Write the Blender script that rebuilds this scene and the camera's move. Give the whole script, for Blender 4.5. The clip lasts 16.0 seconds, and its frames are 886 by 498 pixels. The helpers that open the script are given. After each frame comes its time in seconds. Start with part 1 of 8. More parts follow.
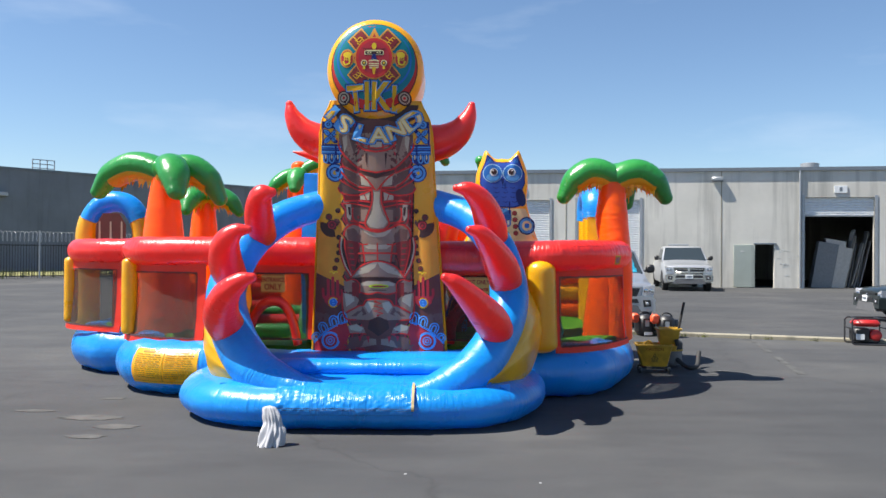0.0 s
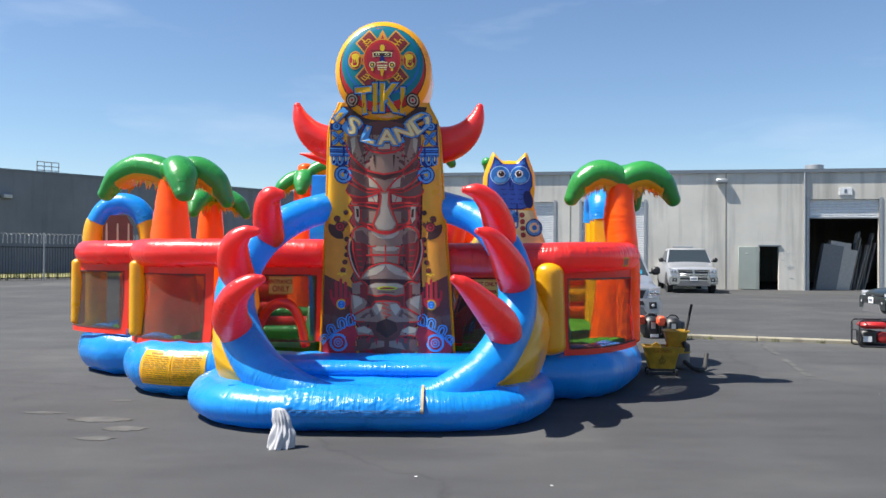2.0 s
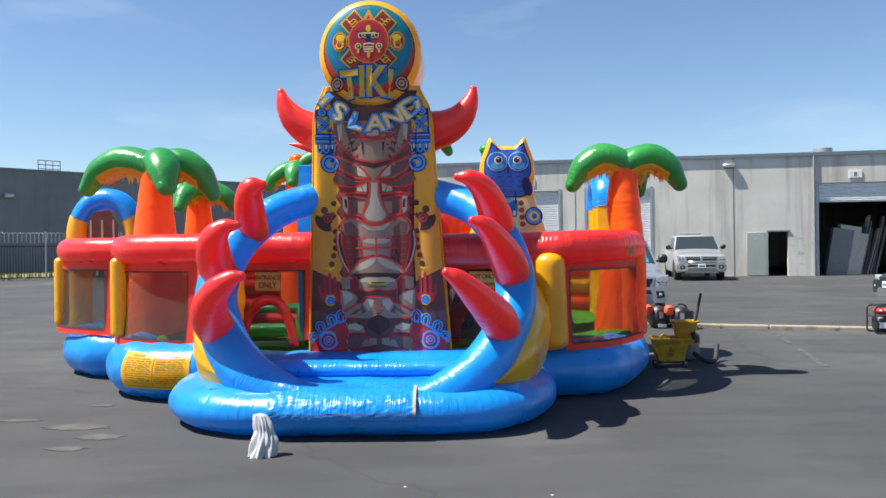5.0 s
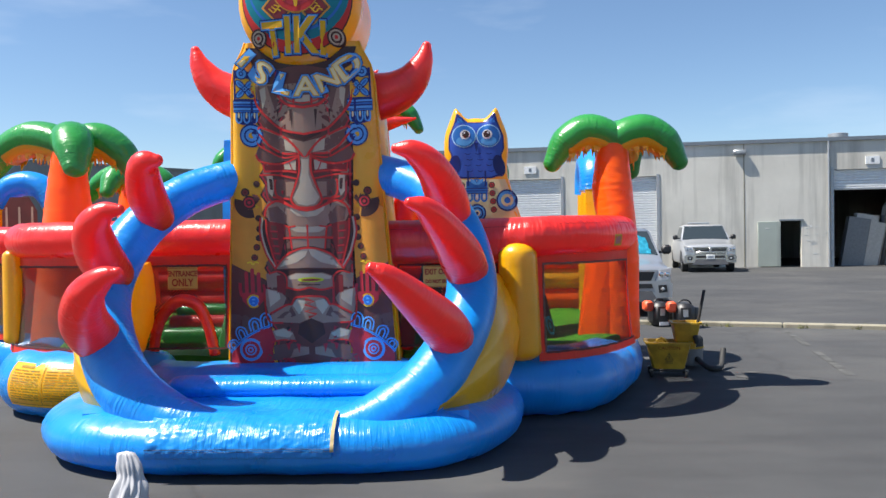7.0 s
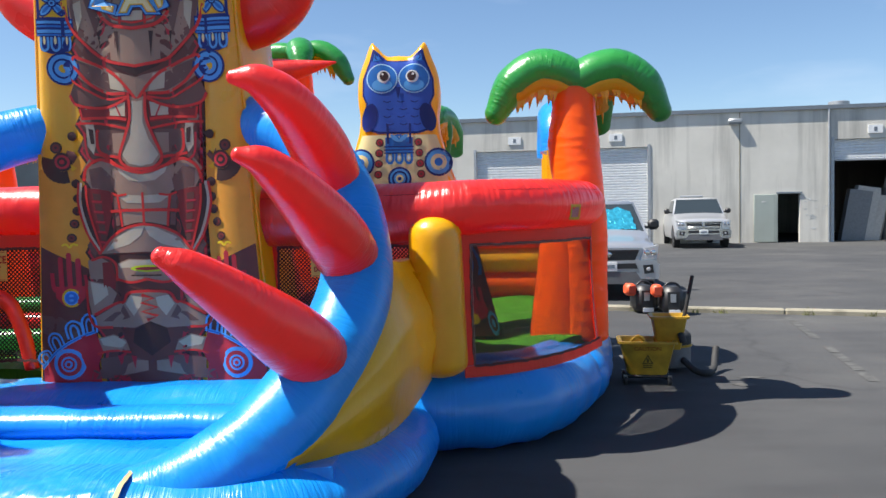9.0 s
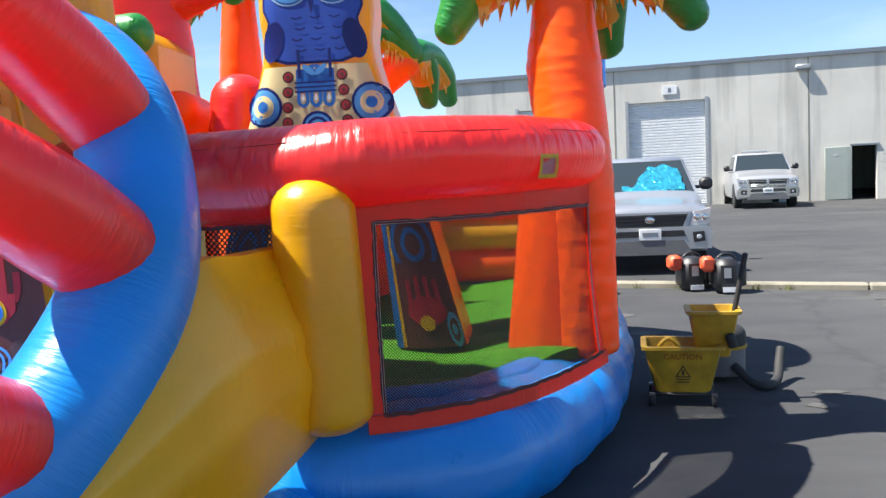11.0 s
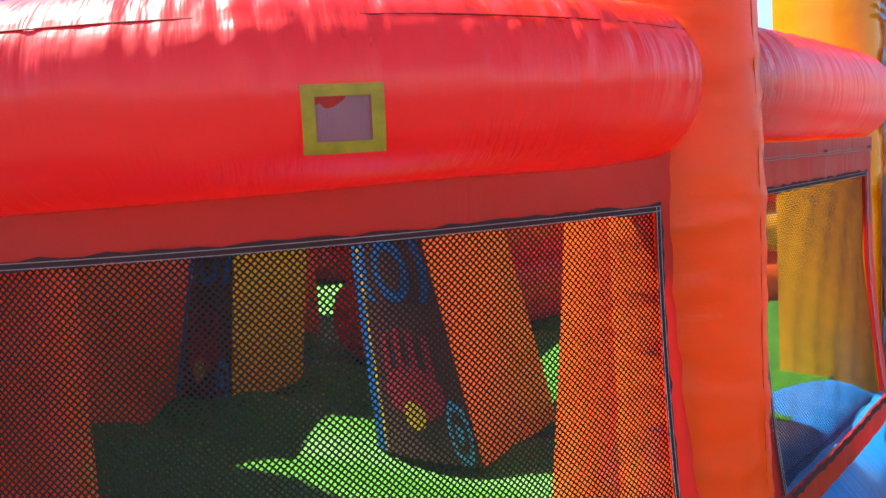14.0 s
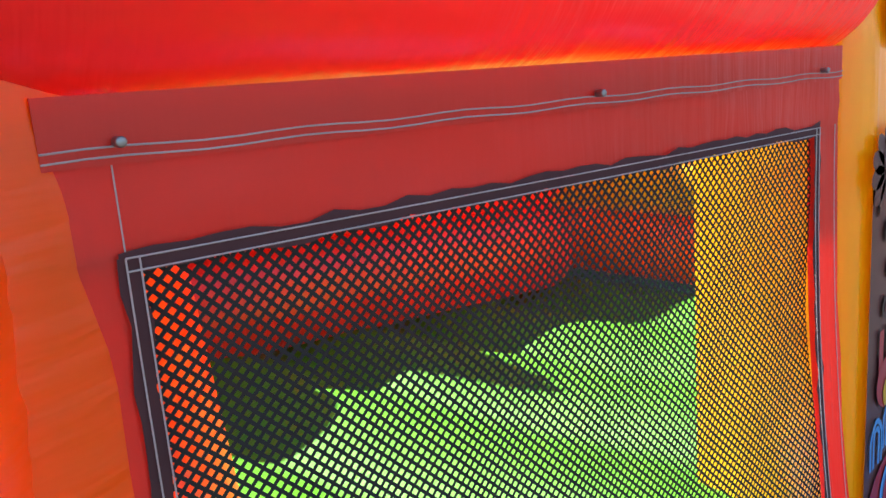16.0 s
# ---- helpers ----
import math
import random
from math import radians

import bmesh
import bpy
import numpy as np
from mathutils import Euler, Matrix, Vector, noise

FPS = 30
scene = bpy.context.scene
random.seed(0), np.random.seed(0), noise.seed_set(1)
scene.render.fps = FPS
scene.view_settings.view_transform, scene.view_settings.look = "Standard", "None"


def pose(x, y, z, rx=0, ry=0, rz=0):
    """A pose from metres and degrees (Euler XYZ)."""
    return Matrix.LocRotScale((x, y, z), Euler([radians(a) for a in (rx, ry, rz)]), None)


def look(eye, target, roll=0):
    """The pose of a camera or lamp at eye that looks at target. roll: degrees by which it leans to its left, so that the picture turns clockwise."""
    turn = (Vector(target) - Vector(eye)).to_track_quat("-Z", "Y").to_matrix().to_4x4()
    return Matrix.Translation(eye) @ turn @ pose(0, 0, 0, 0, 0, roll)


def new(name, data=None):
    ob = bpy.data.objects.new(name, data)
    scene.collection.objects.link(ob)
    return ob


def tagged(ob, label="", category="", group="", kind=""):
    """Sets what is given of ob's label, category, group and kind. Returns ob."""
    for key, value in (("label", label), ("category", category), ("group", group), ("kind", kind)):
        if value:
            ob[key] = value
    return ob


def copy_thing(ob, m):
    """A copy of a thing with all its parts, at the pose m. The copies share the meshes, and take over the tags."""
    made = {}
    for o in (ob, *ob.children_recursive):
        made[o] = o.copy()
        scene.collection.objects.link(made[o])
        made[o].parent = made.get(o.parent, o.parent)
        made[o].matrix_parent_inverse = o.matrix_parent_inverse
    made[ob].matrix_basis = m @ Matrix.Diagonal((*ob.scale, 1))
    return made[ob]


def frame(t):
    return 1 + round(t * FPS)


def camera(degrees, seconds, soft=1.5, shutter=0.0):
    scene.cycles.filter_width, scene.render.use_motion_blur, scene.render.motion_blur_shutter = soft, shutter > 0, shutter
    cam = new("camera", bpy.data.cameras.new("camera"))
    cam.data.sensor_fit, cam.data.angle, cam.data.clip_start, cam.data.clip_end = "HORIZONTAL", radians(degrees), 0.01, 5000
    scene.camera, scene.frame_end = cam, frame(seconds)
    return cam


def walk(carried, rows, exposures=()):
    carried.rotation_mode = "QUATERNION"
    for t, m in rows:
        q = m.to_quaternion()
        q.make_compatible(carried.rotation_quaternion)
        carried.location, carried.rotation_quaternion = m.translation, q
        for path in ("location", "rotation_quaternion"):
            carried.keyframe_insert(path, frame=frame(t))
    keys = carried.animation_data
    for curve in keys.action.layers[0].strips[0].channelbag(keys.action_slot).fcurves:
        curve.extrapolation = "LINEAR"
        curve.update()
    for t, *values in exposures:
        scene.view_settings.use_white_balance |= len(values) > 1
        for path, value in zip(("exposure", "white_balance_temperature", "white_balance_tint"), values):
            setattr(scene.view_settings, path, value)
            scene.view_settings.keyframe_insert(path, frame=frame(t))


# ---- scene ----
cam = camera(57.7, 16.0)
PATH = [
    (0, (0.084, -0.703, 1.589), (0.076, 1.297, 1.602), 0.4),
    (0.5, (0.053, -0.689, 1.595), (0.045, 1.311, 1.607), 0.6),
    (1, (0.028, -0.705, 1.583), (0.023, 1.295, 1.602), 0.5),
    (1.5, (0.025, -0.7, 1.58), (0.018, 1.3, 1.599), 0.4),
    (2, (0.026, -0.693, 1.587), (0.011, 1.307, 1.605), 0.4),
    (2.5, (0.03, -0.702, 1.591), (0.016, 1.298, 1.607), 0.4),
    (3, (0.027, -0.686, 1.587), (0.013, 1.314, 1.602), 0.4),
    (5.5, (0.274, 0.026, 1.584), (0.226, 2.025, 1.576), -1.2),
    (6, (0.462, 0.351, 1.574), (0.389, 2.349, 1.563), -1.3),
    (6.5, (0.505, 0.76, 1.559), (0.476, 2.76, 1.549), -1.0),
    (7, (0.674, 1.225, 1.567), (0.618, 3.224, 1.542), -0.8),
    (7.5, (0.795, 1.69, 1.541), (0.724, 3.689, 1.51), -0.8),
    (8, (0.917, 2.158, 1.558), (0.824, 4.155, 1.491), -0.3),
    (8.5, (1.145, 2.629, 1.546), (0.995, 4.622, 1.473), -0.5),
    (9, (1.28, 3.109, 1.537), (1.236, 5.106, 1.451), -1.0),
    (11.5, (2.173, 5.529, 1.486), (1.882, 7.5, 1.309), -3.0),
    (12, (2.42, 5.994, 1.492), (2.024, 7.946, 1.311), -3.2),
    (12.5, (2.506, 6.449, 1.486), (2.032, 8.384, 1.31), -3.4),
    (13, (2.684, 6.785, 1.479), (1.942, 8.636, 1.322), -3.2),
    (13.5, (2.798, 7.169, 1.453), (1.786, 8.888, 1.307), -4.0),
    (14, (2.848, 7.598, 1.459), (1.716, 9.234, 1.252), -3.7),
    (14.5, (3.034, 8.029, 1.454), (1.727, 9.524, 1.215), -4.0),
    (15, (2.991, 8.595, 1.493), (1.734, 10.11, 1.142), -1.7),
    (15.5, (3.007, 9.042, 1.49), (1.735, 10.53, 1.081), -2.8),
    (16, (2.939, 9.42, 1.452), (1.55, 10.801, 1.05), -4.4),
]
walk(cam, [(t, look(eye, target, roll)) for t, eye, target, roll in PATH],
     [(0, 0.98), (3, 0.98), (9, 1.02), (11.5, 1.42), (13, 1.45), (14.5, 1.9), (16, 2.12)])

# ---- light ----
SUN_WAY = Vector((-0.62, -0.09, 1.0)).normalized()
SUN_ELEV = math.asin(SUN_WAY.z)
world = bpy.data.worlds.new("sky")
scene.world = world
world.use_nodes = True
wn = world.node_tree
sky = wn.nodes.new("ShaderNodeTexSky")
sky.sky_type, sky.sun_disc = "NISHITA", False
sky.sun_elevation, sky.sun_rotation = SUN_ELEV, math.atan2(SUN_WAY.x, SUN_WAY.y)
sky.air_density, sky.dust_density, sky.ozone_density = 1.0, 0.1, 5.0
wisp_co = wn.nodes.new("ShaderNodeTexCoord")
wisp_map = wn.nodes.new("ShaderNodeMapping")
wisp_map.inputs["Scale"].default_value = (2.2, 2.2, 9.0)
wisp = wn.nodes.new("ShaderNodeTexNoise")
wisp.inputs["Scale"].default_value, wisp.inputs["Detail"].default_value = 1.6, 7
wisp_ramp = wn.nodes.new("ShaderNodeValToRGB")
wisp_ramp.color_ramp.elements[0].position, wisp_ramp.color_ramp.elements[0].color = 0.56, (0, 0, 0, 1)
wisp_ramp.color_ramp.elements[1].position, wisp_ramp.color_ramp.elements[1].color = 0.82, (0.3, 0.3, 0.3, 1)
wisp_mix = wn.nodes.new("ShaderNodeMix")
wisp_mix.data_type = "RGBA"
wisp_mix.inputs[7].default_value = (6.5, 7.2, 8.2, 1)
wn.links.new(wisp_co.outputs["Generated"], wisp_map.inputs["Vector"])
wn.links.new(wisp_map.outputs["Vector"], wisp.inputs["Vector"])
wn.links.new(wisp.outputs["Fac"], wisp_ramp.inputs["Fac"])
wn.links.new(wisp_ramp.outputs["Color"], wisp_mix.inputs[0])
wn.links.new(sky.outputs[0], wisp_mix.inputs[6])
wn.links.new(wisp_mix.outputs[2], wn.nodes["Background"].inputs[0])
wn.nodes["Background"].inputs[1].default_value = 0.072
sun = new("sun", bpy.data.lights.new("sun", "SUN"))
sun.data.energy, sun.data.angle, sun.data.color = 5.0, radians(0.55), (1.0, 0.95, 0.87)
sun.matrix_world = look(SUN_WAY * 40, (0, 0, 0))


# ---- materials ----
def material(name, rough=0.5, metal=0.0):
    m = bpy.data.materials.new(name)
    m.use_nodes = True
    b = m.node_tree.nodes["Principled BSDF"]
    b.inputs["Roughness"].default_value, b.inputs["Metallic"].default_value = rough, metal
    return m, m.node_tree.nodes, m.node_tree.links, b


def noise_node(n, l, coords, scale, detail=4.0, rough=0.55, stretch=None):
    t = n.new("ShaderNodeTexNoise")
    t.inputs["Scale"].default_value, t.inputs["Detail"].default_value, t.inputs["Roughness"].default_value = scale, detail, rough
    if stretch:
        mp = n.new("ShaderNodeMapping")
        mp.inputs["Scale"].default_value = stretch
        l.new(coords, mp.inputs["Vector"])
        coords = mp.outputs["Vector"]
    l.new(coords, t.inputs["Vector"])
    return t


def ramp(n, l, fac, stops):
    r = n.new("ShaderNodeValToRGB")
    while len(r.color_ramp.elements) < len(stops):
        r.color_ramp.elements.new(0.5)
    for e, (p, c) in zip(r.color_ramp.elements, stops):
        e.position, e.color = p, (*c, 1)
    l.new(fac, r.inputs["Fac"])
    return r


def shade(c, k):
    return tuple(min(1.0, a * k) for a in c)


def vinyl(name, color, rough=0.3, pucker=0.8, soil=0.12, glow=0.46, coat=0.25, spec=0.5):
    """Glossy coated vinyl: faded patches, fine puckers across the seams, soft sagging."""
    m, n, l, b = material(name, rough)
    tc = n.new("ShaderNodeTexCoord")
    big = noise_node(n, l, tc.outputs["Object"], 2.3, 5)
    col = ramp(n, l, big.outputs["Fac"], [(0.3, shade(color, 0.88 - soil)), (0.7, shade(color, 0.88 + soil * 0.5))])
    l.new(col.outputs["Color"], b.inputs["Base Color"])
    fine = noise_node(n, l, tc.outputs["UV"], 1.0, 3, 0.6, (34, 2.2, 1))
    mask = noise_node(n, l, tc.outputs["Object"], 3.1, 2)
    mm = ramp(n, l, mask.outputs["Fac"], [(0.34, (0.1, 0.1, 0.1)), (0.66, (1, 1, 1))])
    mul = n.new("ShaderNodeMath")
    mul.operation = "MULTIPLY"
    l.new(fine.outputs["Fac"], mul.inputs[0])
    l.new(mm.outputs["Color"], mul.inputs[1])
    soft = noise_node(n, l, tc.outputs["Object"], 9.0, 3)
    b1, b2 = n.new("ShaderNodeBump"), n.new("ShaderNodeBump")
    b1.inputs["Strength"].default_value, b1.inputs["Distance"].default_value = pucker, 0.02
    b2.inputs["Strength"].default_value, b2.inputs["Distance"].default_value = 0.35, 0.012
    l.new(mul.outputs[0], b1.inputs["Height"])
    l.new(soft.outputs["Fac"], b2.inputs["Height"])
    l.new(b2.outputs["Normal"], b1.inputs["Normal"])
    l.new(b1.outputs["Normal"], b.inputs["Normal"])
    rr = ramp(n, l, big.outputs["Fac"], [(0.25, (rough * 0.8,) * 3), (0.8, (rough * 1.35,) * 3)])
    l.new(rr.outputs["Color"], b.inputs["Roughness"])
    b.inputs["Coat Weight"].default_value, b.inputs["Coat Roughness"].default_value = coat, 0.2
    b.inputs["Specular IOR Level"].default_value = spec
    # thin skin: sunlight comes through it
    if glow:
        tr, mix = n.new("ShaderNodeBsdfTranslucent"), n.new("ShaderNodeAddShader")
        tr.inputs["Color"].default_value = (*(glow * c ** 0.8 for c in color), 1)
        l.new(b.outputs[0], mix.inputs[0])
        l.new(tr.outputs[0], mix.inputs[1])
        l.new(mix.outputs[0], n["Material Output"].inputs["Surface"])
    return m


def plain(name, color, rough=0.5, metal=0.0, vary=0.12, scale=14.0, bump=0.1):
    m, n, l, b = material(name, rough, metal)
    tc = n.new("ShaderNodeTexCoord")
    t = noise_node(n, l, tc.outputs["Object"], scale, 6)
    c = ramp(n, l, t.outputs["Fac"], [(0.3, shade(color, 1 - vary)), (0.7, shade(color, 1 + vary))])
    l.new(c.outputs["Color"], b.inputs["Base Color"])
    if bump:
        bp = n.new("ShaderNodeBump")
        bp.inputs["Strength"].default_value, bp.inputs["Distance"].default_value = bump, 0.01
        l.new(t.outputs["Fac"], bp.inputs["Height"])
        l.new(bp.outputs["Normal"], b.inputs["Normal"])
    return m


def asphalt_material():
    m, n, l, b = material("asphalt", 0.88)
    tc = n.new("ShaderNodeTexCoord")
    patch = noise_node(n, l, tc.outputs["Object"], 0.22, 6, 0.6)
    smear = noise_node(n, l, tc.outputs["Object"], 0.9, 5, 0.65, (0.5, 1.6, 1))
    grit = noise_node(n, l, tc.outputs["Object"], 190, 3)
    c1 = ramp(n, l, patch.outputs["Fac"], [(0.30, (0.040, 0.042, 0.045)), (0.52, (0.058, 0.059, 0.061)), (0.74, (0.095, 0.094, 0.090))])
    c2 = ramp(n, l, smear.outputs["Fac"], [(0.36, (0.72, 0.72, 0.73)), (0.55, (1, 1, 1)), (0.78, (1.0, 0.98, 0.93))])
    c3 = ramp(n, l, grit.outputs["Fac"], [(0.3, (0.7, 0.7, 0.7)), (0.62, (1, 1, 1))])
    last = c1.outputs["Color"]
    for c in (c2, c3):
        mx = n.new("ShaderNodeMix")
        mx.data_type, mx.blend_type = "RGBA", "MULTIPLY"
        mx.inputs[0].default_value = 0.8
        l.new(last, mx.inputs[6])
        l.new(c.outputs["Color"], mx.inputs[7])
        last = mx.outputs[2]
    # old cracks
    vor = n.new("ShaderNodeTexVoronoi")
    vor.feature = "DISTANCE_TO_EDGE"
    warp = noise_node(n, l, tc.outputs["Object"], 1.7, 5)
    add = n.new("ShaderNodeVectorMath")
    add.operation = "MULTIPLY_ADD"
    l.new(warp.outputs["Color"], add.inputs[0])
    add.inputs[1].default_value = (0.9, 0.9, 0)
    l.new(tc.outputs["Object"], add.inputs[2])
    l.new(add.outputs[0], vor.inputs["Vector"])
    vor.inputs["Scale"].default_value = 0.16
    crack = ramp(n, l, vor.outputs["Distance"], [(0.0, (0.55, 0.55, 0.55)), (0.006, (1, 1, 1))])
    mx = n.new("ShaderNodeMix")
    mx.data_type, mx.blend_type = "RGBA", "MULTIPLY"
    mx.inputs[0].default_value = 0.6
    l.new(last, mx.inputs[6])
    l.new(crack.outputs["Color"], mx.inputs[7])
    l.new(mx.outputs[2], b.inputs["Base Color"])
    bp = n.new("ShaderNodeBump")
    bp.inputs["Strength"].default_value, bp.inputs["Distance"].default_value = 0.5, 0.004
    l.new(grit.outputs["Fac"], bp.inputs["Height"])
    l.new(bp.outputs["Normal"], b.inputs["Normal"])
    return m


def stained_wall(name, color, streak=0.35):
    m, n, l, b = material(name, 0.85)
    tc = n.new("ShaderNodeTexCoord")
    big = noise_node(n, l, tc.outputs["Object"], 0.35, 6, 0.6)
    run = noise_node(n, l, tc.outputs["Object"], 1.0, 5, 0.6, (1.6, 1.6, 0.12))
    fine = noise_node(n, l, tc.outputs["Object"], 26, 5)
    c1 = ramp(n, l, big.outputs["Fac"], [(0.3, shade(color, 0.86)), (0.7, shade(color, 1.1))])
    c2 = ramp(n, l, run.outputs["Fac"], [(0.3, (1 - streak,) * 3), (0.5, (1, 1, 1))])
    mx = n.new("ShaderNodeMix")
    mx.data_type, mx.blend_type = "RGBA", "MULTIPLY"
    mx.inputs[0].default_value = 1.0
    l.new(c1.outputs["Color"], mx.inputs[6])
    l.new(c2.outputs["Color"], mx.inputs[7])
    l.new(mx.outputs[2], b.inputs["Base Color"])
    bp = n.new("ShaderNodeBump")
    bp.inputs["Strength"].default_value, bp.inputs["Distance"].default_value = 0.25, 0.01
    l.new(fine.outputs["Fac"], bp.inputs["Height"])
    l.new(bp.outputs["Normal"], b.inputs["Normal"])
    return m


def glass_material(name, color=(0.03, 0.04, 0.045)):
    m, n, l, b = material(name, 0.05)
    b.inputs["Base Color"].default_value = (*color, 1)
    b.inputs["Specular IOR Level"].default_value = 0.8
    return m


RED = vinyl("red vinyl", (0.65, 0.027, 0.020), pucker=0.7, glow=0.46, coat=0.30)
BLUE = vinyl("blue vinyl", (0.005, 0.262, 0.73), glow=0.36)
YELLOW = vinyl("yellow vinyl", (0.77, 0.395, 0.004), pucker=0.28, glow=0.35)
ORANGE = vinyl("orange vinyl", (0.84, 0.115, 0.004), pucker=0.25, glow=0.5, coat=0.08, spec=0.32)
YELLOW_O = vinyl("amber vinyl", (0.80, 0.27, 0.006), pucker=0.25, glow=0.5, coat=0.12)
GREEN = vinyl("green vinyl", (0.03, 0.27, 0.05))
LIME = vinyl("lime vinyl", (0.068, 0.265, 0.011), 0.55, glow=0.0, coat=0.0, spec=0.3)
FLAP_BLUE = vinyl("wrinkled blue vinyl", (0.005, 0.255, 0.72), 0.30, 1.0, glow=0.2)
FLAP_RED = vinyl("red flap vinyl", (0.63, 0.034, 0.016), 0.45, 0.35, glow=0.48, coat=0.05, spec=0.32)
NET = plain("black netting", (0.018, 0.017, 0.016), 0.8)
TRIM = plain("black webbing", (0.085, 0.026, 0.026), 0.8)
THREAD = plain("pale thread", (0.52, 0.44, 0.41), 0.8)


def ink(name, color):
    m = plain(name, color, 0.36, 0, 0.1, 5.0, 0.05)
    m.node_tree.nodes["Principled BSDF"].inputs["Specular IOR Level"].default_value = 0.28
    return m


I_BROWN = ink("dark brown print", (0.135, 0.048, 0.040))
I_DARK = ink("near black print", (0.060, 0.028, 0.025))
I_WOOD = ink("grey brown print", (0.30, 0.192, 0.138))
I_SHADE = ink("shaded stone print", (0.155, 0.078, 0.064))
I_WOOD2 = ink("light stone print", (0.46, 0.39, 0.28))
I_RED = ink("red print", (0.58, 0.036, 0.032))
I_MAROON = ink("maroon print", (0.24, 0.03, 0.03))
I_CRIMSON = ink("crimson print", (0.46, 0.032, 0.045))
I_ORANGE = ink("orange print", (0.68, 0.29, 0.04))
I_AMBER = ink("amber print", (0.72, 0.40, 0.02))
I_BLUE = ink("blue print", (0.03, 0.16, 0.50))
I_LBLUE = ink("light blue print", (0.10, 0.34, 0.70))
I_NAVY = ink("navy print", (0.015, 0.025, 0.16))
I_OWL = ink("owl blue print", (0.04, 0.10, 0.46))
I_TEAL = ink("teal print", (0.01, 0.20, 0.24))
I_CREAM = ink("cream print", (0.78, 0.66, 0.34))
I_YELLOW = ink("yellow print", (0.80, 0.55, 0.03))
I_WHITE = ink("white print", (0.80, 0.80, 0.78))
I_PALE = ink("pale blue print", (0.42, 0.66, 0.84))
I_LIME = ink("yellow green print", (0.45, 0.55, 0.03))


# ---- mesh helpers ----
def smooth_line(rows, n=8):
    """A smooth curve (Catmull-Rom) through rows of numbers."""
    p = np.array(rows, float)
    q = np.vstack([2 * p[0] - p[1], p, 2 * p[-1] - p[-2]])
    out = []
    for i in range(1, len(q) - 2):
        for k in range(n):
            t = k / n
            a, b, c, d = q[i - 1], q[i], q[i + 1], q[i + 2]
            out.append(0.5 * (2 * b + (c - a) * t + (2 * a - 5 * b + 4 * c - d) * t * t + (3 * b - a - 3 * c + d) * t ** 3))
    out.append(p[-1])
    return np.array(out)


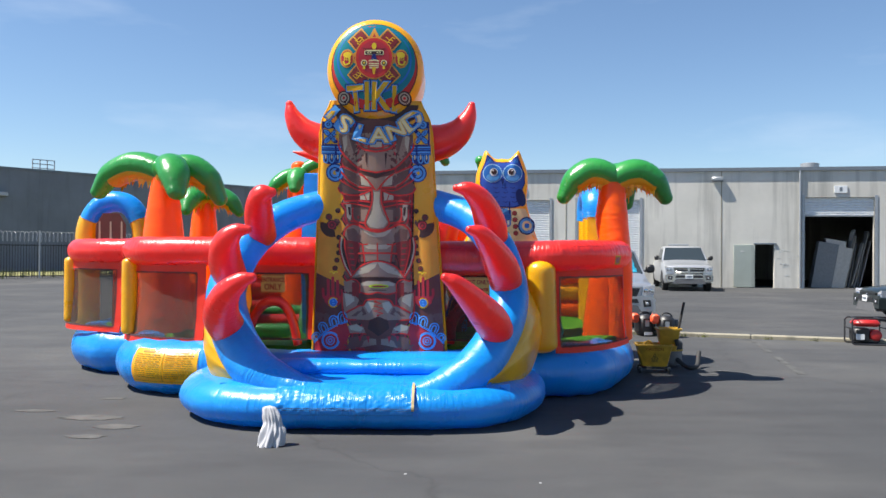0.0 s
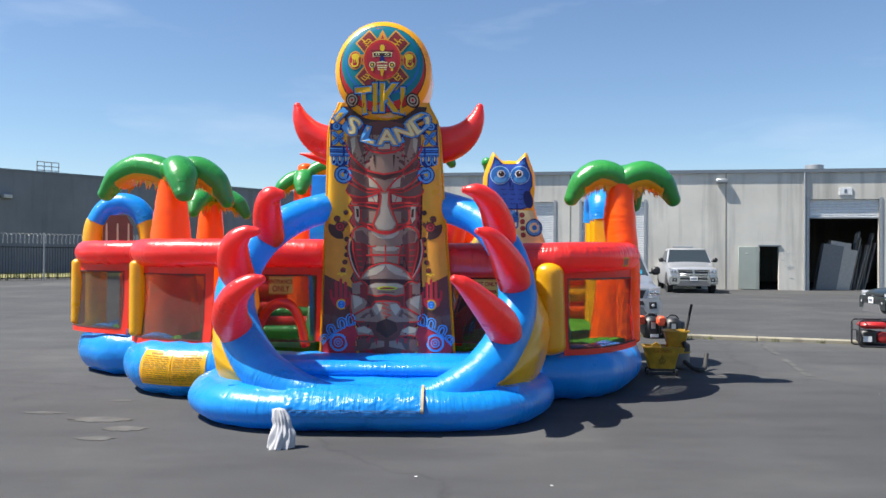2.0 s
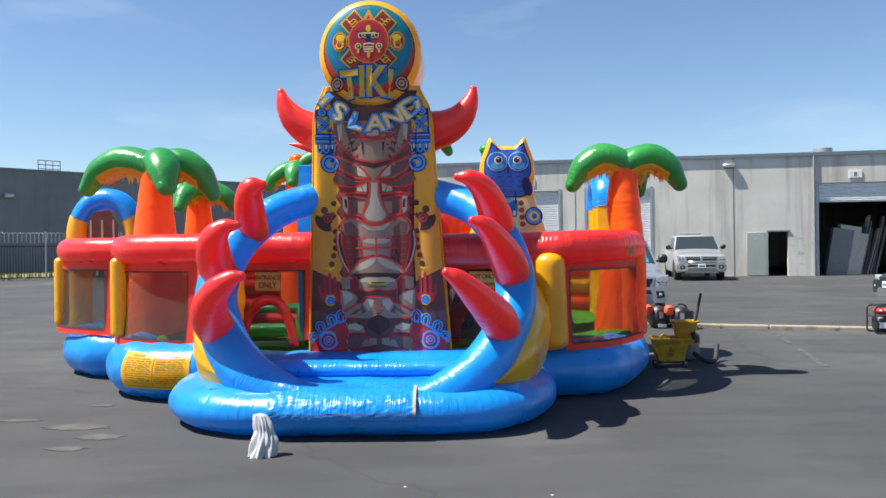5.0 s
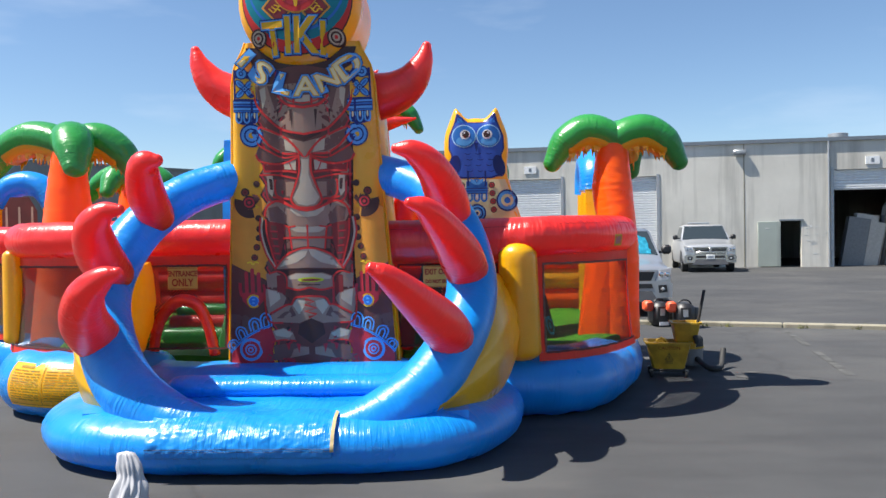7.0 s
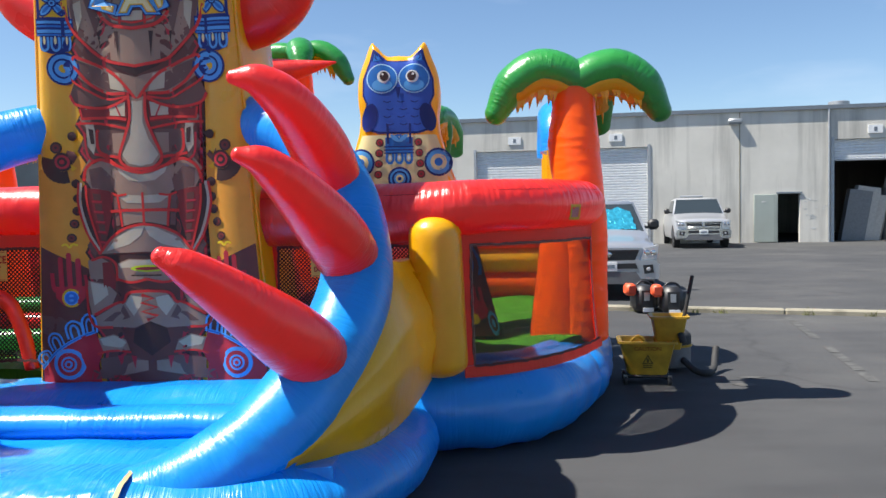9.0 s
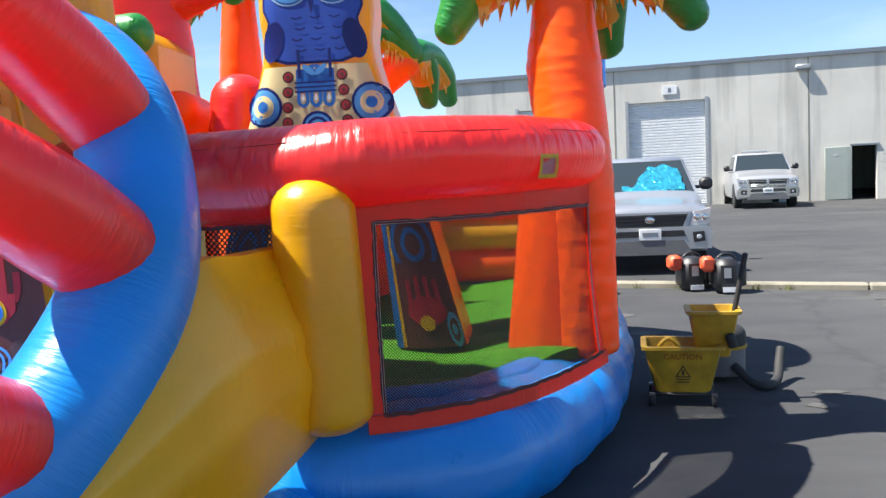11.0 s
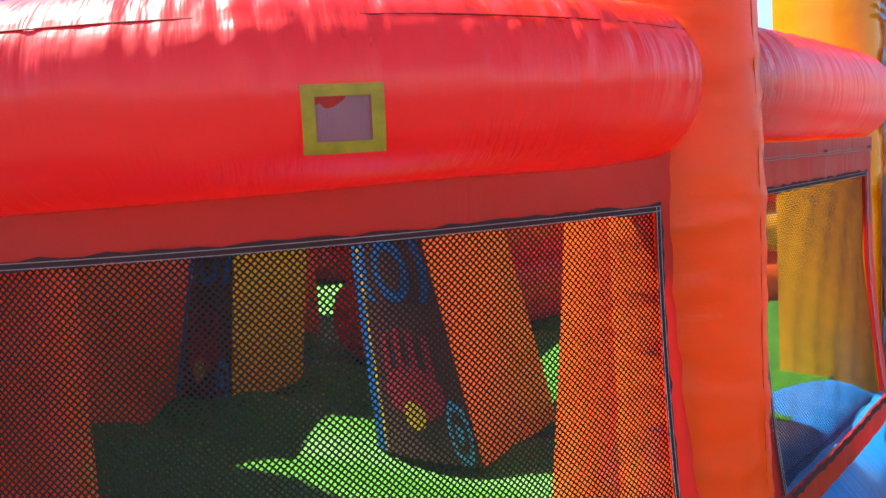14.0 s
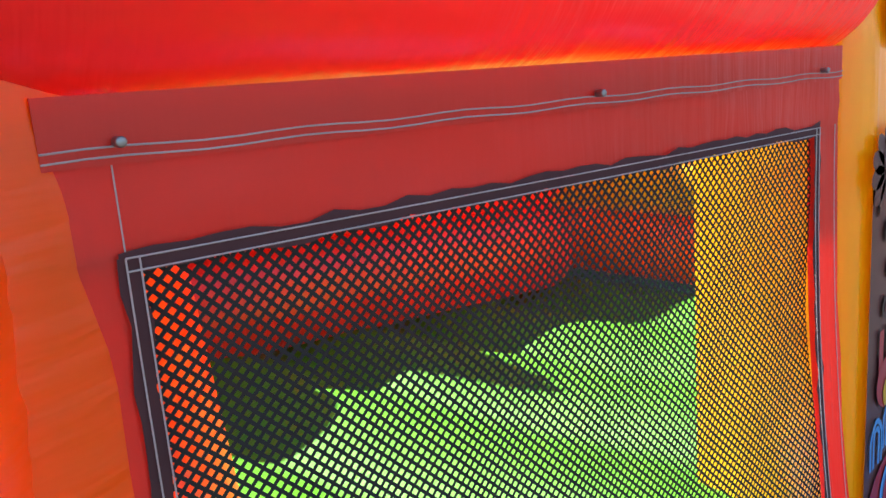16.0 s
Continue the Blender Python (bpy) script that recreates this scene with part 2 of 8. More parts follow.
class Geo:
    """Collects vertices, faces, uvs and material numbers for one mesh."""

    def __init__(self):
        self.v, self.f, self.m, self.uv = [], [], [], []

    def add(self, verts, faces, mat=0, uvs=None):
        o = len(self.v)
        self.v += [tuple(map(float, p)) for p in verts]
        self.uv += [tuple(map(float, p)) for p in uvs] if uvs is not None else [(float(p[0]) + float(p[1]), float(p[2])) for p in verts]
        self.f += [tuple(o + i for i in f) for f in faces]
        self.m += [mat] * len(faces)
        return self

    def tube(self, pts, radii, seg=20, ratio=1.0, dome=(0.8, 0.8), mat=0, flat=True, twist=0.0, wrinkle=None):
        """A rounded tube along pts. ratio: height over width. flat: the section's width stays level."""
        p = np.array(pts, float)
        r = np.broadcast_to(np.array(radii, float), (len(p),)).copy()
        tan = np.gradient(p, axis=0)
        tan /= np.linalg.norm(tan, axis=1)[:, None]
        side, up = [], []
        s = np.cross(tan[0], (0, 0, 1)) if abs(tan[0][2]) < 0.95 else np.cross(tan[0], (0, 1, 0))
        for t in tan:
            if flat:
                c = np.cross(t, (0, 0, 1))
                s = c if np.linalg.norm(c) > 0.15 else s - t * s.dot(t)
            else:
                s = s - t * s.dot(t)
            s = s / np.linalg.norm(s)
            side.append(s)
            up.append(np.cross(s, t))
        rings = []
        if dome[0] > 0:
            for k in range(5):
                a = math.pi / 2 * (1 - k / 5)
                rings.append((p[0] - tan[0] * r[0] * dome[0] * math.sin(a), r[0] * max(0.02, math.cos(a)), side[0], up[0]))
        for i in range(len(p)):
            rings.append((p[i], r[i], side[i], up[i]))
        if dome[1] > 0:
            for k in range(1, 6):
                a = math.pi / 2 * k / 5
                rings.append((p[-1] + tan[-1] * r[-1] * dome[1] * math.sin(a), r[-1] * max(0.02, math.cos(a)), side[-1], up[-1]))
        verts, uvs, d, prev = [], [], 0.0, None
        for c, rad, s, u in rings:
            d += 0 if prev is None else float(np.linalg.norm(c - prev))
            prev = c
            for k in range(seg):
                a = 2 * math.pi * k / seg + twist
                q = rad + (wrinkle(d, a) if wrinkle else 0.0)
                verts.append(c + s * q * math.cos(a) + u * q * ratio * math.sin(a))
                uvs.append((d, abs(k / seg - 0.5) * 2))
        faces = []
        for i in range(len(rings) - 1):
            for k in range(seg):
                a, b = i * seg + k, i * seg + (k + 1) % seg
                faces.append((a, b, b + seg, a + seg))
        faces += [tuple(range(seg))[::-1], tuple((len(rings) - 1) * seg + k for k in range(seg))]
        return self.add(verts, faces, mat, uvs)

    def grid(self, fn, nu, nv, mat=0, scale=(1, 1)):
        verts, uvs = [], []
        for j in range(nv + 1):
            for i in range(nu + 1):
                verts.append(fn(i / nu, j / nv))
                uvs.append((i / nu * scale[0], j / nv * scale[1]))
        w = nu + 1
        faces = [(j * w + i, j * w + i + 1, (j + 1) * w + i + 1, (j + 1) * w + i) for j in range(nv) for i in range(nu)]
        return self.add(verts, faces, mat, uvs)

    def slab(self, fn, nu, nv, off, mat=0, scale=(1, 1)):
        """A grid with a second skin at the offset off (vector or function of u, v), closed round its edge."""
        g = off if callable(off) else (lambda u, v: off)
        o = len(self.v)
        self.grid(fn, nu, nv, mat, scale)
        self.grid(lambda u, v: np.array(fn(u, v), float) + np.array(g(u, v), float), nu, nv, mat, scale)
        w, n = nu + 1, (nu + 1) * (nv + 1)
        edge = [i for i in range(nu)] + [nu + j * w for j in range(nv)] + [nv * w + nu - i for i in range(nu)] + [(nv - j) * w for j in range(nv)]
        for a, b in zip(edge, edge[1:] + edge[:1]):
            self.f.append((o + a, o + b, o + b + n, o + a + n))
            self.m.append(mat)
        return self

    def box(self, lo, hi, mat=0, bev=0.0, tilt=None):
        (x0, y0, z0), (x1, y1, z1) = lo, hi
        b = min(bev, (x1 - x0) / 2.01, (y1 - y0) / 2.01, (z1 - z0) / 2.01)
        if b <= 0:
            vs = [(x, y, z) for z in (z0, z1) for y in (y0, y1) for x in (x0, x1)]
            fs = [(0, 2, 3, 1), (4, 5, 7, 6), (0, 1, 5, 4), (2, 6, 7, 3), (0, 4, 6, 2), (1, 3, 7, 5)]
        else:
            vs, idx = [], {}
            for sx in (0, 1):
                for sy in (0, 1):
                    for sz in (0, 1):
                        for ax in range(3):
                            c = [(x0, x1)[sx], (y0, y1)[sy], (z0, z1)[sz]]
                            for k in range(3):
                                if k != ax:
                                    c[k] += b if (sx, sy, sz)[k] == 0 else -b
                            idx[sx, sy, sz, ax] = len(vs)
                            vs.append(c)
            fs = []
            for ax in range(3):
                o1, o2 = [k for k in range(3) if k != ax]
                for s in (0, 1):
                    q = []
                    for a, c in ((0, 0), (1, 0), (1, 1), (0, 1)):
                        key = [0, 0, 0]
                        key[ax], key[o1], key[o2] = s, a, c
                        q.append(idx[(*key, ax)])
                    fs.append(tuple(q))
                for a in (0, 1):
                    for c in (0, 1):
                        k0, k1 = [0, 0, 0], [0, 0, 0]
                        k0[o1] = k1[o1] = a
                        k0[o2] = k1[o2] = c
                        k1[ax] = 1
                        fs.append((idx[(*k0, o1)], idx[(*k1, o1)], idx[(*k1, o2)], idx[(*k0, o2)]))
            for sx in (0, 1):
                for sy in (0, 1):
                    for sz in (0, 1):
                        fs.append(tuple(idx[sx, sy, sz, k] for k in range(3)))
        if tilt is not None:
            vs = [tuple(tilt @ Vector(p)) for p in vs]
        return self.add(vs, fs, mat)

    def prism(self, outline, a, b, axis=0, mat=0):
        """An outline of pairs pushed from a to b along an axis."""
        def put(p, t):
            q = list(p)
            q.insert(axis, t)
            return q
        n = len(outline)
        vs = [put(p, a) for p in outline] + [put(p, b) for p in outline]
        fs = [tuple(range(n)), tuple(range(2 * n - 1, n - 1, -1))] + [(i, i + n, (i + 1) % n + n, (i + 1) % n) for i in range(n)]
        return self.add(vs, fs, mat)

    def puff(self, outline, put, depth, rings=7, mat=0, power=3.0, back=True):
        """A blown-up cushion over a star-shaped outline. put(u, v, w) places it, w rises from the rim."""
        o = np.array(outline, float)
        c = (o.max(0) + o.min(0)) / 2
        n = len(o)
        vs = []
        levels = [(1 - (k / rings) ** 1.6, 1) for k in range(rings)]
        for s, sg in levels:
            h = depth * (1 - s ** power) ** (1 / 2.0)
            for p in o:
                q = c + (p - c) * s
                vs.append(put(q[0], q[1], h))
        vs.append(put(c[0], c[1], depth))
        fs = [(k * n + i, k * n + (i + 1) % n, (k + 1) * n + (i + 1) % n, (k + 1) * n + i) for k in range(rings - 1) for i in range(n)]
        fs += [((rings - 1) * n + i, (rings - 1) * n + (i + 1) % n, rings * n) for i in range(n)]
        self.add(vs, fs, mat)
        return self

    def make(self, name, mats, parent=None, label="", smooth=True, angle=40):
        me = bpy.data.meshes.new(name)
        me.from_pydata(self.v, [], self.f)
        for m in mats if isinstance(mats, (list, tuple)) else [mats]:
            me.materials.append(m)
        me.polygons.foreach_set("material_index", self.m)
        lay = me.uv_layers.new(name="uv")
        li = np.zeros(len(me.loops), int)
        me.loops.foreach_get("vertex_index", li)
        lay.data.foreach_set("uv", np.array(self.uv, float)[li].ravel())
        bm = bmesh.new()
        bm.from_mesh(me)
        bmesh.ops.recalc_face_normals(bm, faces=bm.faces)
        for f in bm.faces:
            f.smooth = smooth
        if smooth:
            lim = radians(angle)
            for e in bm.edges:
                if len(e.link_faces) == 2 and e.calc_face_angle(0) > lim:
                    e.smooth = False
        bm.to_mesh(me)
        bm.free()
        ob = new(name, me)
        if parent is not None:
            ob.parent = parent
            ob.matrix_parent_inverse = UNDO.get(parent.name, Matrix())
        if label:
            ob["label"] = label
        return ob


UNDO = {}


def thing(name, at, label, category, group="", local=False, turn=0.0, kind=""):
    """A top-level Empty. local: its parts are given about its own base, else in the world."""
    ob = new(name)
    ob.empty_display_size = 0.2
    ob.matrix_basis = pose(*at, 0, 0, turn)
    if not local:
        UNDO[ob.name] = ob.matrix_basis.inverted()
    return tagged(ob, label, category, group, kind)


def letters(text, size, weight=0.0):
    """Triangles of a word in the built-in font, centred, in a plane."""
    cu = bpy.data.curves.new("word", "FONT")
    cu.body, cu.size, cu.align_x, cu.align_y, cu.offset = text, size, "CENTER", "CENTER", weight
    cu.resolution_u = 3
    ob = bpy.data.objects.new("word", cu)
    me = ob.to_mesh()
    vs = [(v.co.x, v.co.y) for v in me.vertices]
    fs = [tuple(p.vertices) for p in me.polygons]
    ob.to_mesh_clear()
    bpy.data.objects.remove(ob)
    bpy.data.curves.remove(cu)
    return vs, fs


class Art:
    """Printed artwork: flat shapes in layers, laid on a surface by put(u, v, lift)."""

    def __init__(self, put, step=0.07):
        self.put, self.step, self.shapes = put, step, []

    def poly(self, pts, mat, layer=1, mirror=False):
        self.shapes.append(([tuple(p) for p in pts], None, mat, layer))
        if mirror:
            self.shapes.append(([(-u, v) for u, v in pts], None, mat, layer))
        return self

    def oval(self, u, v, a, b, mat, layer=1, mirror=False, n=24, turn=0.0):
        ct, st = math.cos(turn), math.sin(turn)
        pts = []
        for k in range(n):
            x, y = a * math.cos(2 * math.pi * k / n), b * math.sin(2 * math.pi * k / n)
            pts.append((u + x * ct - y * st, v + x * st + y * ct))
        return self.poly(pts, mat, layer, mirror)

    def rings(self, u, v, r, mats, layer=1, mirror=False):
        for k, m in enumerate(mats):
            self.oval(u, v, r * (1 - k / len(mats)), r * (1 - k / len(mats)), m, layer + k * 0.5, mirror, 20)
        return self

    def band(self, pts, width, mat, layer=1, mirror=False, curve=True):
        p = smooth_line(pts, 6) if curve and len(pts) > 2 else np.array(pts, float)
        d = np.gradient(p, axis=0)
        d /= np.linalg.norm(d, axis=1)[:, None] + 1e-9
        nrm = np.stack([-d[:, 1], d[:, 0]], 1) * width / 2
        for i in range(len(p) - 1):
            self.poly([p[i] - nrm[i], p[i + 1] - nrm[i + 1], p[i + 1] + nrm[i + 1], p[i] + nrm[i]], mat, layer, mirror)
        return self

    def word(self, text, u, v, size, mat, layer, turn=0.0, wide=1.0, tall=1.0, weight=0.0):
        vs, fs = letters(text, size, weight)
        ct, st = math.cos(turn), math.sin(turn)
        self.shapes.append(([(u + x * wide * ct - y * tall * st, v + x * wide * st + y * tall * ct) for x, y in vs], fs, mat, layer))
        return self

    def make(self, name, parent, label=""):
        bm = bmesh.new()
        mats = []
        for pts, fs, mat, layer in self.shapes:
            if mat not in mats:
                mats.append(mat)
            k = mats.index(mat)
            b = bmesh.new()
            vs = [b.verts.new((u, v, 0)) for u, v in pts]
            try:
                faces = [b.faces.new([vs[i] for i in f]) for f in fs] if fs else [b.faces.new(vs)]
            except ValueError:
                b.free()
                continue
            bmesh.ops.triangulate(b, faces=faces)
            if not fs:
                for _ in range(4):
                    long = [e for e in b.edges if e.calc_length() > self.step]
                    if not long:
                        break
                    bmesh.ops.subdivide_edges(b, edges=long, cuts=1)
                    bmesh.ops.triangulate(b, faces=b.faces)
            lift = 0.0022 * layer
            made = {}
            for v in b.verts:
                made[v] = bm.verts.new(self.put(v.co.x, v.co.y, lift))
            for f in b.faces:
                try:
                    g = bm.faces.new([made[v] for v in f.verts])
                    g.material_index, g.smooth = k, not fs
                except ValueError:
                    pass
            b.free()
        me = bpy.data.meshes.new(name)
        bm.to_mesh(me)
        bm.free()
        for m in mats:
            me.materials.append(m)
        ob = new(name, me)
        ob.parent = parent
        ob.matrix_parent_inverse = UNDO.get(parent.name, Matrix())
        if label:
            ob["label"] = label
        return ob

# ---- the inflatable playground ----
PLAY = thing("inflatable_playground", (-0.65, 9.5, 0), "large glossy multicoloured inflatable tiki playground standing on asphalt", "bouncy castle")
XC = -0.66

# footprint lines (plan): outer walls, right and left
WALL_R = [(-0.02, 8.36), (0.5, 8.34), (1.0, 8.26), (1.33, 8.22), (1.71, 8.40), (1.965, 8.67), (2.14, 8.99), (2.21, 9.26)]
WALL_R2 = [(2.25, 9.50), (2.29, 9.75), (2.35, 10.25), (2.40, 10.78)]
WALL_L = [(-1.40, 8.44), (-2.2, 8.44), (-2.85, 8.46), (-3.35, 8.62), (-3.62, 8.92), (-3.78, 9.35)]
WALL_L2 = [(-3.95, 9.78), (-4.45, 9.92), (-4.88, 10.22), (-5.03, 10.75), (-5.0, 12.0)]


def lay(rows, z, n=8):
    p = smooth_line(rows, n)
    return np.column_stack([p, np.full(len(p), z)])


# blue base cushions
BAY_L = [(-2.1, 8.38), (-2.65, 8.32), (-3.08, 8.42), (-3.44, 8.72), (-3.62, 9.3), (-3.75, 9.9)]


def base_cushion(rows, width, height, name="base_cushion", label=""):
    p = lay(rows, height * 0.5, 6)
    w = np.full(len(p), width)
    for i in range(len(p)):
        w[i] *= 1 + 0.03 * math.sin(i * 1.3)
    Geo().tube(p, w, 24, height * 0.5 / width, (0.6, 0.6)).make(name, BLUE, PLAY, label)


base_cushion([(0.55, 8.42), (1.1, 8.35), (1.5, 8.42), (1.75, 8.62), (1.95, 9.0), (2.12, 9.5)], 0.31, 0.56)
base_cushion([(2.04, 9.3), (2.15, 9.75), (2.25, 10.3), (2.33, 10.9), (2.40, 12.4)], 0.36, 0.56)
base_cushion(BAY_L, 0.31, 0.60)
base_cushion([(-3.9, 9.85), (-4.35, 9.98), (-4.75, 10.4), (-4.9, 11.0), (-4.9, 12.6)], 0.31, 0.60)
base_cushion([(-4.9, 12.5), (-3.5, 13.1), (-0.6, 13.3), (1.5, 13.1), (2.45, 12.4)], 0.31, 0.60)

# red top rails
RAIL_Z, RAIL_R = 1.56, 0.205


def rail(rows, z=RAIL_Z, r=RAIL_R, dome=(0.7, 0.5), mat=RED, name="top_rail"):
    p = lay(rows, z, 10)
    rad = np.array([r * (1 + 0.012 * math.sin(i * 0.9)) for i in range(len(p))])
    return Geo().tube(p, rad, 26, 1.0, dome).make(name, mat, PLAY)


def seam_rail(rows, z, r, dome, seam):
    """A rail seen close: gathered puckers on both sides of a sewn seam at the angle seam."""
    p = lay(rows, 0.0, 60)
    k = np.linspace(0, 1, len(p))
    p[:, 2] = np.interp(k, np.linspace(0, 1, len(z)), z)
    r = np.interp(k, np.linspace(0, 1, len(r)), r)

    def crease(d, a):
        k = abs((a - seam + math.pi) % (2 * math.pi) - math.pi)
        h = noise.noise((d * 21, k * 1.0, 0.7)) + 0.7 * noise.noise((d * 47, k * 1.6, 3.1))
        fade = math.exp(-(k / 0.75) ** 2) * (0.5 + 0.9 * abs(noise.noise((d * 2.1, 0.2, 5.0))))
        return 0.0105 * h * fade * (1 - math.exp(-(k / 0.045) ** 2)) - 0.003 * math.exp(-(k / 0.03) ** 2) + 0.003 * noise.noise((d * 3, a * 1.5, 2.0))
    ob = Geo().tube(p, r, 72, 1.0, dome, wrinkle=crease).make("top_rail", RED, PLAY)
    n = len(p)
    t = np.gradient(p, axis=0)
    t /= np.linalg.norm(t, axis=1)[:, None]
    side = np.cross(t, (0, 0, 1))
    line = p + side * (r[:, None] - 0.0022) * math.cos(seam) + np.array((0, 0, 1)) * (r[:, None] - 0.0022) * math.sin(seam)
    Geo().tube(line, 0.0014, 6, 1, (0, 0)).make("seam", plain("dark red seam", (0.26, 0.012, 0.012), 0.7), ob)
    return ob


RAIL1 = seam_rail(WALL_R, (1.54, 1.55, 1.59, 1.60, 1.60), (0.195, 0.19, 0.168, 0.165, 0.165), (0.7, 0.35), 0.63)
RAIL2 = seam_rail(WALL_R2, (1.605, 1.605), (0.16, 0.16), (0.0, 0.35), 1.1)
rail(WALL_L, 1.605, 0.165, (0.3, 0.8))
rail(WALL_L2, 1.605, 0.16, (0.6, 0.6))
rail([(2.5, 12.2), (1.6, 12.75), (-0.6, 13.0), (-3.4, 12.8), (-4.9, 12.2)], 1.56, 0.2)


def on_line(rows, u):
    p = smooth_line(rows, 10)
    d = np.concatenate([[0], np.cumsum(np.linalg.norm(np.diff(p, axis=0), axis=1))])
    s = u * d[-1]
    q = np.array([np.interp(s, d, p[:, 0]), np.interp(s, d, p[:, 1])])
    e = np.array([np.interp(min(s + 0.02, d[-1]), d, p[:, 0]), np.interp(min(s + 0.02, d[-1]), d, p[:, 1])])
    b = np.array([np.interp(max(s - 0.02, 0), d, p[:, 0]), np.interp(max(s - 0.02, 0), d, p[:, 1])])
    t = (e - b) / np.linalg.norm(e - b)
    return q, np.array([t[1], -t[0]]), d[-1]


def net_window(rows, z0, z1, cell=0.0092, thick=0.0019, frame_w=0.07, left_w=0.0, flap=0.12, snaps=0, sill_out=0.05, sag=0.012, thread=True, sill=True):
    """A netting window with red vinyl borders, black webbing and pale stitching along a plan line (outer side to the right)."""
    length = on_line(rows, 1)[2]

    def at(s, z, out=0.0):
        q, n, _ = on_line(rows, min(1, max(0, s / length)))
        k = (z - z0) / (z1 - z0)
        out = out + sill_out * max(0, 1 - k) ** 2 - sag * math.sin(math.pi * min(1, max(0, k))) * math.sin(math.pi * min(1, max(0, s / length)))
        return (q[0] + n[0] * out, q[1] + n[1] * out, z)

    frame = Geo()
    w = frame_w
    w0 = left_w or frame_w

    def strip(s0, s1, a, b, out, mat=0, nu=14, nv=2, g=None, t=0.012):
        crinkle = lambda u, v: 0.0035 * noise.noise(((s0 + (s1 - s0) * u) * 11, (a + (b - a) * v) * 17, 0.3)) + 0.002 * noise.noise(((s0 + (s1 - s0) * u) * 29, (a + (b - a) * v) * 33, 1.3))
        nu, nv = (nu, nv) if g is not None else (nu * 2, max(nv, 6))
        (g or frame).slab(lambda u, v: at(s0 + (s1 - s0) * u, a + (b - a) * v, out + (0 if g is not None else crinkle(u, v))), nu, nv, lambda u, v: tuple(np.array(at(s0 + (s1 - s0) * u, a + (b - a) * v, out - t)) - np.array(at(s0 + (s1 - s0) * u, a + (b - a) * v, out))), mat, (s1 - s0, b - a))

    strip(0, length, z1, z1 + (flap if not snaps else 0.105), 0.012, nu=20)
    if sill:
        strip(0, length, z0 - 0.07, z0, 0.03, nu=20)
    strip(0, w0, z0, z1, 0.012, nu=2, nv=8)
    strip(length - w, length, z0, z1, 0.012, nu=2, nv=8)
    win = frame.make("window_frame", FLAP_RED, PLAY, "red vinyl window border", True, 30)
    hem = Geo()
    h = 0.011
    rnd = random.Random(3)

    def ragged(s0, s1, a, b, nu, nv, out):
        off = [rnd.uniform(-0.004, 0.004) for _ in range(200)]
        hem.slab(lambda u, v: at(s0 + (s1 - s0) * u + (off[int(v * nv)] if nv > nu else 0), a + (b - a) * v + (off[int(u * nu)] if nu >= nv else 0), out), nu, nv, (0, 0, -0.001))

    ragged(w0 - 0.004, length - w + 0.004, z1 - h, z1 + 0.006, 40, 1, 0.016)
    ragged(w0 - 0.004, length - w + 0.004, z0 - 0.006, z0 + h, 40, 1, 0.036)
    ragged(w0 - 0.006, w0 + h, z0, z1, 1, 30, 0.016)
    ragged(length - w - h, length - w + 0.006, z0, z1, 1, 30, 0.016)
    hem.make("hem", TRIM, win, "frayed black webbing hem")
    if thread:
        st = Geo()
        for dz in (0.004, -0.006):
            st.tube([at(w0 + (length - w - w0) * k / 60, z1 - 0.004 + dz, 0.019) for k in range(61)], 0.0008, 4, 1, (0, 0))
            st.tube([at(w0 + 0.006 + dz, z0 + (z1 - z0) * k / 24, 0.019) for k in range(25)], 0.0008, 4, 1, (0, 0), flat=False)
            st.tube([at(length - w - 0.006 + dz, z0 + (z1 - z0) * k / 24, 0.019) for k in range(25)], 0.0008, 4, 1, (0, 0), flat=False)
        st.make("stitching", THREAD, win)
    net = Geo()
    a0, a1, b0, b1 = w0, length - w, z0, z1
    for sgn in (1, -1):
        c = a0 - (b1 - b0) if sgn > 0 else a0
        end = a1 if sgn > 0 else a1 + (b1 - b0)
        while c < end:
            pts = []
            n = 14
            for k in range(n + 1):
                z = b0 + (b1 - b0) * k / n
                s = c + sgn * (z - b0)
                pts.append((s, z))
            run = []
            lo, hi = 0.0, 1.0
            if sgn > 0:
                lo, hi = max(0, (a0 - c) / (b1 - b0)), min(1, (a1 - c) / (b1 - b0))
            else:
                lo, hi = max(0, (c - a1) / (b1 - b0)), min(1, (c - a0) / (b1 - b0))
            if hi > lo + 0.005:
                m = max(2, int((hi - lo) * 14))
                for k in range(m + 1):
                    f = lo + (hi - lo) * k / m
                    z = b0 + (b1 - b0) * f
                    s = c + sgn * (z - b0)
                    wob = 0.003 * math.sin(s * 9 + z * 13) + 0.002 * math.sin(s * 31 - z * 17)
                    run.append((s, z, wob))
                vs, fs = [], []
                for s, z, wob in run:
                    vs += [at(s - thick * 0.7, z + sgn * thick * 0.7, wob), at(s + thick * 0.7, z - sgn * thick * 0.7, wob)]
                fs = [(2 * i, 2 * i + 1, 2 * i + 3, 2 * i + 2) for i in range(len(run) - 1)]
                net.add(vs, fs)
            c += cell * 1.4142
    net.make("net", NET, win, "black diamond netting", False)
    if snaps:
        for k in range(snaps):
            sn = Geo()
            q = at(length * (0.10 + 0.84 * k / (snaps - 1)), z1 + flap - 0.046, 0.02)
            sn.tube([q, tuple(np.array(q) + np.array(at(length * 0.5, z1, 0.03)) - np.array(at(length * 0.5, z1, 0.02)))], 0.0042, 10, 1, (0.3, 0.3))
            sn.make("snap_fastener", STEEL, win, "small steel snap fastener")
        st = Geo()
        snap_band = Geo()
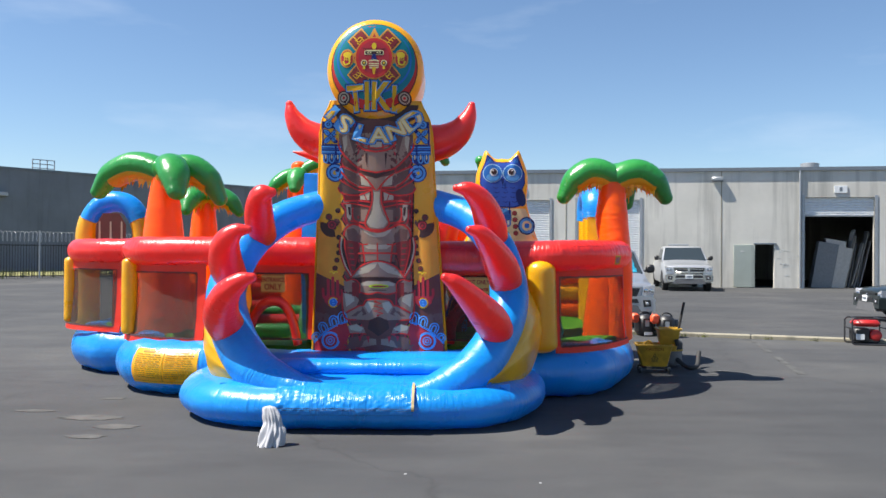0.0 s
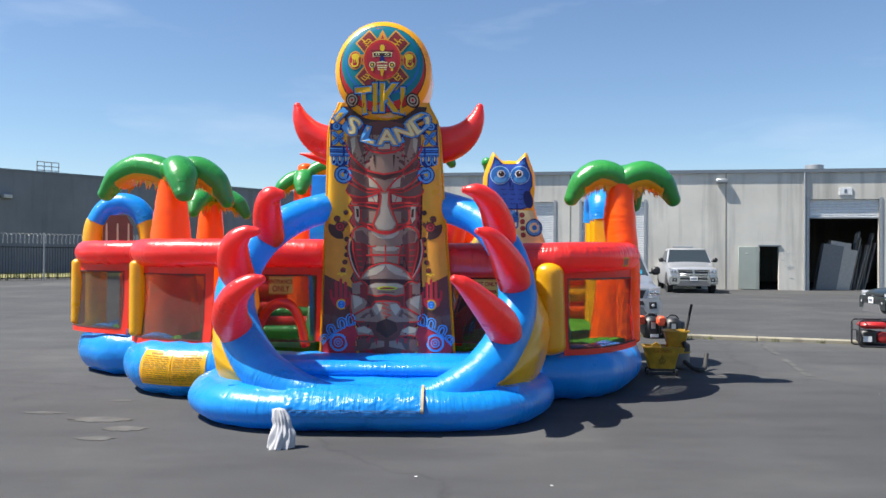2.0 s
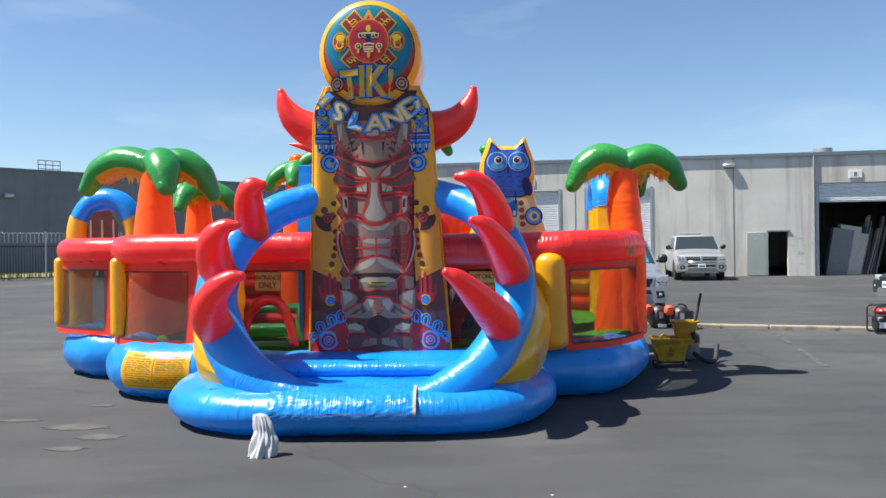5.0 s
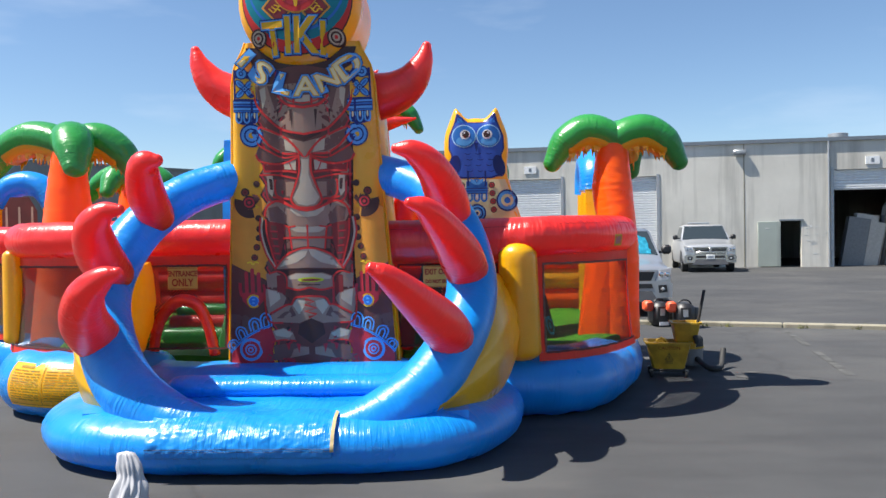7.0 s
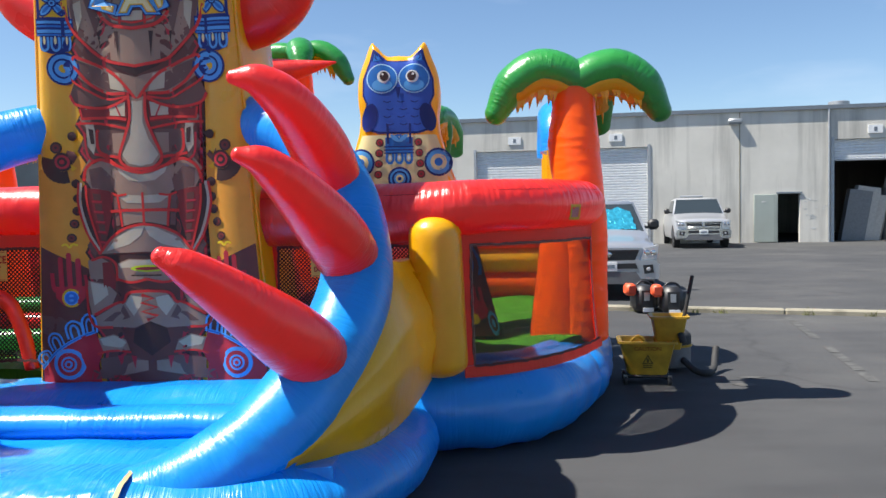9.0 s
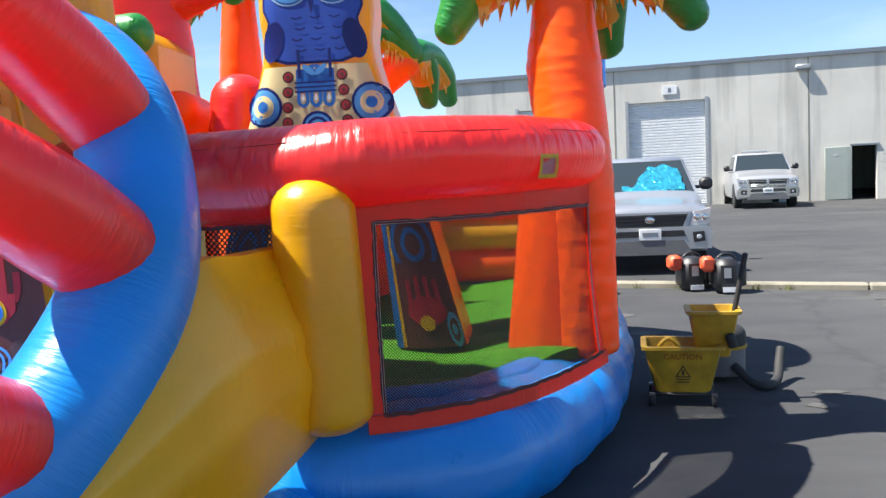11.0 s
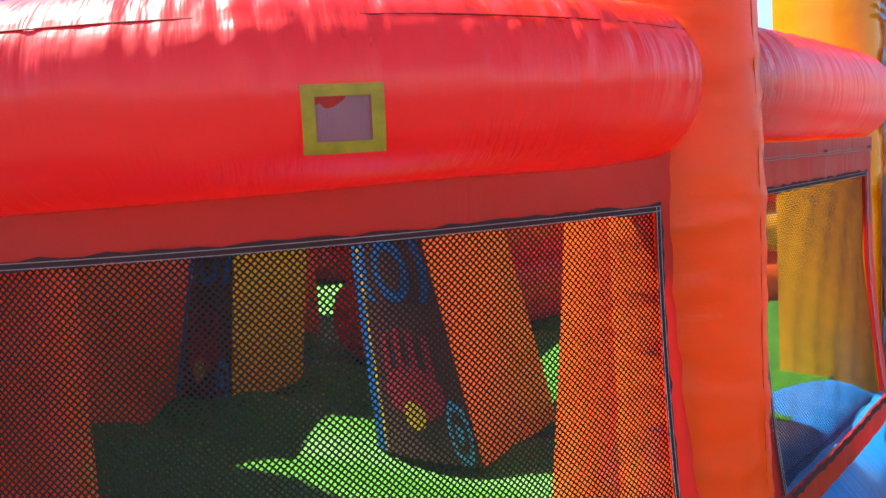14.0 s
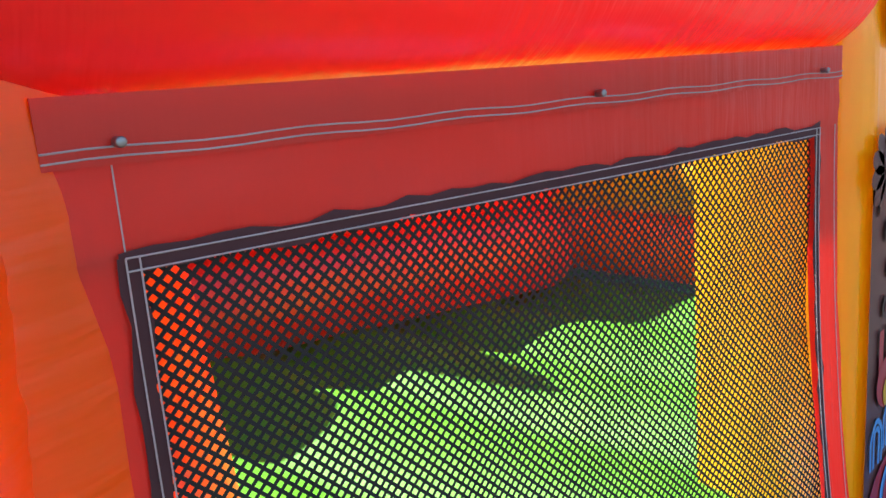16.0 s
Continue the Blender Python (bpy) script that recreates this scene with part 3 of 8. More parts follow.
        strip(0.07, length + 0.015, z1 + flap - 0.062, z1 + flap - 0.012, 0.0165, nu=40, g=snap_band, t=0.004)
        snap_band.make("snap_band", FLAP_RED, win, "red vinyl band with snap fasteners")
        for dz in (0.0, 0.007):
            st.tube([at(0.07 + (length - 0.06) * k / 40, z1 + flap - 0.057 + dz + 0.0012 * math.sin(k * 1.1), 0.0178) for k in range(41)], 0.0008, 4, 1, (0, 0))
        st.tube([at(w0 + 0.002, z1 + (flap - 0.062) * k / 4, 0.0132) for k in range(5)], 0.0007, 4, 1, (0, 0), flat=False)
        for s_ in (0.022, length - 0.012):
            st.tube([at(s_, z0 + (z1 - z0) * k / 12, 0.0132) for k in range(13)], 0.0008, 4, 1, (0, 0), flat=False)
        st.make("stitching", THREAD, win)
    return win


STEEL = plain("brushed steel", (0.34, 0.32, 0.30), 0.42, 1.0, 0.1, 30)
WIN_R = [(1.27, 8.18), (1.55, 8.30), (1.84, 8.55), (2.09, 8.91), (2.285, 9.31)]
net_window(WIN_R, 0.58, 1.345, sill_out=0.04)
WIN_R2 = [(2.335, 9.55), (2.37, 9.80), (2.425, 10.25), (2.478, 10.755)]
net_window(WIN_R2, 0.58, 1.345, snaps=3, sill_out=0.05, flap=0.13, left_w=0.115)
net_window([(-3.70, 8.98), (-3.50, 8.72), (-3.1, 8.50), (-2.62, 8.36)], 0.62, 1.36, 0.02, 0.0050, frame_w=0.11, flap=0.15, thread=False)
net_window([(-5.12, 10.50), (-4.95, 10.22), (-4.55, 9.92), (-4.1, 9.74)], 0.62, 1.36, 0.02, 0.0050, frame_w=0.11, flap=0.15, thread=False)
net_window([(-2.3, 8.40), (-1.85, 8.40), (-1.40, 8.40)], 0.62, 1.36, 0.02, 0.0048, thread=False, sill=False)
net_window([(-0.0, 8.42), (0.5, 8.40), (1.02, 8.30)], 0.62, 1.34, 0.018, 0.004, thread=False, sill=False)


# yellow posts
def post(x, y, z0, z1, r0, r1, lean=(0, 0), mat=YELLOW, name="post", ratio=1.0):
    rows = [(x + lean[0] * k / 5, y + lean[1] * k / 5, z0 + (z1 - z0) * k / 5) for k in range(6)]
    return Geo().tube(smooth_line(rows, 4), np.linspace(r0, r1, 21), 22, ratio, (0.5, 0.7), flat=False).make(name, mat, PLAY)


post(1.14, 8.14, 0.60, 1.42, 0.175, 0.165, (-0.02, -0.01))
post(-3.66, 8.80, 0.66, 1.46, 0.09, 0.09, (0, 0))
post(-5.08, 10.36, 0.66, 1.46, 0.09, 0.09, (0, 0))
post(-2.34, 8.36, 0.5, 1.40, 0.10, 0.10)


# palms: trunk, leaves with orange underside and toothed yellow fringe
def leaf(root, tip, rise, parent, width=0.17, teeth=9):
    a, b = np.array(root, float), np.array(tip, float)
    mid = a * 0.5 + b * 0.5 + np.array((0, 0, rise))
    rows = [a, a * 0.78 + b * 0.22 + np.array((0, 0, rise * 0.62)), mid, a * 0.2 + b * 0.8 + np.array((0, 0, rise * 0.75)), b]
    p = smooth_line(rows, 6)
    t = np.linspace(0, 1, len(p))
    r = width * (0.80 + 0.20 * np.sin(math.pi * np.clip(t * 0.9 + 0.1, 0, 1))) * (1 - 0.28 * np.clip((t - 0.75) / 0.25, 0, 1))
    ob = Geo().tube(p, r, 20, 0.82, (0.5, 0.8)).make("leaf", GREEN, parent)
    d = b - a
    d[2] = 0
    d /= np.linalg.norm(d)
    side = np.array((-d[1], d[0], 0))
    g = Geo()
    q = p - np.array((0, 0, 1)) * (width * 0.46)
    g.tube(q[1:-7], r[1:-7] * 0.80, 14, 0.72, (0.4, 0.4))
    g.make("leaf_underside", YELLOW, ob, "yellow vinyl underside")
    rnd = random.Random(int(abs(root[0] * 97 + tip[0] * 31)))
    for s in (1, -1):
        fr = Geo()
        for k in range(teeth):
            f = 0.16 + 0.60 * k / teeth
            i = min(len(p) - 2, int(f * (len(p) - 1)))
            c = p[i] + side * s * r[i] * 0.50 - np.array((0, 0, r[i] * 0.70))
            ln = rnd.uniform(0.09, 0.16)
            e = d * (np.linalg.norm(b - a) * 0.4 / teeth)
            down = np.array((0, 0, -ln)) - side * s * 0.01 + d * 0.02
            n = side * s * 0.006
            fr.add([c - e, c + e, c + down, c - e + n, c + e + n, c + down + n], [(0, 1, 2), (5, 4, 3), (0, 3, 4, 1), (1, 4, 5, 2), (2, 5, 3, 0)])
        fr.make("fringe", YELLOW, ob, "toothed yellow vinyl fringe", False)
    return ob


def palm(trunk_rows, radii, crown, leaves, width=0.17):
    p = smooth_line(trunk_rows, 30)
    r = np.interp(np.linspace(0, 1, len(p)), np.linspace(0, 1, len(radii)), radii)

    def sag(d, a):
        x, y = math.cos(a) * 1.6, math.sin(a) * 1.6
        return 0.0048 * noise.noise((x * 0.8, y * 0.8, d * 15)) + 0.0035 * noise.noise((x * 1.6, y * 1.6, d * 37))
    ob = Geo().tube(p, r, 36, 1, (0.3, 0.6), flat=False, wrinkle=sag).make("palm_trunk", ORANGE, PLAY, "tapered orange inflated palm trunk")
    ln = p + np.stack([r * 0.986, -r * 0.14, r * 0], 1)
    Geo().tube(ln[4:-8], 0.0015, 6, 1, (0, 0), flat=False).make("seam", plain("dark orange seam", (0.80, 0.12, 0.01), 0.7), ob)
    for tip, rise in leaves:
        leaf(crown, tip, rise, ob, width)
    return ob


palm([(2.25, 9.45, 0.56), (2.25, 9.45, 1.0), (2.25, 9.45, 1.40), (2.215, 9.50, 1.75), (2.19, 9.55, 2.1), (2.20, 9.55, 2.62)], [0.182, 0.177, 0.178, 0.195, 0.203, 0.14], (2.22, 9.55, 2.56),
     [((1.58, 9.56, 2.33), 0.22), ((2.88, 9.58, 2.33), 0.21), ((2.48, 10.12, 2.28), 0.2)], 0.195)
Geo().tube(smooth_line([(2.10, 9.60, 0.52), (2.13, 9.58, 1.0), (2.15, 9.56, 1.45), (2.16, 9.56, 1.66)], 12), np.linspace(0.275, 0.19, 37), 30, 1, (0.2, 0.5), flat=False).make("trunk_foot", ORANGE, PLAY, "flared orange foot of the palm trunk")
palm([(-3.63, 9.85, 0.5), (-3.63, 9.85, 1.4), (-3.63, 9.85, 2.0), (-3.62, 9.85, 2.66)], [0.40, 0.31, 0.235, 0.15], (-3.60, 9.85, 2.62),
     [((-4.62, 10.15, 2.40), 0.24), ((-3.28, 9.30, 2.34), 0.20), ((-2.92, 9.95, 2.30), 0.24), ((-3.9, 10.6, 2.3), 0.2)], 0.21)
palm([(-3.6, 11.5, 0.5), (-3.6, 11.5, 1.8), (-3.6, 11.5, 2.5)], [0.34, 0.21, 0.13], (-3.6, 11.5, 2.42),
     [((-3.05, 11.45, 2.20), 0.14), ((-4.2, 11.6, 2.18), 0.14), ((-3.7, 10.95, 2.2), 0.14)], 0.16)
palm([(-2.3, 12.3, 0.5), (-2.3, 12.3, 2.4), (-2.3, 12.3, 3.0)], [0.3, 0.2, 0.13], (-2.3, 12.3, 2.85),
     [((-2.75, 12.2, 2.55), 0.1), ((-1.75, 12.3, 3.0), 0.1), ((-2.3, 11.9, 2.6), 0.1)], 0.15)
# palms behind the tower and behind the owl
palm([(-0.55, 12.2, 0.5), (-0.52, 12.2, 2.4), (-0.5, 12.2, 3.3)], [0.3, 0.2, 0.13], (-0.5, 12.2, 3.32),
     [((0.06, 12.1, 3.06), 0.18), ((-0.38, 11.7, 3.10), 0.16), ((-1.1, 12.3, 3.0), 0.2)], 0.15)
palm([(0.2, 12.3, 1.9), (0.6, 12.45, 2.35), (0.95, 12.5, 2.62)], [0.19, 0.17, 0.14], (0.98, 12.5, 2.66),
     [((0.62, 12.2, 3.1), 0.05), ((1.08, 12.95, 2.28), 0.2), ((0.66, 12.3, 2.78), 0.1), ((1.24, 13.4, 2.33), 0.18)], 0.165)

# ---- splash pool ----
POOL_LINE = [(0.78, 8.35), (0.84, 7.75), (0.72, 7.18), (0.38, 6.76), (-0.2, 6.65), (-0.8, 6.645), (-1.4, 6.66), (-1.90, 6.82), (-2.22, 7.2), (-2.32, 7.75), (-2.25, 8.4)]
pool_pts = lay(POOL_LINE, 0.20, 8)
POOL = Geo().tube(pool_pts, np.array([0.29 * (1 + 0.015 * math.sin(i * 1.1)) for i in range(len(pool_pts))]), 26, 0.70, (0.5, 0.5)).make("splash_pool", BLUE, PLAY, "low blue inflated landing pool rim")


def bed(u, v):
    x, y = -2.0 + 2.68 * u, 6.72 + 1.5 * v
    z = 0.392 + 0.03 * v + 0.010 * math.sin(x * 5) * math.sin(y * 7) + 0.012 * noise.noise((x * 6, y * 9, 0.4))
    if y > 7.3:
        z += 0.05 * min(1, (y - 7.3) / 0.1)
    if y > 7.7:
        z += 0.06 * min(1, (y - 7.7) / 0.15)
    return (x, y, z)


Geo().slab(bed, 40, 30, (0, 0, -0.12), 0, (2.6, 1.5)).make("pool_bed", BLUE, PLAY)
Geo().tube([(-1.52 + 1.9 * k / 12, 7.34, 0.455) for k in range(13)], 0.14, 20, 0.62, (0.8, 0.8)).make("bolster", BLUE, PLAY)


def flap(u, v):
    x = -1.42 + 1.22 * u
    # from behind the rim, over it and down its face
    t = v
    ang = radians(70 + 118 * t)
    y = 6.64 + 0.298 * math.cos(ang)
    z = 0.20 + 0.209 * math.sin(ang)
    if t < 0.12:
        y, z = 6.95 - 0.9 * t, 0.36 + 0.25 * t
    w = 0.012 * noise.noise((x * 9, t * 5, 0.3)) + 0.009 * noise.noise((x * 24 + t * 9, t * 13, 1.7))
    return (x, y - abs(w) * 0.8, z + abs(w) * 0.7)


FL = Geo().slab(flap, 90, 40, (0, 0.006, -0.006), 0, (1.2, 0.7)).make("entrance_flap", FLAP_BLUE, POOL, "creased blue vinyl cover over the pool rim")
sw = Geo()
for x in (-0.205,):
    sw.slab(lambda u, v: tuple(np.array(flap(1.0, 0.12 + 0.8 * v)) + np.array((0.024 * u - 0.013, -0.008, 0.006))), 1, 24, (0, 0.003, -0.003))
sw.make("seam_strip", plain("tan webbing", (0.42, 0.32, 0.16), 0.7), FL)
hm = Geo()
hm.slab(lambda u, v: tuple(np.array(flap(u, 0.86 + 0.015 * v)) + np.array((0, -0.006, 0))), 60, 1, (0, 0.002, 0))
hm.slab(lambda u, v: tuple(np.array(flap(u, 0.90 + 0.008 * v)) + np.array((0, -0.006, 0))), 60, 1, (0, 0.002, 0))
hm.make("hem", plain("dull blue webbing", (0.05, 0.11, 0.24), 0.8), FL)

# ---- the ring of claws ----
RING_R = [(-0.30, 6.66, 0.24, 0.15), (0.05, 6.70, 0.33, 0.19), (0.38, 6.85, 0.53, 0.21), (0.62, 7.12, 0.85, 0.205), (0.72, 7.42, 1.22, 0.195), (0.62, 7.70, 1.65, 0.185), (0.38, 7.95, 1.96, 0.175), (0.02, 8.18, 2.12, 0.165), (-0.25, 8.45, 2.2, 0.16)]
RING_L = [(-0.95, 6.66, 0.24, 0.15), (-1.36, 6.70, 0.33, 0.19), (-1.74, 6.87, 0.53, 0.21), (-2.00, 7.12, 0.85, 0.205), (-2.13, 7.42, 1.22, 0.195), (-2.00, 7.70, 1.65, 0.185), (-1.69, 7.95, 1.96, 0.175), (-1.30, 8.18, 2.12, 0.165), (-1.0, 8.45, 2.2, 0.16)]


def arm(rows):
    p = smooth_line(rows, 8)
    return Geo().tube(p[:, :3], p[:, 3], 24, 1, (0.7, 0.3), flat=False).make("claw_arm", BLUE, PLAY, "curved blue inflated arm")


def horn(rows, parent, mat=RED):
    p = smooth_line(rows, 8)
    return Geo().tube(p[:, :3], p[:, 3], 22, 1, (0.6, 0.8), mat=0, flat=False).make("horn", mat, parent, "curved red inflated horn")


AR, AL = arm(RING_R), arm(RING_L)
horn([(0.60, 7.10, 0.80, 0.16), (0.50, 6.76, 0.98, 0.165), (0.33, 6.54, 1.17, 0.125), (0.17, 6.36, 1.33, 0.08), (0.07, 6.31, 1.39, 0.04)], AR)
horn([(0.70, 7.42, 1.28, 0.165), (0.63, 7.15, 1.46, 0.165), (0.52, 6.92, 1.64, 0.125), (0.40, 6.75, 1.78, 0.08), (0.29, 6.69, 1.82, 0.035)], AR)
horn([(0.58, 7.72, 1.70, 0.155), (0.53, 7.46, 1.90, 0.16), (0.43, 7.20, 2.10, 0.125), (0.30, 7.09, 2.21, 0.085), (0.17, 7.07, 2.23, 0.035)], AR)
horn([(-2.00, 7.12, 0.80, 0.175), (-2.02, 6.83, 1.00, 0.17), (-1.93, 6.64, 1.20, 0.13), (-1.78, 6.57, 1.33, 0.085), (-1.66, 6.56, 1.37, 0.04)], AL)
horn([(-2.08, 7.42, 1.32, 0.165), (-2.08, 7.18, 1.50, 0.165), (-2.02, 6.97, 1.68, 0.13), (-1.91, 6.91, 1.79, 0.08), (-1.78, 6.89, 1.81, 0.035)], AL)
horn([(-1.84, 7.74, 1.78, 0.14), (-1.83, 7.52, 1.92, 0.15), (-1.79, 7.33, 2.08, 0.13), (-1.74, 7.24, 2.17, 0.10), (-1.63, 7.22, 2.19, 0.045)], AL)


# yellow side wings between the arms and the outer walls
def wing(low, high, bulge, out):
    lo, hi = np.array(smooth_line(low, 8)), np.array(smooth_line(high, 8))
    n = len(lo) - 1

    def skin(sgn):
        def f(u, v):
            i = min(n, int(round(u * n)))
            p = lo[i] * (1 - v) + hi[i] * v
            k = math.sin(math.pi * v) * bulge * sgn + 0.05 * sgn
            rib = 1 + 0.12 * abs(math.sin(v * math.pi * 4))
            o = out(u)
            return (p[0] + o[0] * k * rib, p[1] + o[1] * k * rib, p[2])
        return f
    a, b = skin(1), skin(-1)
    Geo().slab(a, n, 14, lambda u, v: tuple(np.array(b(u, v)) - np.array(a(u, v))), 0, (1.5, 1)).make("side_wing", YELLOW, PLAY, "bulging yellow inflated side wall")


wing([(0.36, 6.78, 0.30), (0.72, 7.08, 0.34), (0.90, 7.50, 0.40), (0.98, 7.85, 0.45), (1.04, 8.20, 0.5)], [(0.42, 6.86, 0.60), (0.74, 7.24, 1.05), (0.84, 7.55, 1.26), (0.88, 7.88, 1.26), (0.94, 8.25, 1.26)], 0.10, lambda u: (math.cos(-0.9 + 0.8 * u), math.sin(-0.9 + 0.8 * u)))
wing([(-1.62, 6.80, 0.30), (-2.08, 7.10, 0.34), (-2.26, 7.50, 0.40), (-2.30, 7.85, 0.45), (-2.30, 8.3, 0.5)], [(-1.80, 6.88, 0.56), (-2.12, 7.18, 0.98), (-2.2, 7.50, 1.24), (-2.12, 7.85, 1.35), (-2.2, 8.35, 1.40)], 0.08, lambda u: (-math.cos(-0.9 + 0.8 * u), math.sin(-0.9 + 0.8 * u)))


# ---- the tower ----
def tower_half(z):
    return float(np.interp(z, [0.5, 0.6, 1.4, 2.3, 2.9, 3.05, 3.2, 3.3], [0.735, 0.73, 0.685, 0.635, 0.61, 0.58, 0.50, 0.47]))


def tower_mid(z):
    return -0.64 - 0.02 * (z - 0.55)


def tower_front(u, z):
    """Depth of the front skin: three proud upright panels between seams."""
    y = 8.07 - 0.05 * (z - 0.55) / 2.5
    for c, w, h in ((0, 0.20, 0.032), (0.315, 0.115, 0.016), (-0.315, 0.115, 0.016), (0.55, 0.12, 0.026), (-0.55, 0.12, 0.026)):
        k = (u - c) / w
        if abs(k) < 1:
            y -= h * (1 - k * k) ** 0.85
    return y


def tower_skin(u, v):
    z = 0.50 + 2.75 * v
    h = tower_half(z)
    x = (2 * u - 1) * h
    e = max(0, abs(2 * u - 1) - 0.9) / 0.1
    return (tower_mid(z) + x, tower_front(x, z) + 0.04 * e * e, z)


TOWER = Geo().slab(tower_skin, 80, 40, lambda u, v: (0, 0.92 + 0.05 * math.sin(math.pi * u), 0), 0, (1.4, 2.7)).make("climbing_tower", YELLOW, PLAY, "tall yellow inflated tower printed with a tiki mask", True, 60)
pip = Geo()
for s in (0, 1):
    pip.tube([tuple(np.array(tower_skin(s, k / 40)) + np.array((0, -0.004, 0))) for k in range(41)], 0.012, 8, 1, (0.5, 0.5), flat=False)
pip.make("piping", YELLOW, TOWER)
HEAD_Z, HEAD_A, HEAD_B = 3.585, 0.525, 0.55


def head_put(u, v, w):
    return (tower_mid(3.5) + u, 8.03 - w, v)


head_line = [(HEAD_A * math.cos(2 * math.pi * k / 64), HEAD_Z + HEAD_B * math.sin(2 * math.pi * k / 64)) for k in range(64)]
hg = Geo()
hg.puff(head_line, head_put, 0.17, 9, 0, 4.0)
hg.puff(head_line, lambda u, v, w: (tower_mid(3.5) + u, 8.68 + w, v), 0.18, 9, 0, 3.0)
rim = [head_put(u, v, 0) for u, v in head_line]
hg.add([*rim, *[(x, 8.68, z) for x, y, z in rim]], [(k, (k + 1) % 64, (k + 1) % 64 + 64, k + 64) for k in range(64)])
HEAD = hg.make("tower_head", YELLOW, TOWER, "round yellow inflated sun disc", True, 75)


def on_tower(u, v, lift):
    return (tower_mid(v) + u, tower_front(u, v) - 0.004 - lift, v)


def on_head(u, v, lift):
    s = min(1.0, math.hypot(u / HEAD_A, (v - HEAD_Z) / HEAD_B))
    return head_put(u, v, 0.17 * math.sqrt(max(0, 1 - s ** 4)) + 0.006 + lift)


def tiki_art():
    a = Art(on_tower)
    # side fields and the zigzag body
    edge = lambda z: tower_half(z) - 0.015
    a.poly([(0.34, 0.53), (edge(0.53), 0.53), (edge(1.1), 1.1), (edge(1.38), 1.38), (0.50, 1.30), (0.34, 1.22)], I_BROWN, 0.5, True)
    a.poly([(0.34, 1.22), (0.50, 1.30), (edge(1.38), 1.38), (edge(1.85), 1.85), (0.34, 1.95)], I_ORANGE, 0.4, True)
    a.poly([(edge(0.85), 0.84), (edge(0.95), 0.95), (0.56, 0.94), (0.46, 0.86), (0.42, 0.74)], I_SHADE, 0.9, True)
    # dark print up to the disc, the disc's shadow painted in as a crescent
    a.poly([(0.0, 2.98), (0.30, 2.98), (0.42, 3.05), (0.47, 3.20), (0.0, 3.22)], I_DARK, 1.4, True)
    body = [(0.0, 0.53), (0.30, 0.53), (0.33, 0.62), (0.30, 0.78), (0.355, 0.86)]
    for k in range(24):
        z = 0.95 + k * 0.078
        body.append(((0.352, 0.40)[k % 2] + 0.012 * math.sin(z * 3.1), z))
    body += [(0.385, 2.86), (0.40, 3.0), (0.0, 3.05)]
    a.poly(body, I_DARK, 1.2, True)
    a.poly([(u - 0.018 if u > 0.1 else u, v) for u, v in body], I_CRIMSON, 1.5, True)
    a.poly([(u - 0.034 if u > 0.1 else u, v) for u, v in body], I_BROWN, 1.8, True)
    for k in range(11):
        z = 1.05 + 0.156 * k
        a.poly([(0.325, z - 0.05), (0.372, z + 0.02), (0.322, z + 0.085), (0.285, z + 0.03)], (I_SHADE, I_WOOD)[k % 2], 2.0, True)
    # forehead, headband and flames
    a.poly([(0.0, 2.896), (0.409, 2.896), (0.386, 2.755), (0.316, 2.638), (0.191, 2.524), (0.0, 2.468)], I_WOOD, 2, True)
    a.poly([(0.406, 2.88), (0.366, 2.88), (0.331, 2.708), (0.292, 2.622), (0.37, 2.708)], I_SHADE, 2.4, True)
    a.poly([(0.366, 2.849), (0.316, 2.872), (0.312, 2.771), (0.344, 2.685)], I_WOOD2, 2.8, True)
    a.poly([(0.3, 2.88), (0.214, 2.88), (0.203, 2.771), (0.237, 2.662)], I_SHADE, 2.6, True)
    a.band([(0.433, 2.865), (0.394, 2.724), (0.316, 2.622), (0.188, 2.513), (0.0, 2.468)], 0.0182, I_RED, 4, True, True)
    a.poly([(0.0, 2.81), (0.198, 2.81), (0.191, 2.763), (0.12, 2.712), (0.0, 2.693)], I_SHADE, 3.0, True)
    a.band([(0.214, 2.802), (0.183, 2.758), (0.12, 2.715), (0.0, 2.693)], 0.0208, I_RED, 4.4, True, True)
    a.band([(0.159, 2.794), (0.113, 2.752), (0.0, 2.727)], 0.0117, I_RED, 4.4, True, True)
    a.poly([(0.066, 2.799), (0.0, 2.799), (0.0, 2.74), (0.062, 2.743)], I_WOOD2, 4.0, True)
    a.poly([(0.141, 2.779), (0.084, 2.79), (0.087, 2.727), (0.128, 2.737)], I_WOOD, 4.0, True)
    a.band([(0.077, 2.794), (0.077, 2.721)], 0.013, I_RED, 4.6, True, False)
    a.poly([(0.12, 2.68), (0.094, 2.68), (0.1, 2.518)], I_DARK, 3.2, True)
    a.poly([(0.23, 2.68), (0.212, 2.68), (0.216, 2.591)], I_DARK, 3.2, True)
    # brows
    a.poly([(0.0, 2.462), (0.178, 2.512), (0.141, 2.474), (0.0, 2.408)], I_DARK, 3.4, True)
    a.poly([(0.425, 2.458), (0.375, 2.533), (0.284, 2.502), (0.159, 2.446), (0.0, 2.404), (0.0, 2.274), (0.062, 2.315), (0.183, 2.305), (0.3, 2.362)], I_WOOD, 2.6, True)
    a.poly([(0.394, 2.474), (0.362, 2.513), (0.237, 2.466), (0.175, 2.427), (0.081, 2.326), (0.181, 2.324), (0.292, 2.383)], I_SHADE, 3.0, True)
    a.poly([(0.175, 2.433), (0.105, 2.427), (0.072, 2.318), (0.166, 2.337)], I_WOOD2, 3.4, True)
    a.band([(0.433, 2.455), (0.378, 2.537)], 0.0182, I_RED, 4, True, False)
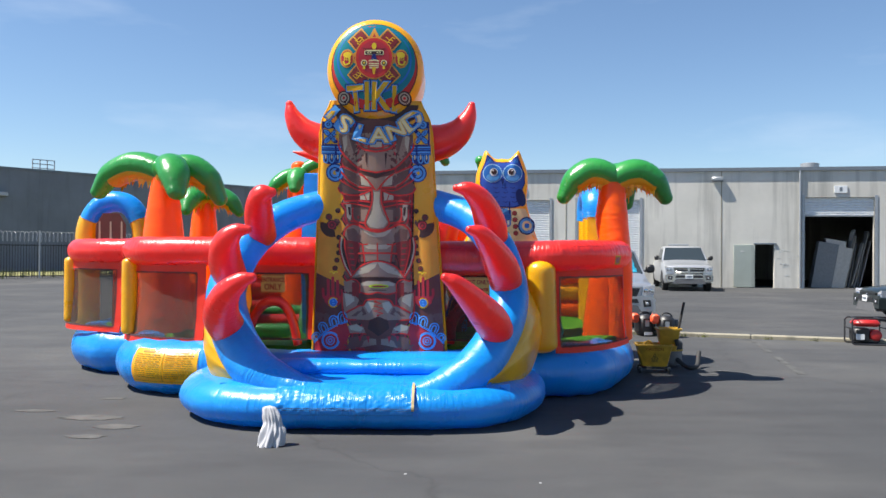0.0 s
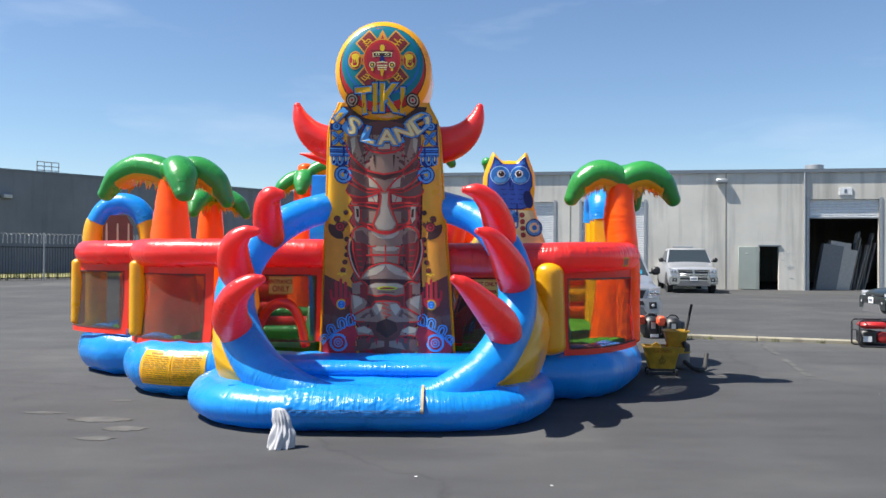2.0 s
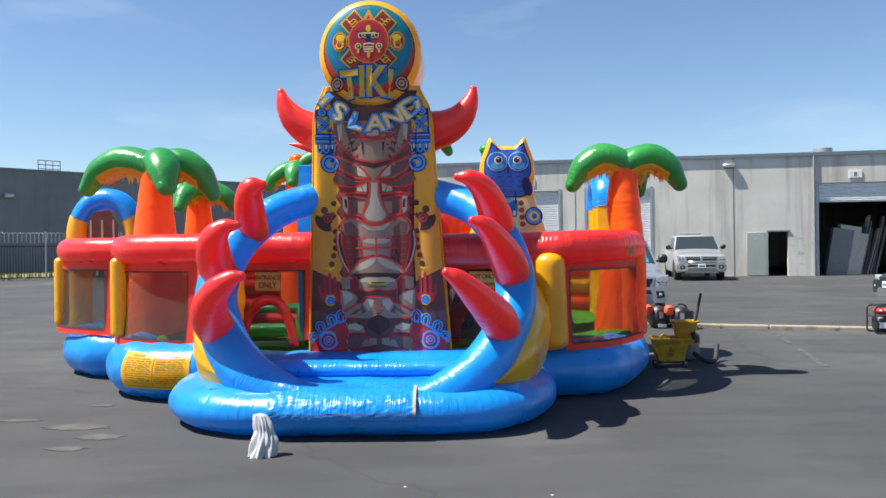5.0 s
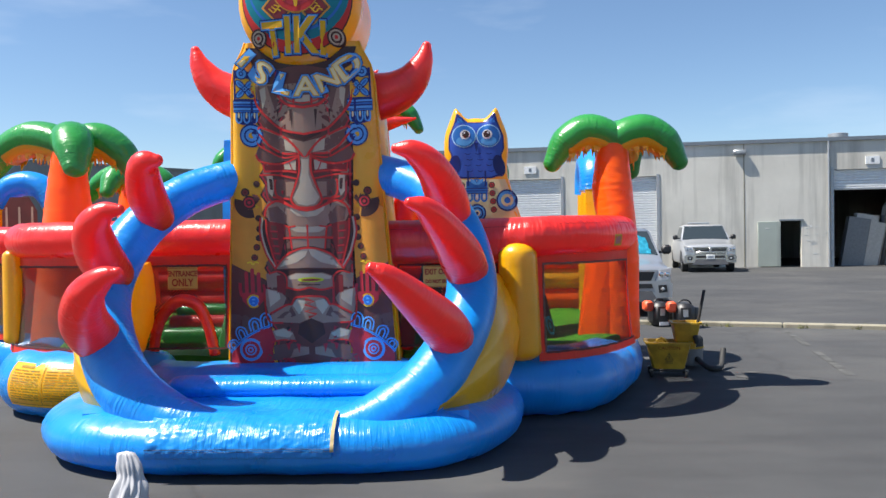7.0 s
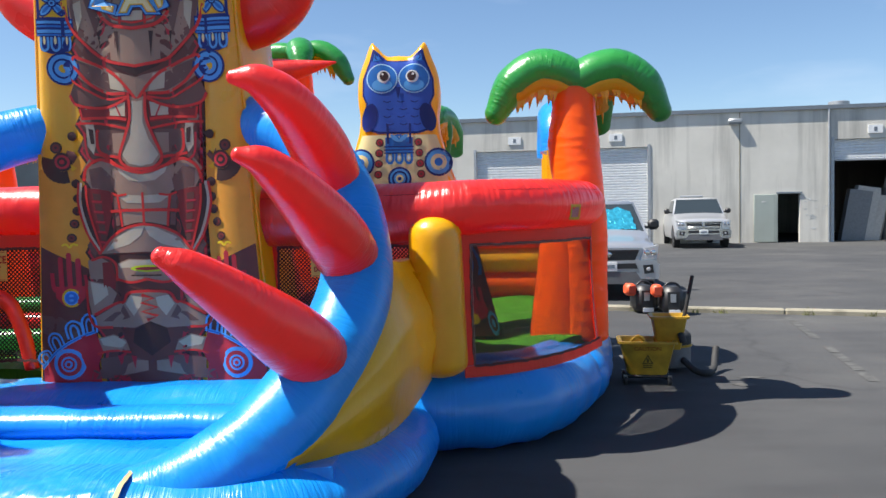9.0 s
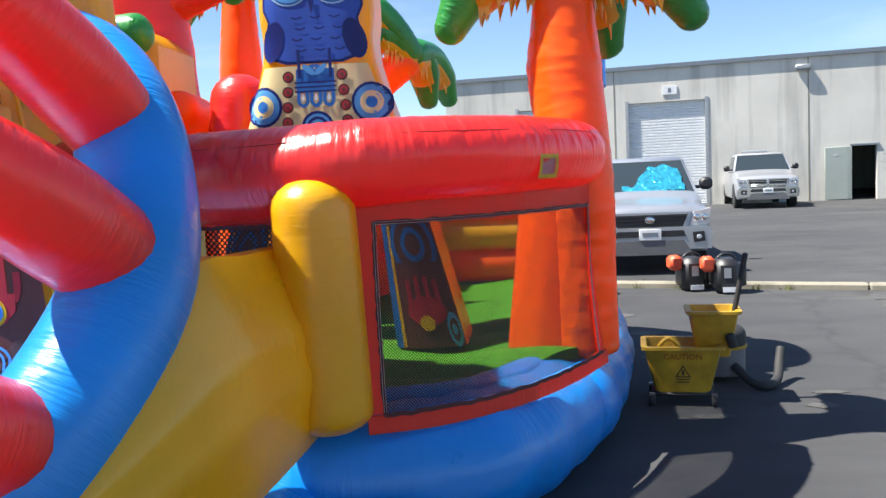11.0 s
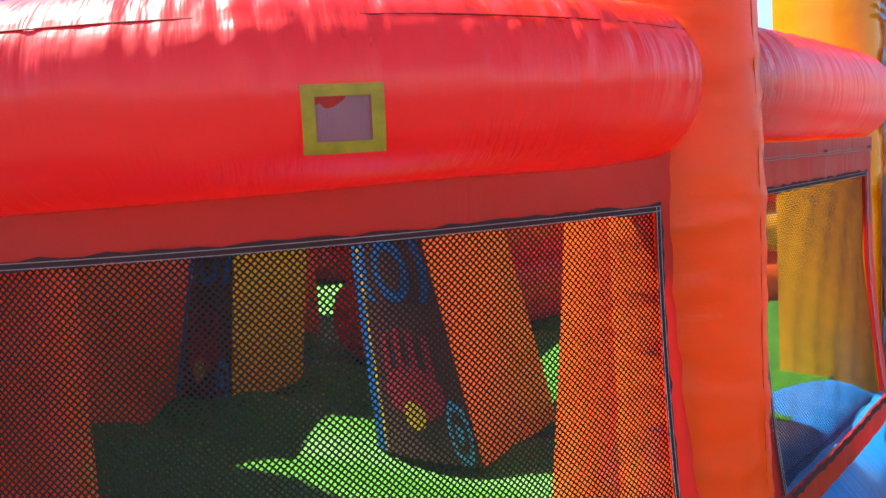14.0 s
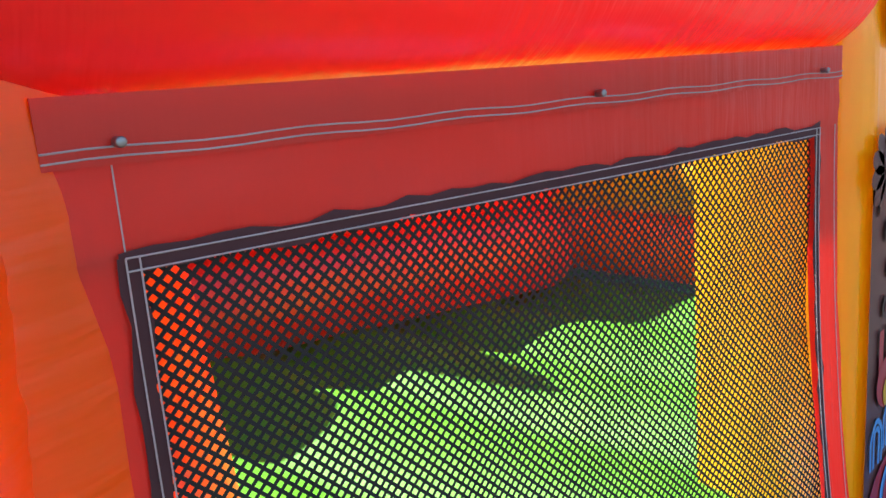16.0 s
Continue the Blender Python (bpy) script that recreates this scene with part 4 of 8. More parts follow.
    a.band([(0.378, 2.537), (0.269, 2.493), (0.152, 2.435), (0.066, 2.349), (0.008, 2.271)], 0.0182, I_RED, 4.2, True, True)
    a.band([(0.433, 2.455), (0.386, 2.474), (0.292, 2.371), (0.183, 2.312), (0.069, 2.305)], 0.0182, I_RED, 4.2, True, True)
    a.band([(0.433, 2.455), (0.425, 2.427), (0.386, 2.38), (0.284, 2.318), (0.183, 2.274), (0.062, 2.287)], 0.013, I_RED, 4.2, True, True)
    a.poly([(0.425, 2.302), (0.386, 2.38), (0.292, 2.31), (0.183, 2.268), (0.081, 2.255), (0.362, 2.224)], I_SHADE, 2.5, True)
    # eyes
    a.poly([(0.362, 2.212), (0.237, 2.221), (0.062, 2.271), (0.072, 2.13), (0.183, 2.149), (0.347, 2.162)], I_MAROON, 2.8, True)
    a.poly([(0.181, 2.227), (0.075, 2.255), (0.081, 2.168), (0.181, 2.177)], I_WOOD2, 3.4, True)
    a.band([(0.141, 2.243), (0.109, 2.169)], 0.0091, I_CRIMSON, 4.0, True, False)
    a.band([(0.422, 2.305), (0.381, 2.246), (0.253, 2.221), (0.141, 2.24), (0.059, 2.28)], 0.0169, I_RED, 4.2, True, True)
    a.band([(0.355, 2.158), (0.181, 2.162), (0.072, 2.149)], 0.0169, I_RED, 4.2, True, True)
    a.band([(0.394, 2.13), (0.237, 2.127), (0.075, 2.093)], 0.0143, I_RED, 4.2, True, True)
    a.band([(0.362, 2.221), (0.35, 2.158)], 0.013, I_RED, 4.2, True, False)
    # cheeks
    a.poly([(0.316, 2.091), (0.105, 2.091), (0.081, 2.068), (0.131, 1.919), (0.23, 1.943), (0.316, 1.904)], I_SHADE, 2.5, True)
    a.poly([(0.175, 2.068), (0.094, 2.068), (0.131, 1.943), (0.172, 1.949)], I_WOOD, 3, True)
    a.poly([(0.331, 2.13), (0.284, 2.13), (0.269, 2.021), (0.292, 1.943), (0.328, 1.99)], I_WOOD2, 3, True)
    a.poly([(0.316, 2.099), (0.287, 2.091), (0.284, 2.005), (0.306, 2.005)], I_DARK, 3.4, True)
    a.band([(0.253, 2.087), (0.266, 2.068), (0.253, 1.955), (0.141, 1.919)], 0.0169, I_RED, 4.2, True, True)
    a.band([(0.287, 1.943), (0.23, 1.927), (0.141, 1.865)], 0.0156, I_RED, 4.2, True, True)
    a.band([(0.344, 2.068), (0.331, 1.943), (0.292, 1.899)], 0.013, I_CRIMSON, 4.0, True, True)
    # nose
    a.poly([(0.0, 2.404), (0.081, 2.372), (0.047, 2.315), (0.0, 2.268)], I_WOOD, 3.6, True)
    a.poly([(0.0, 2.268), (0.044, 2.29), (0.047, 2.162), (0.084, 2.044), (0.128, 1.927), (0.081, 1.865), (0.0, 1.849)], I_WOOD, 4.6, True)
    a.poly([(0.0, 2.255), (0.034, 2.262), (0.028, 2.13), (0.059, 2.029), (0.113, 1.935), (0.072, 1.88), (0.0, 1.865)], I_WOOD2, 5.0, True)
    a.band([(0.053, 2.312), (0.05, 2.162), (0.087, 2.046), (0.131, 1.919), (0.081, 1.858), (0.0, 1.846)], 0.0182, I_RED, 5.6, True, True)
    a.band([(0.087, 1.858), (0.0, 1.83)], 0.02, I_MAROON, 5.2, True, True)
    # upper lip
    a.poly([(0.0, 1.83), (0.081, 1.843), (0.152, 1.868), (0.253, 1.905), (0.331, 1.862), (0.353, 1.787), (0.323, 1.732), (0.159, 1.693), (0.081, 1.662), (0.0, 1.652)], I_WOOD, 3.2, True)
    a.poly([(0.0, 1.812), (0.066, 1.821), (0.159, 1.874), (0.141, 1.826), (0.081, 1.779), (0.0, 1.768)], I_WOOD2, 3.7, True)
    a.poly([(0.331, 1.849), (0.253, 1.865), (0.178, 1.787), (0.191, 1.708), (0.316, 1.74)], I_SHADE, 3.6, True)
    a.band([(0.366, 1.779), (0.339, 1.862), (0.253, 1.908), (0.147, 1.868), (0.081, 1.84), (0.0, 1.824)], 0.0182, I_RED, 5.8, True, True)
    # mouth, teeth and grooved mouth corners
    a.poly([(0.0, 1.712), (0.101, 1.717), (0.2, 1.74), (0.349, 1.77), (0.386, 1.737), (0.389, 1.621), (0.349, 1.464), (0.28, 1.33), (0.2, 1.439), (0.051, 1.509), (0.0, 1.512)], I_DARK, 3.0, True)
    a.poly([(0.349, 1.737), (0.209, 1.721), (0.204, 1.588), (0.242, 1.439), (0.283, 1.356), (0.333, 1.522)], I_MAROON, 3.4, True)
    a.poly([(0.316, 1.704), (0.267, 1.697), (0.267, 1.658), (0.31, 1.661)], I_BROWN, 3.8, True)
    a.band([(0.323, 1.654), (0.26, 1.649)], 0.0117, I_CRIMSON, 4.2, True, False)
    a.poly([(0.308, 1.641), (0.262, 1.634), (0.262, 1.595), (0.301, 1.598)], I_BROWN, 3.8, True)
    a.band([(0.315, 1.591), (0.255, 1.586)], 0.0117, I_CRIMSON, 4.2, True, False)
    a.poly([(0.3, 1.578), (0.257, 1.572), (0.257, 1.532), (0.293, 1.535)], I_BROWN, 3.8, True)
    a.band([(0.306, 1.529), (0.25, 1.524)], 0.0117, I_CRIMSON, 4.2, True, False)
    a.poly([(0.291, 1.515), (0.252, 1.509), (0.252, 1.469), (0.285, 1.472)], I_BROWN, 3.8, True)
    a.band([(0.298, 1.466), (0.245, 1.461)], 0.0117, I_CRIMSON, 4.2, True, False)
    a.poly([(0.283, 1.452), (0.247, 1.446), (0.247, 1.406), (0.276, 1.409)], I_BROWN, 3.8, True)
    a.band([(0.29, 1.403), (0.24, 1.398)], 0.0117, I_CRIMSON, 4.2, True, False)
    a.poly([(0.0, 1.684), (0.101, 1.691), (0.164, 1.684), (0.154, 1.608), (0.0, 1.601)], I_WOOD, 4, True)
    a.poly([(0.008, 1.684), (0.101, 1.691), (0.161, 1.684), (0.101, 1.641), (0.008, 1.638)], I_WOOD2, 4.3, True)
    a.poly([(0.0, 1.588), (0.101, 1.588), (0.151, 1.585), (0.142, 1.497), (0.051, 1.519), (0.0, 1.522)], I_WOOD, 4, True)
    a.poly([(0.2, 1.697), (0.171, 1.687), (0.161, 1.605), (0.197, 1.595)], I_SHADE, 4, True)
    a.poly([(0.19, 1.578), (0.161, 1.581), (0.154, 1.505), (0.184, 1.499)], I_SHADE, 4, True)
    a.band([(0.0, 1.595), (0.101, 1.596), (0.214, 1.591)], 0.0182, I_RED, 5, True, False)
    a.band([(0.0, 1.704), (0.0, 1.512)], 0.0143, I_RED, 5, False, False)
    a.band([(0.164, 1.694), (0.151, 1.595), (0.141, 1.495)], 0.0143, I_RED, 5, True, True)
    a.band([(0.101, 1.694), (0.157, 1.687), (0.204, 1.704)], 0.013, I_RED, 5, True, True)
    a.band([(0.386, 1.77), (0.396, 1.638), (0.353, 1.469), (0.283, 1.336)], 0.016, I_WOOD2, 4.2, True, True)
    a.band([(0.402, 1.767), (0.412, 1.638), (0.366, 1.462), (0.29, 1.33)], 0.0143, I_RED, 5, True, True)
    a.band([(0.356, 1.754), (0.349, 1.621), (0.313, 1.472), (0.28, 1.356)], 0.0143, I_RED, 5, True, True)
    # lower lip and chin
    a.poly([(0.0, 1.509), (0.051, 1.509), (0.2, 1.439), (0.29, 1.33), (0.101, 1.336), (0.0, 1.34)], I_WOOD, 4.2, True)
    a.poly([(0.0, 1.497), (0.051, 1.497), (0.192, 1.426), (0.253, 1.346), (0.101, 1.386), (0.026, 1.439)], I_WOOD2, 4.6, True)
    a.band([(0.296, 1.327), (0.204, 1.439), (0.101, 1.492), (0.0, 1.51)], 0.0169, I_RED, 5.2, True, True)
    a.poly([(0.0, 1.33), (0.29, 1.32), (0.2, 1.265), (0.0, 1.29)], I_DARK, 3.2, True)
    a.poly([(0.0, 1.293), (0.114, 1.297), (0.19, 1.27), (0.2, 1.174), (0.101, 1.154), (0.0, 1.168)], I_WOOD, 4.2, True)
    a.poly([(0.0, 1.287), (0.109, 1.29), (0.184, 1.264), (0.174, 1.24), (0.0, 1.247)], I_WOOD2, 4.6, True)
    a.band([(0.2, 1.171), (0.101, 1.151), (0.0, 1.171)], 0.0156, I_RED, 5.2, True, True)
    a.poly([(0.283, 1.274), (0.23, 1.282), (0.207, 1.174), (0.217, 1.108), (0.283, 1.125)], I_MAROON, 3.4, True)
    a.band([(0.349, 1.29), (0.267, 1.31), (0.204, 1.265), (0.2, 1.158)], 0.0143, I_RED, 4.8, True, True)
    # arms, chest mark and feet
    a.poly([(0.374, 1.29), (0.291, 1.307), (0.225, 1.265), (0.267, 1.174), (0.366, 1.174)], I_WOOD, 3, True)
    a.poly([(0.382, 1.166), (0.258, 1.141), (0.209, 1.083), (0.242, 1.009), (0.366, 0.942), (0.389, 1.058)], I_WOOD, 3, True)
    a.poly([(0.366, 1.158), (0.267, 1.133), (0.258, 1.075), (0.349, 1.009)], I_WOOD2, 3.4, True)
    a.poly([(0.0, 1.098), (0.101, 1.091), (0.159, 1.029), (0.217, 1.009), (0.349, 0.934), (0.333, 0.876), (0.101, 0.868), (0.0, 0.909)], I_WOOD, 3.8, True)
    a.poly([(0.043, 1.058), (0.118, 1.072), (0.154, 1.017), (0.101, 0.942), (0.051, 1.009)], I_WOOD2, 4.2, True)
    a.poly([(0.167, 1.009), (0.126, 0.934), (0.2, 0.909), (0.3, 0.909)], I_SHADE, 4.2, True)
    a.band([(0.349, 0.951), (0.217, 1.019), (0.164, 1.029), (0.126, 1.085), (0.0, 1.098)], 0.0169, I_RED, 5, True, True)
    a.band([(0.391, 1.108), (0.386, 0.959), (0.349, 0.88), (0.242, 0.87)], 0.0156, I_RED, 5, True, True)
    a.band([(-0.043, 1.072), (0.028, 1.052), (-0.048, 1.025), (0.051, 0.995), (-0.045, 0.969), (0.051, 0.942), (-0.015, 0.916)], 0.0208, I_RED, 5.4, False, False)
    a.poly([(0.0, 0.909), (0.101, 0.86), (0.118, 0.777), (0.0, 0.694)], I_DARK, 3.2, True)
    a.poly([(0.141, 0.727), (0.164, 0.79), (0.242, 0.827), (0.349, 0.802), (0.363, 0.752), (0.333, 0.711)], I_WOOD, 3.6, True)
    a.poly([(0.164, 0.777), (0.242, 0.82), (0.325, 0.8), (0.308, 0.76), (0.2, 0.74)], I_WOOD2, 4, True)
    a.band([(0.134, 0.714), (0.258, 0.724), (0.349, 0.704)], 0.013, I_RED, 4.6, True, True)
    a.poly([(0.333, 0.678), (0.151, 0.694), (0.051, 0.669), (0.068, 0.611), (0.184, 0.57), (0.325, 0.565)], I_SHADE, 3.6, True)
    a.poly([(0.026, 0.664), (0.101, 0.668), (0.2, 0.62), (0.209, 0.565), (0.026, 0.603)], I_WOOD, 4, True)
    a.poly([(0.382, 0.603), (0.283, 0.615), (0.25, 0.553), (0.399, 0.545)], I_SHADE, 4, True)
    a.poly([(0.225, 0.694), (0.189, 0.691), (0.202, 0.611)], I_CRIMSON, 4.6, True)
    a.poly([(0.134, 0.694), (0.098, 0.691), (0.111, 0.611)], I_CRIMSON, 4.6, True)
    # maker's badge as plain shapes
    a.oval(0.01, 1.237, 0.112, 0.021, I_LIME, 6)
    a.oval(0.012, 1.236, 0.085, 0.010, I_MAROON, 6.5)
    a.poly([(-0.10, 1.190), (0.09, 1.190), (0.09, 1.198), (-0.10, 1.198)], I_DARK, 6)
    # bead chains and the winged emblem
    for u, z, r in ((0.425, 2.055, 0.028), (0.521, 1.985, 0.036), (0.42, 1.765, 0.028), (0.416, 1.673, 0.028), (0.424, 1.596, 0.028), (0.444, 1.517, 0.028), (0.465, 1.430, 0.028)):
        a.rings(u, z, r, (I_DARK, I_BROWN, I_MAROON, I_DARK), 2.6, True)
    for k in range(9):
        q = -1.75 + k * 0.23
        c, d = (0.49 + 0.055 * math.cos(q), 1.895 + 0.055 * math.sin(q)), (0.49 + 0.128 * math.cos(q + 0.05), 1.895 + 0.128 * math.sin(q + 0.05))
        e = (-0.016 * math.sin(q), 0.016 * math.cos(q))
        a.poly([(c[0] - e[0], c[1] - e[1]), (d[0] - 1.3 * e[0], d[1] - 1.3 * e[1]), (d[0] + 1.3 * e[0], d[1] + 1.3 * e[1]), (c[0] + e[0], c[1] + e[1])], I_DARK, 2.3, True)
    a.rings(0.49, 1.898, 0.058, (I_DARK, I_CRIMSON, I_DARK, I_CRIMSON), 3.2, True)
    a.poly([(0.40, 1.93), (0.42, 1.96), (0.44, 1.93), (0.46, 1.97), (0.47, 1.93), (0.43, 1.89)], I_BROWN, 2.4, True)
    a.poly([(0.405, 1.86), (0.445, 1.885), (0.44, 1.84)], I_AMBER, 2.8, True)
    a.band([(0.435, 1.384), (0.462, 1.392), (0.48, 1.372), (0.50, 1.392), (0.527, 1.384)], 0.012, I_YELLOW, 3, True)
    # red hands with a blue button
    for k, u in enumerate((0.440, 0.490, 0.540)):
        top = (1.29, 1.325, 1.30)[k]
        a.band([(u, 1.10), (u, top)], 0.030, I_CRIMSON, 3, True, False)
        a.oval(u, top, 0.015, 0.015, I_CRIMSON, 3, True, 10)
    a.band([(0.58, 1.10), (0.595, 1.14), (0.598, 1.215)], 0.028, I_CRIMSON, 3, True)
    a.band([(0.40, 1.10), (0.392, 1.15), (0.40, 1.20)], 0.022, I_CRIMSON, 3, True)
    a.poly([(0.40, 1.13), (0.585, 1.13), (0.58, 1.06), (0.53, 1.01), (0.45, 1.01), (0.405, 1.06)], I_CRIMSON, 3.3, True)
    a.oval(0.487, 1.058, 0.056, 0.058, I_AMBER, 4, True)
    a.oval(0.487, 1.058, 0.042, 0.044, I_LBLUE, 4.5, True)
    a.oval(0.487, 1.058, 0.036, 0.038, I_BLUE, 5.0, True)
    # red corner fans with blue rings
    fan = [(0.354, 0.846), (0.462, 0.807), (0.581, 0.737), (0.685, 0.641), (0.752, 0.553)]
    a.poly([(0.33, 0.53), (0.345, 0.64), (0.31, 0.72)] + fan[:-1] + [(0.70, 0.60), (0.70, 0.53)], I_CRIMSON, 4, True)
    a.band(fan[:4] + [(0.705, 0.615)], 0.020, I_LBLUE, 5.2, True)
    a.band(fan[:4] + [(0.705, 0.615)], 0.007, I_BLUE, 5.6, True)
    a.rings(0.525, 0.645, 0.098, (I_LBLUE, I_LBLUE, I_CRIMSON, I_CRIMSON, I_LBLUE, I_CRIMSON, I_LBLUE, I_CRIMSON), 5.6, True)
    for u, v, q, h in ((0.385, 0.835, -0.12, 0.12), (0.475, 0.81, -0.2, 0.105), (0.585, 0.745, -0.42, 0.10), (0.665, 0.66, -0.6, 0.07)):
        du, dv = -math.sin(q), math.cos(q)
        for wdt, hh in ((0.044, h), (0.020, h * 0.75)):
            a.band([(u - wdt * dv, v + wdt * du), (u - wdt * dv + hh * 0.7 * du, v + wdt * du + hh * 0.7 * dv), (u + hh * du, v + hh * dv), (u + wdt * dv + hh * 0.7 * du, v - wdt * du + hh * 0.7 * dv), (u + wdt * dv, v - wdt * du)], 0.013, I_LBLUE, 4.6, True)
    # blue totems at the shoulders
    a.poly([(0.385, 2.76), (0.585, 2.76), (0.58, 3.02), (0.42, 3.00)], I_NAVY, 2, True)
    a.poly([(0.40, 2.775), (0.565, 2.775), (0.565, 2.945), (0.405, 2.945)], I_AMBER, 2.5, True)
    for q in range(4):
        w = q * math.pi / 2 + math.pi / 4
        for aa, bb, mat, ly in ((0.052, 0.030, I_NAVY, 3), (0.043, 0.021, I_LBLUE, 3.5), (0.030, 0.010, I_BLUE, 4)):
            a.oval(0.488 + 0.054 * math.cos(w), 2.857 + 0.054 * math.sin(w), aa, bb, mat, ly, True, 12, w)
    a.rings(0.488, 2.857, 0.026, (I_NAVY, I_LBLUE, I_NAVY), 4.6, True)
    a.rings(0.512, 2.985, 0.050, (I_NAVY, I_LBLUE, I_LBLUE, I_NAVY, I_LBLUE), 4.6, True)
    a.poly([(0.372, 2.66), (0.592, 2.66), (0.592, 2.765), (0.372, 2.765)], I_NAVY, 2.8, True)
    for k, (h, mat) in enumerate(((0.016, I_LBLUE), (0.012, I_BLUE), (0.020, I_LBLUE), (0.012, I_BLUE))):
        z = 2.752 - 0.026 * k
        a.poly([(0.378, z), (0.588, z), (0.588, z - h), (0.378, z - h)], mat, 3.4, True)
    a.poly([(0.388, 2.66), (0.575, 2.66), (0.570, 2.575), (0.515, 2.555), (0.45, 2.555), (0.392, 2.58)], I_NAVY, 2.2, True)
    for k in range(3):
        u = 0.418 + 0.064 * k
        a.band([(u - 0.021, 2.655), (u - 0.021, 2.595), (u, 2.573), (u + 0.021, 2.595), (u + 0.021, 2.655)], 0.014, I_LBLUE, 3.2, True)
        a.oval(u, 2.635, 0.008, 0.026, I_CREAM, 3.4, True, 10)
    a.rings(0.446, 2.465, 0.100, (I_NAVY, I_LBLUE, I_LBLUE, I_NAVY, I_LBLUE, I_LBLUE, I_AMBER, I_AMBER), 3, True)
    # banner word on a sagging arc, its first letter half under the disc
    for ch, u, v, turn, size in (("I", -0.475, 3.10, -0.75, 0.20), ("S", -0.345, 2.985, -0.62, 0.25), ("L", -0.165, 2.885, -0.30, 0.22), ("A", 0.035, 2.86, 0.02, 0.22), ("N", 0.222, 2.915, 0.42, 0.21), ("D", 0.400, 3.02, 0.62, 0.25)):
        for wgt, mat, ly in ((0.026, I_NAVY, 7), (0.021, I_LBLUE, 8), (0.012, I_BLUE, 8.6), (0.009, I_AMBER, 9.2), (0.002, I_CREAM, 9.8)):
            a.word(ch, u, v, size, mat, ly, turn, 1.3, 1.0, wgt)
    a.make("printed_mask", TOWER, "printed tiki mask, totems and lettering, with the disc's shadow painted in")


def head_art():
    a = Art(on_head, 0.05)
    z = HEAD_Z
    a.oval(0, z, 0.465, 0.47, I_DARK, 0.4, n=40)
    a.oval(0, z, 0.455, 0.46, I_RED, 0.8, n=40)
    a.oval(0, z + 0.05, 0.44, 0.415, I_TEAL, 1.4, n=40)
    a.oval(0, z + 0.07, 0.40, 0.36, I_BLUE, 1.8, n=36)
    a.oval(0, z + 0.08, 0.385, 0.345, I_TEAL, 2.2, n=36)
    cz = z + 0.09
    for q, r in ((0, 0.30), (math.pi / 2, 0.33), (math.pi, 0.30), (3 * math.pi / 2, 0.27)):
        w = 0.055
        d, e = (math.cos(q), math.sin(q)), (-math.sin(q), math.cos(q))
        a.poly([(e[0] * 0.11 + d[0] * 0.12, cz + e[1] * 0.11 + d[1] * 0.12), (d[0] * r, cz + d[1] * r), (-e[0] * 0.11 + d[0] * 0.12, cz - e[1] * 0.11 + d[1] * 0.12)], I_ORANGE, 2.8)
        a.poly([(e[0] * w + d[0] * 0.12, cz + e[1] * w + d[1] * 0.12), (d[0] * (r - 0.06), cz + d[1] * (r - 0.06)), (-e[0] * w + d[0] * 0.12, cz - e[1] * w + d[1] * 0.12)], I_CRIMSON, 3.2)
    for q in range(4):
        w = math.pi / 4 + q * math.pi / 2
        for rr, hw, mat, ly in ((0.345, 0.105, I_ORANGE, 3.4), (0.33, 0.09, I_BROWN, 3.8), (0.318, 0.078, I_MAROON, 4.2)):
            d, e = (math.cos(w) * 0.88, math.sin(w) * 1.05), (-math.sin(w), math.cos(w))
            a.poly([(e[0] * hw + d[0] * 0.13, cz + e[1] * hw + d[1] * 0.13), (e[0] * hw + d[0] * rr, cz + e[1] * hw + d[1] * rr), (-e[0] * hw + d[0] * rr, cz - e[1] * hw + d[1] * rr), (-e[0] * hw + d[0] * 0.13, cz - e[1] * hw + d[1] * 0.13)], mat, ly)
        for k in range(3):
            c = (math.cos(w) * 0.88 * (0.21 + 0.035 * k), cz + math.sin(w) * 1.05 * (0.21 + 0.035 * k))
            a.band([(c[0] - 0.05, c[1] + 0.01 * k), (c[0] - 0.01, c[1] - 0.012), (c[0] + 0.02, c[1] + 0.014), (c[0] + 0.05, c[1])], 0.011, I_AMBER, 4.8)
    for s in (1, -1):
        a.oval(s * 0.29, cz - 0.005, 0.075, 0.10, I_ORANGE, 3.6)
        a.oval(s * 0.29, cz - 0.005, 0.062, 0.085, I_CRIMSON, 4.2)
        a.oval(s * 0.285, cz + 0.035, 0.045, 0.033, I_YELLOW, 5)
        a.band([(s * 0.26, cz + 0.01), (s * 0.265, cz - 0.055), (s * 0.31, cz - 0.07), (s * 0.33, cz - 0.03)], 0.018, I_YELLOW, 5)
        for k in range(4):
            a.band([(s * (0.255 + 0.02 * k), cz + 0.012), (s * (0.258 + 0.02 * k), cz - 0.03)], 0.008, I_YELLOW, 5, False, False)
    a.oval(0, cz, 0.205, 0.225, I_ORANGE, 5, n=32)
    a.oval(0, cz, 0.195, 0.215, I_RED, 5.4, n=32)
    a.oval(0, cz + 0.01, 0.165, 0.175, I_CRIMSON, 5.8, n=32)
    # plain round mask
    a.poly([(-0.10, cz + 0.03), (0.10, cz + 0.03), (0.105, cz + 0.075), (0.06, cz + 0.085), (-0.06, cz + 0.085), (-0.105, cz + 0.075)], I_CREAM, 6.4)
    a.poly([(-0.09, cz + 0.038), (0.09, cz + 0.038), (0.095, cz + 0.07), (-0.095, cz + 0.07)], I_DARK, 6.8)
    a.oval(0.05, cz + 0.055, 0.022, 0.012, I_CREAM, 7.2, True, 14)
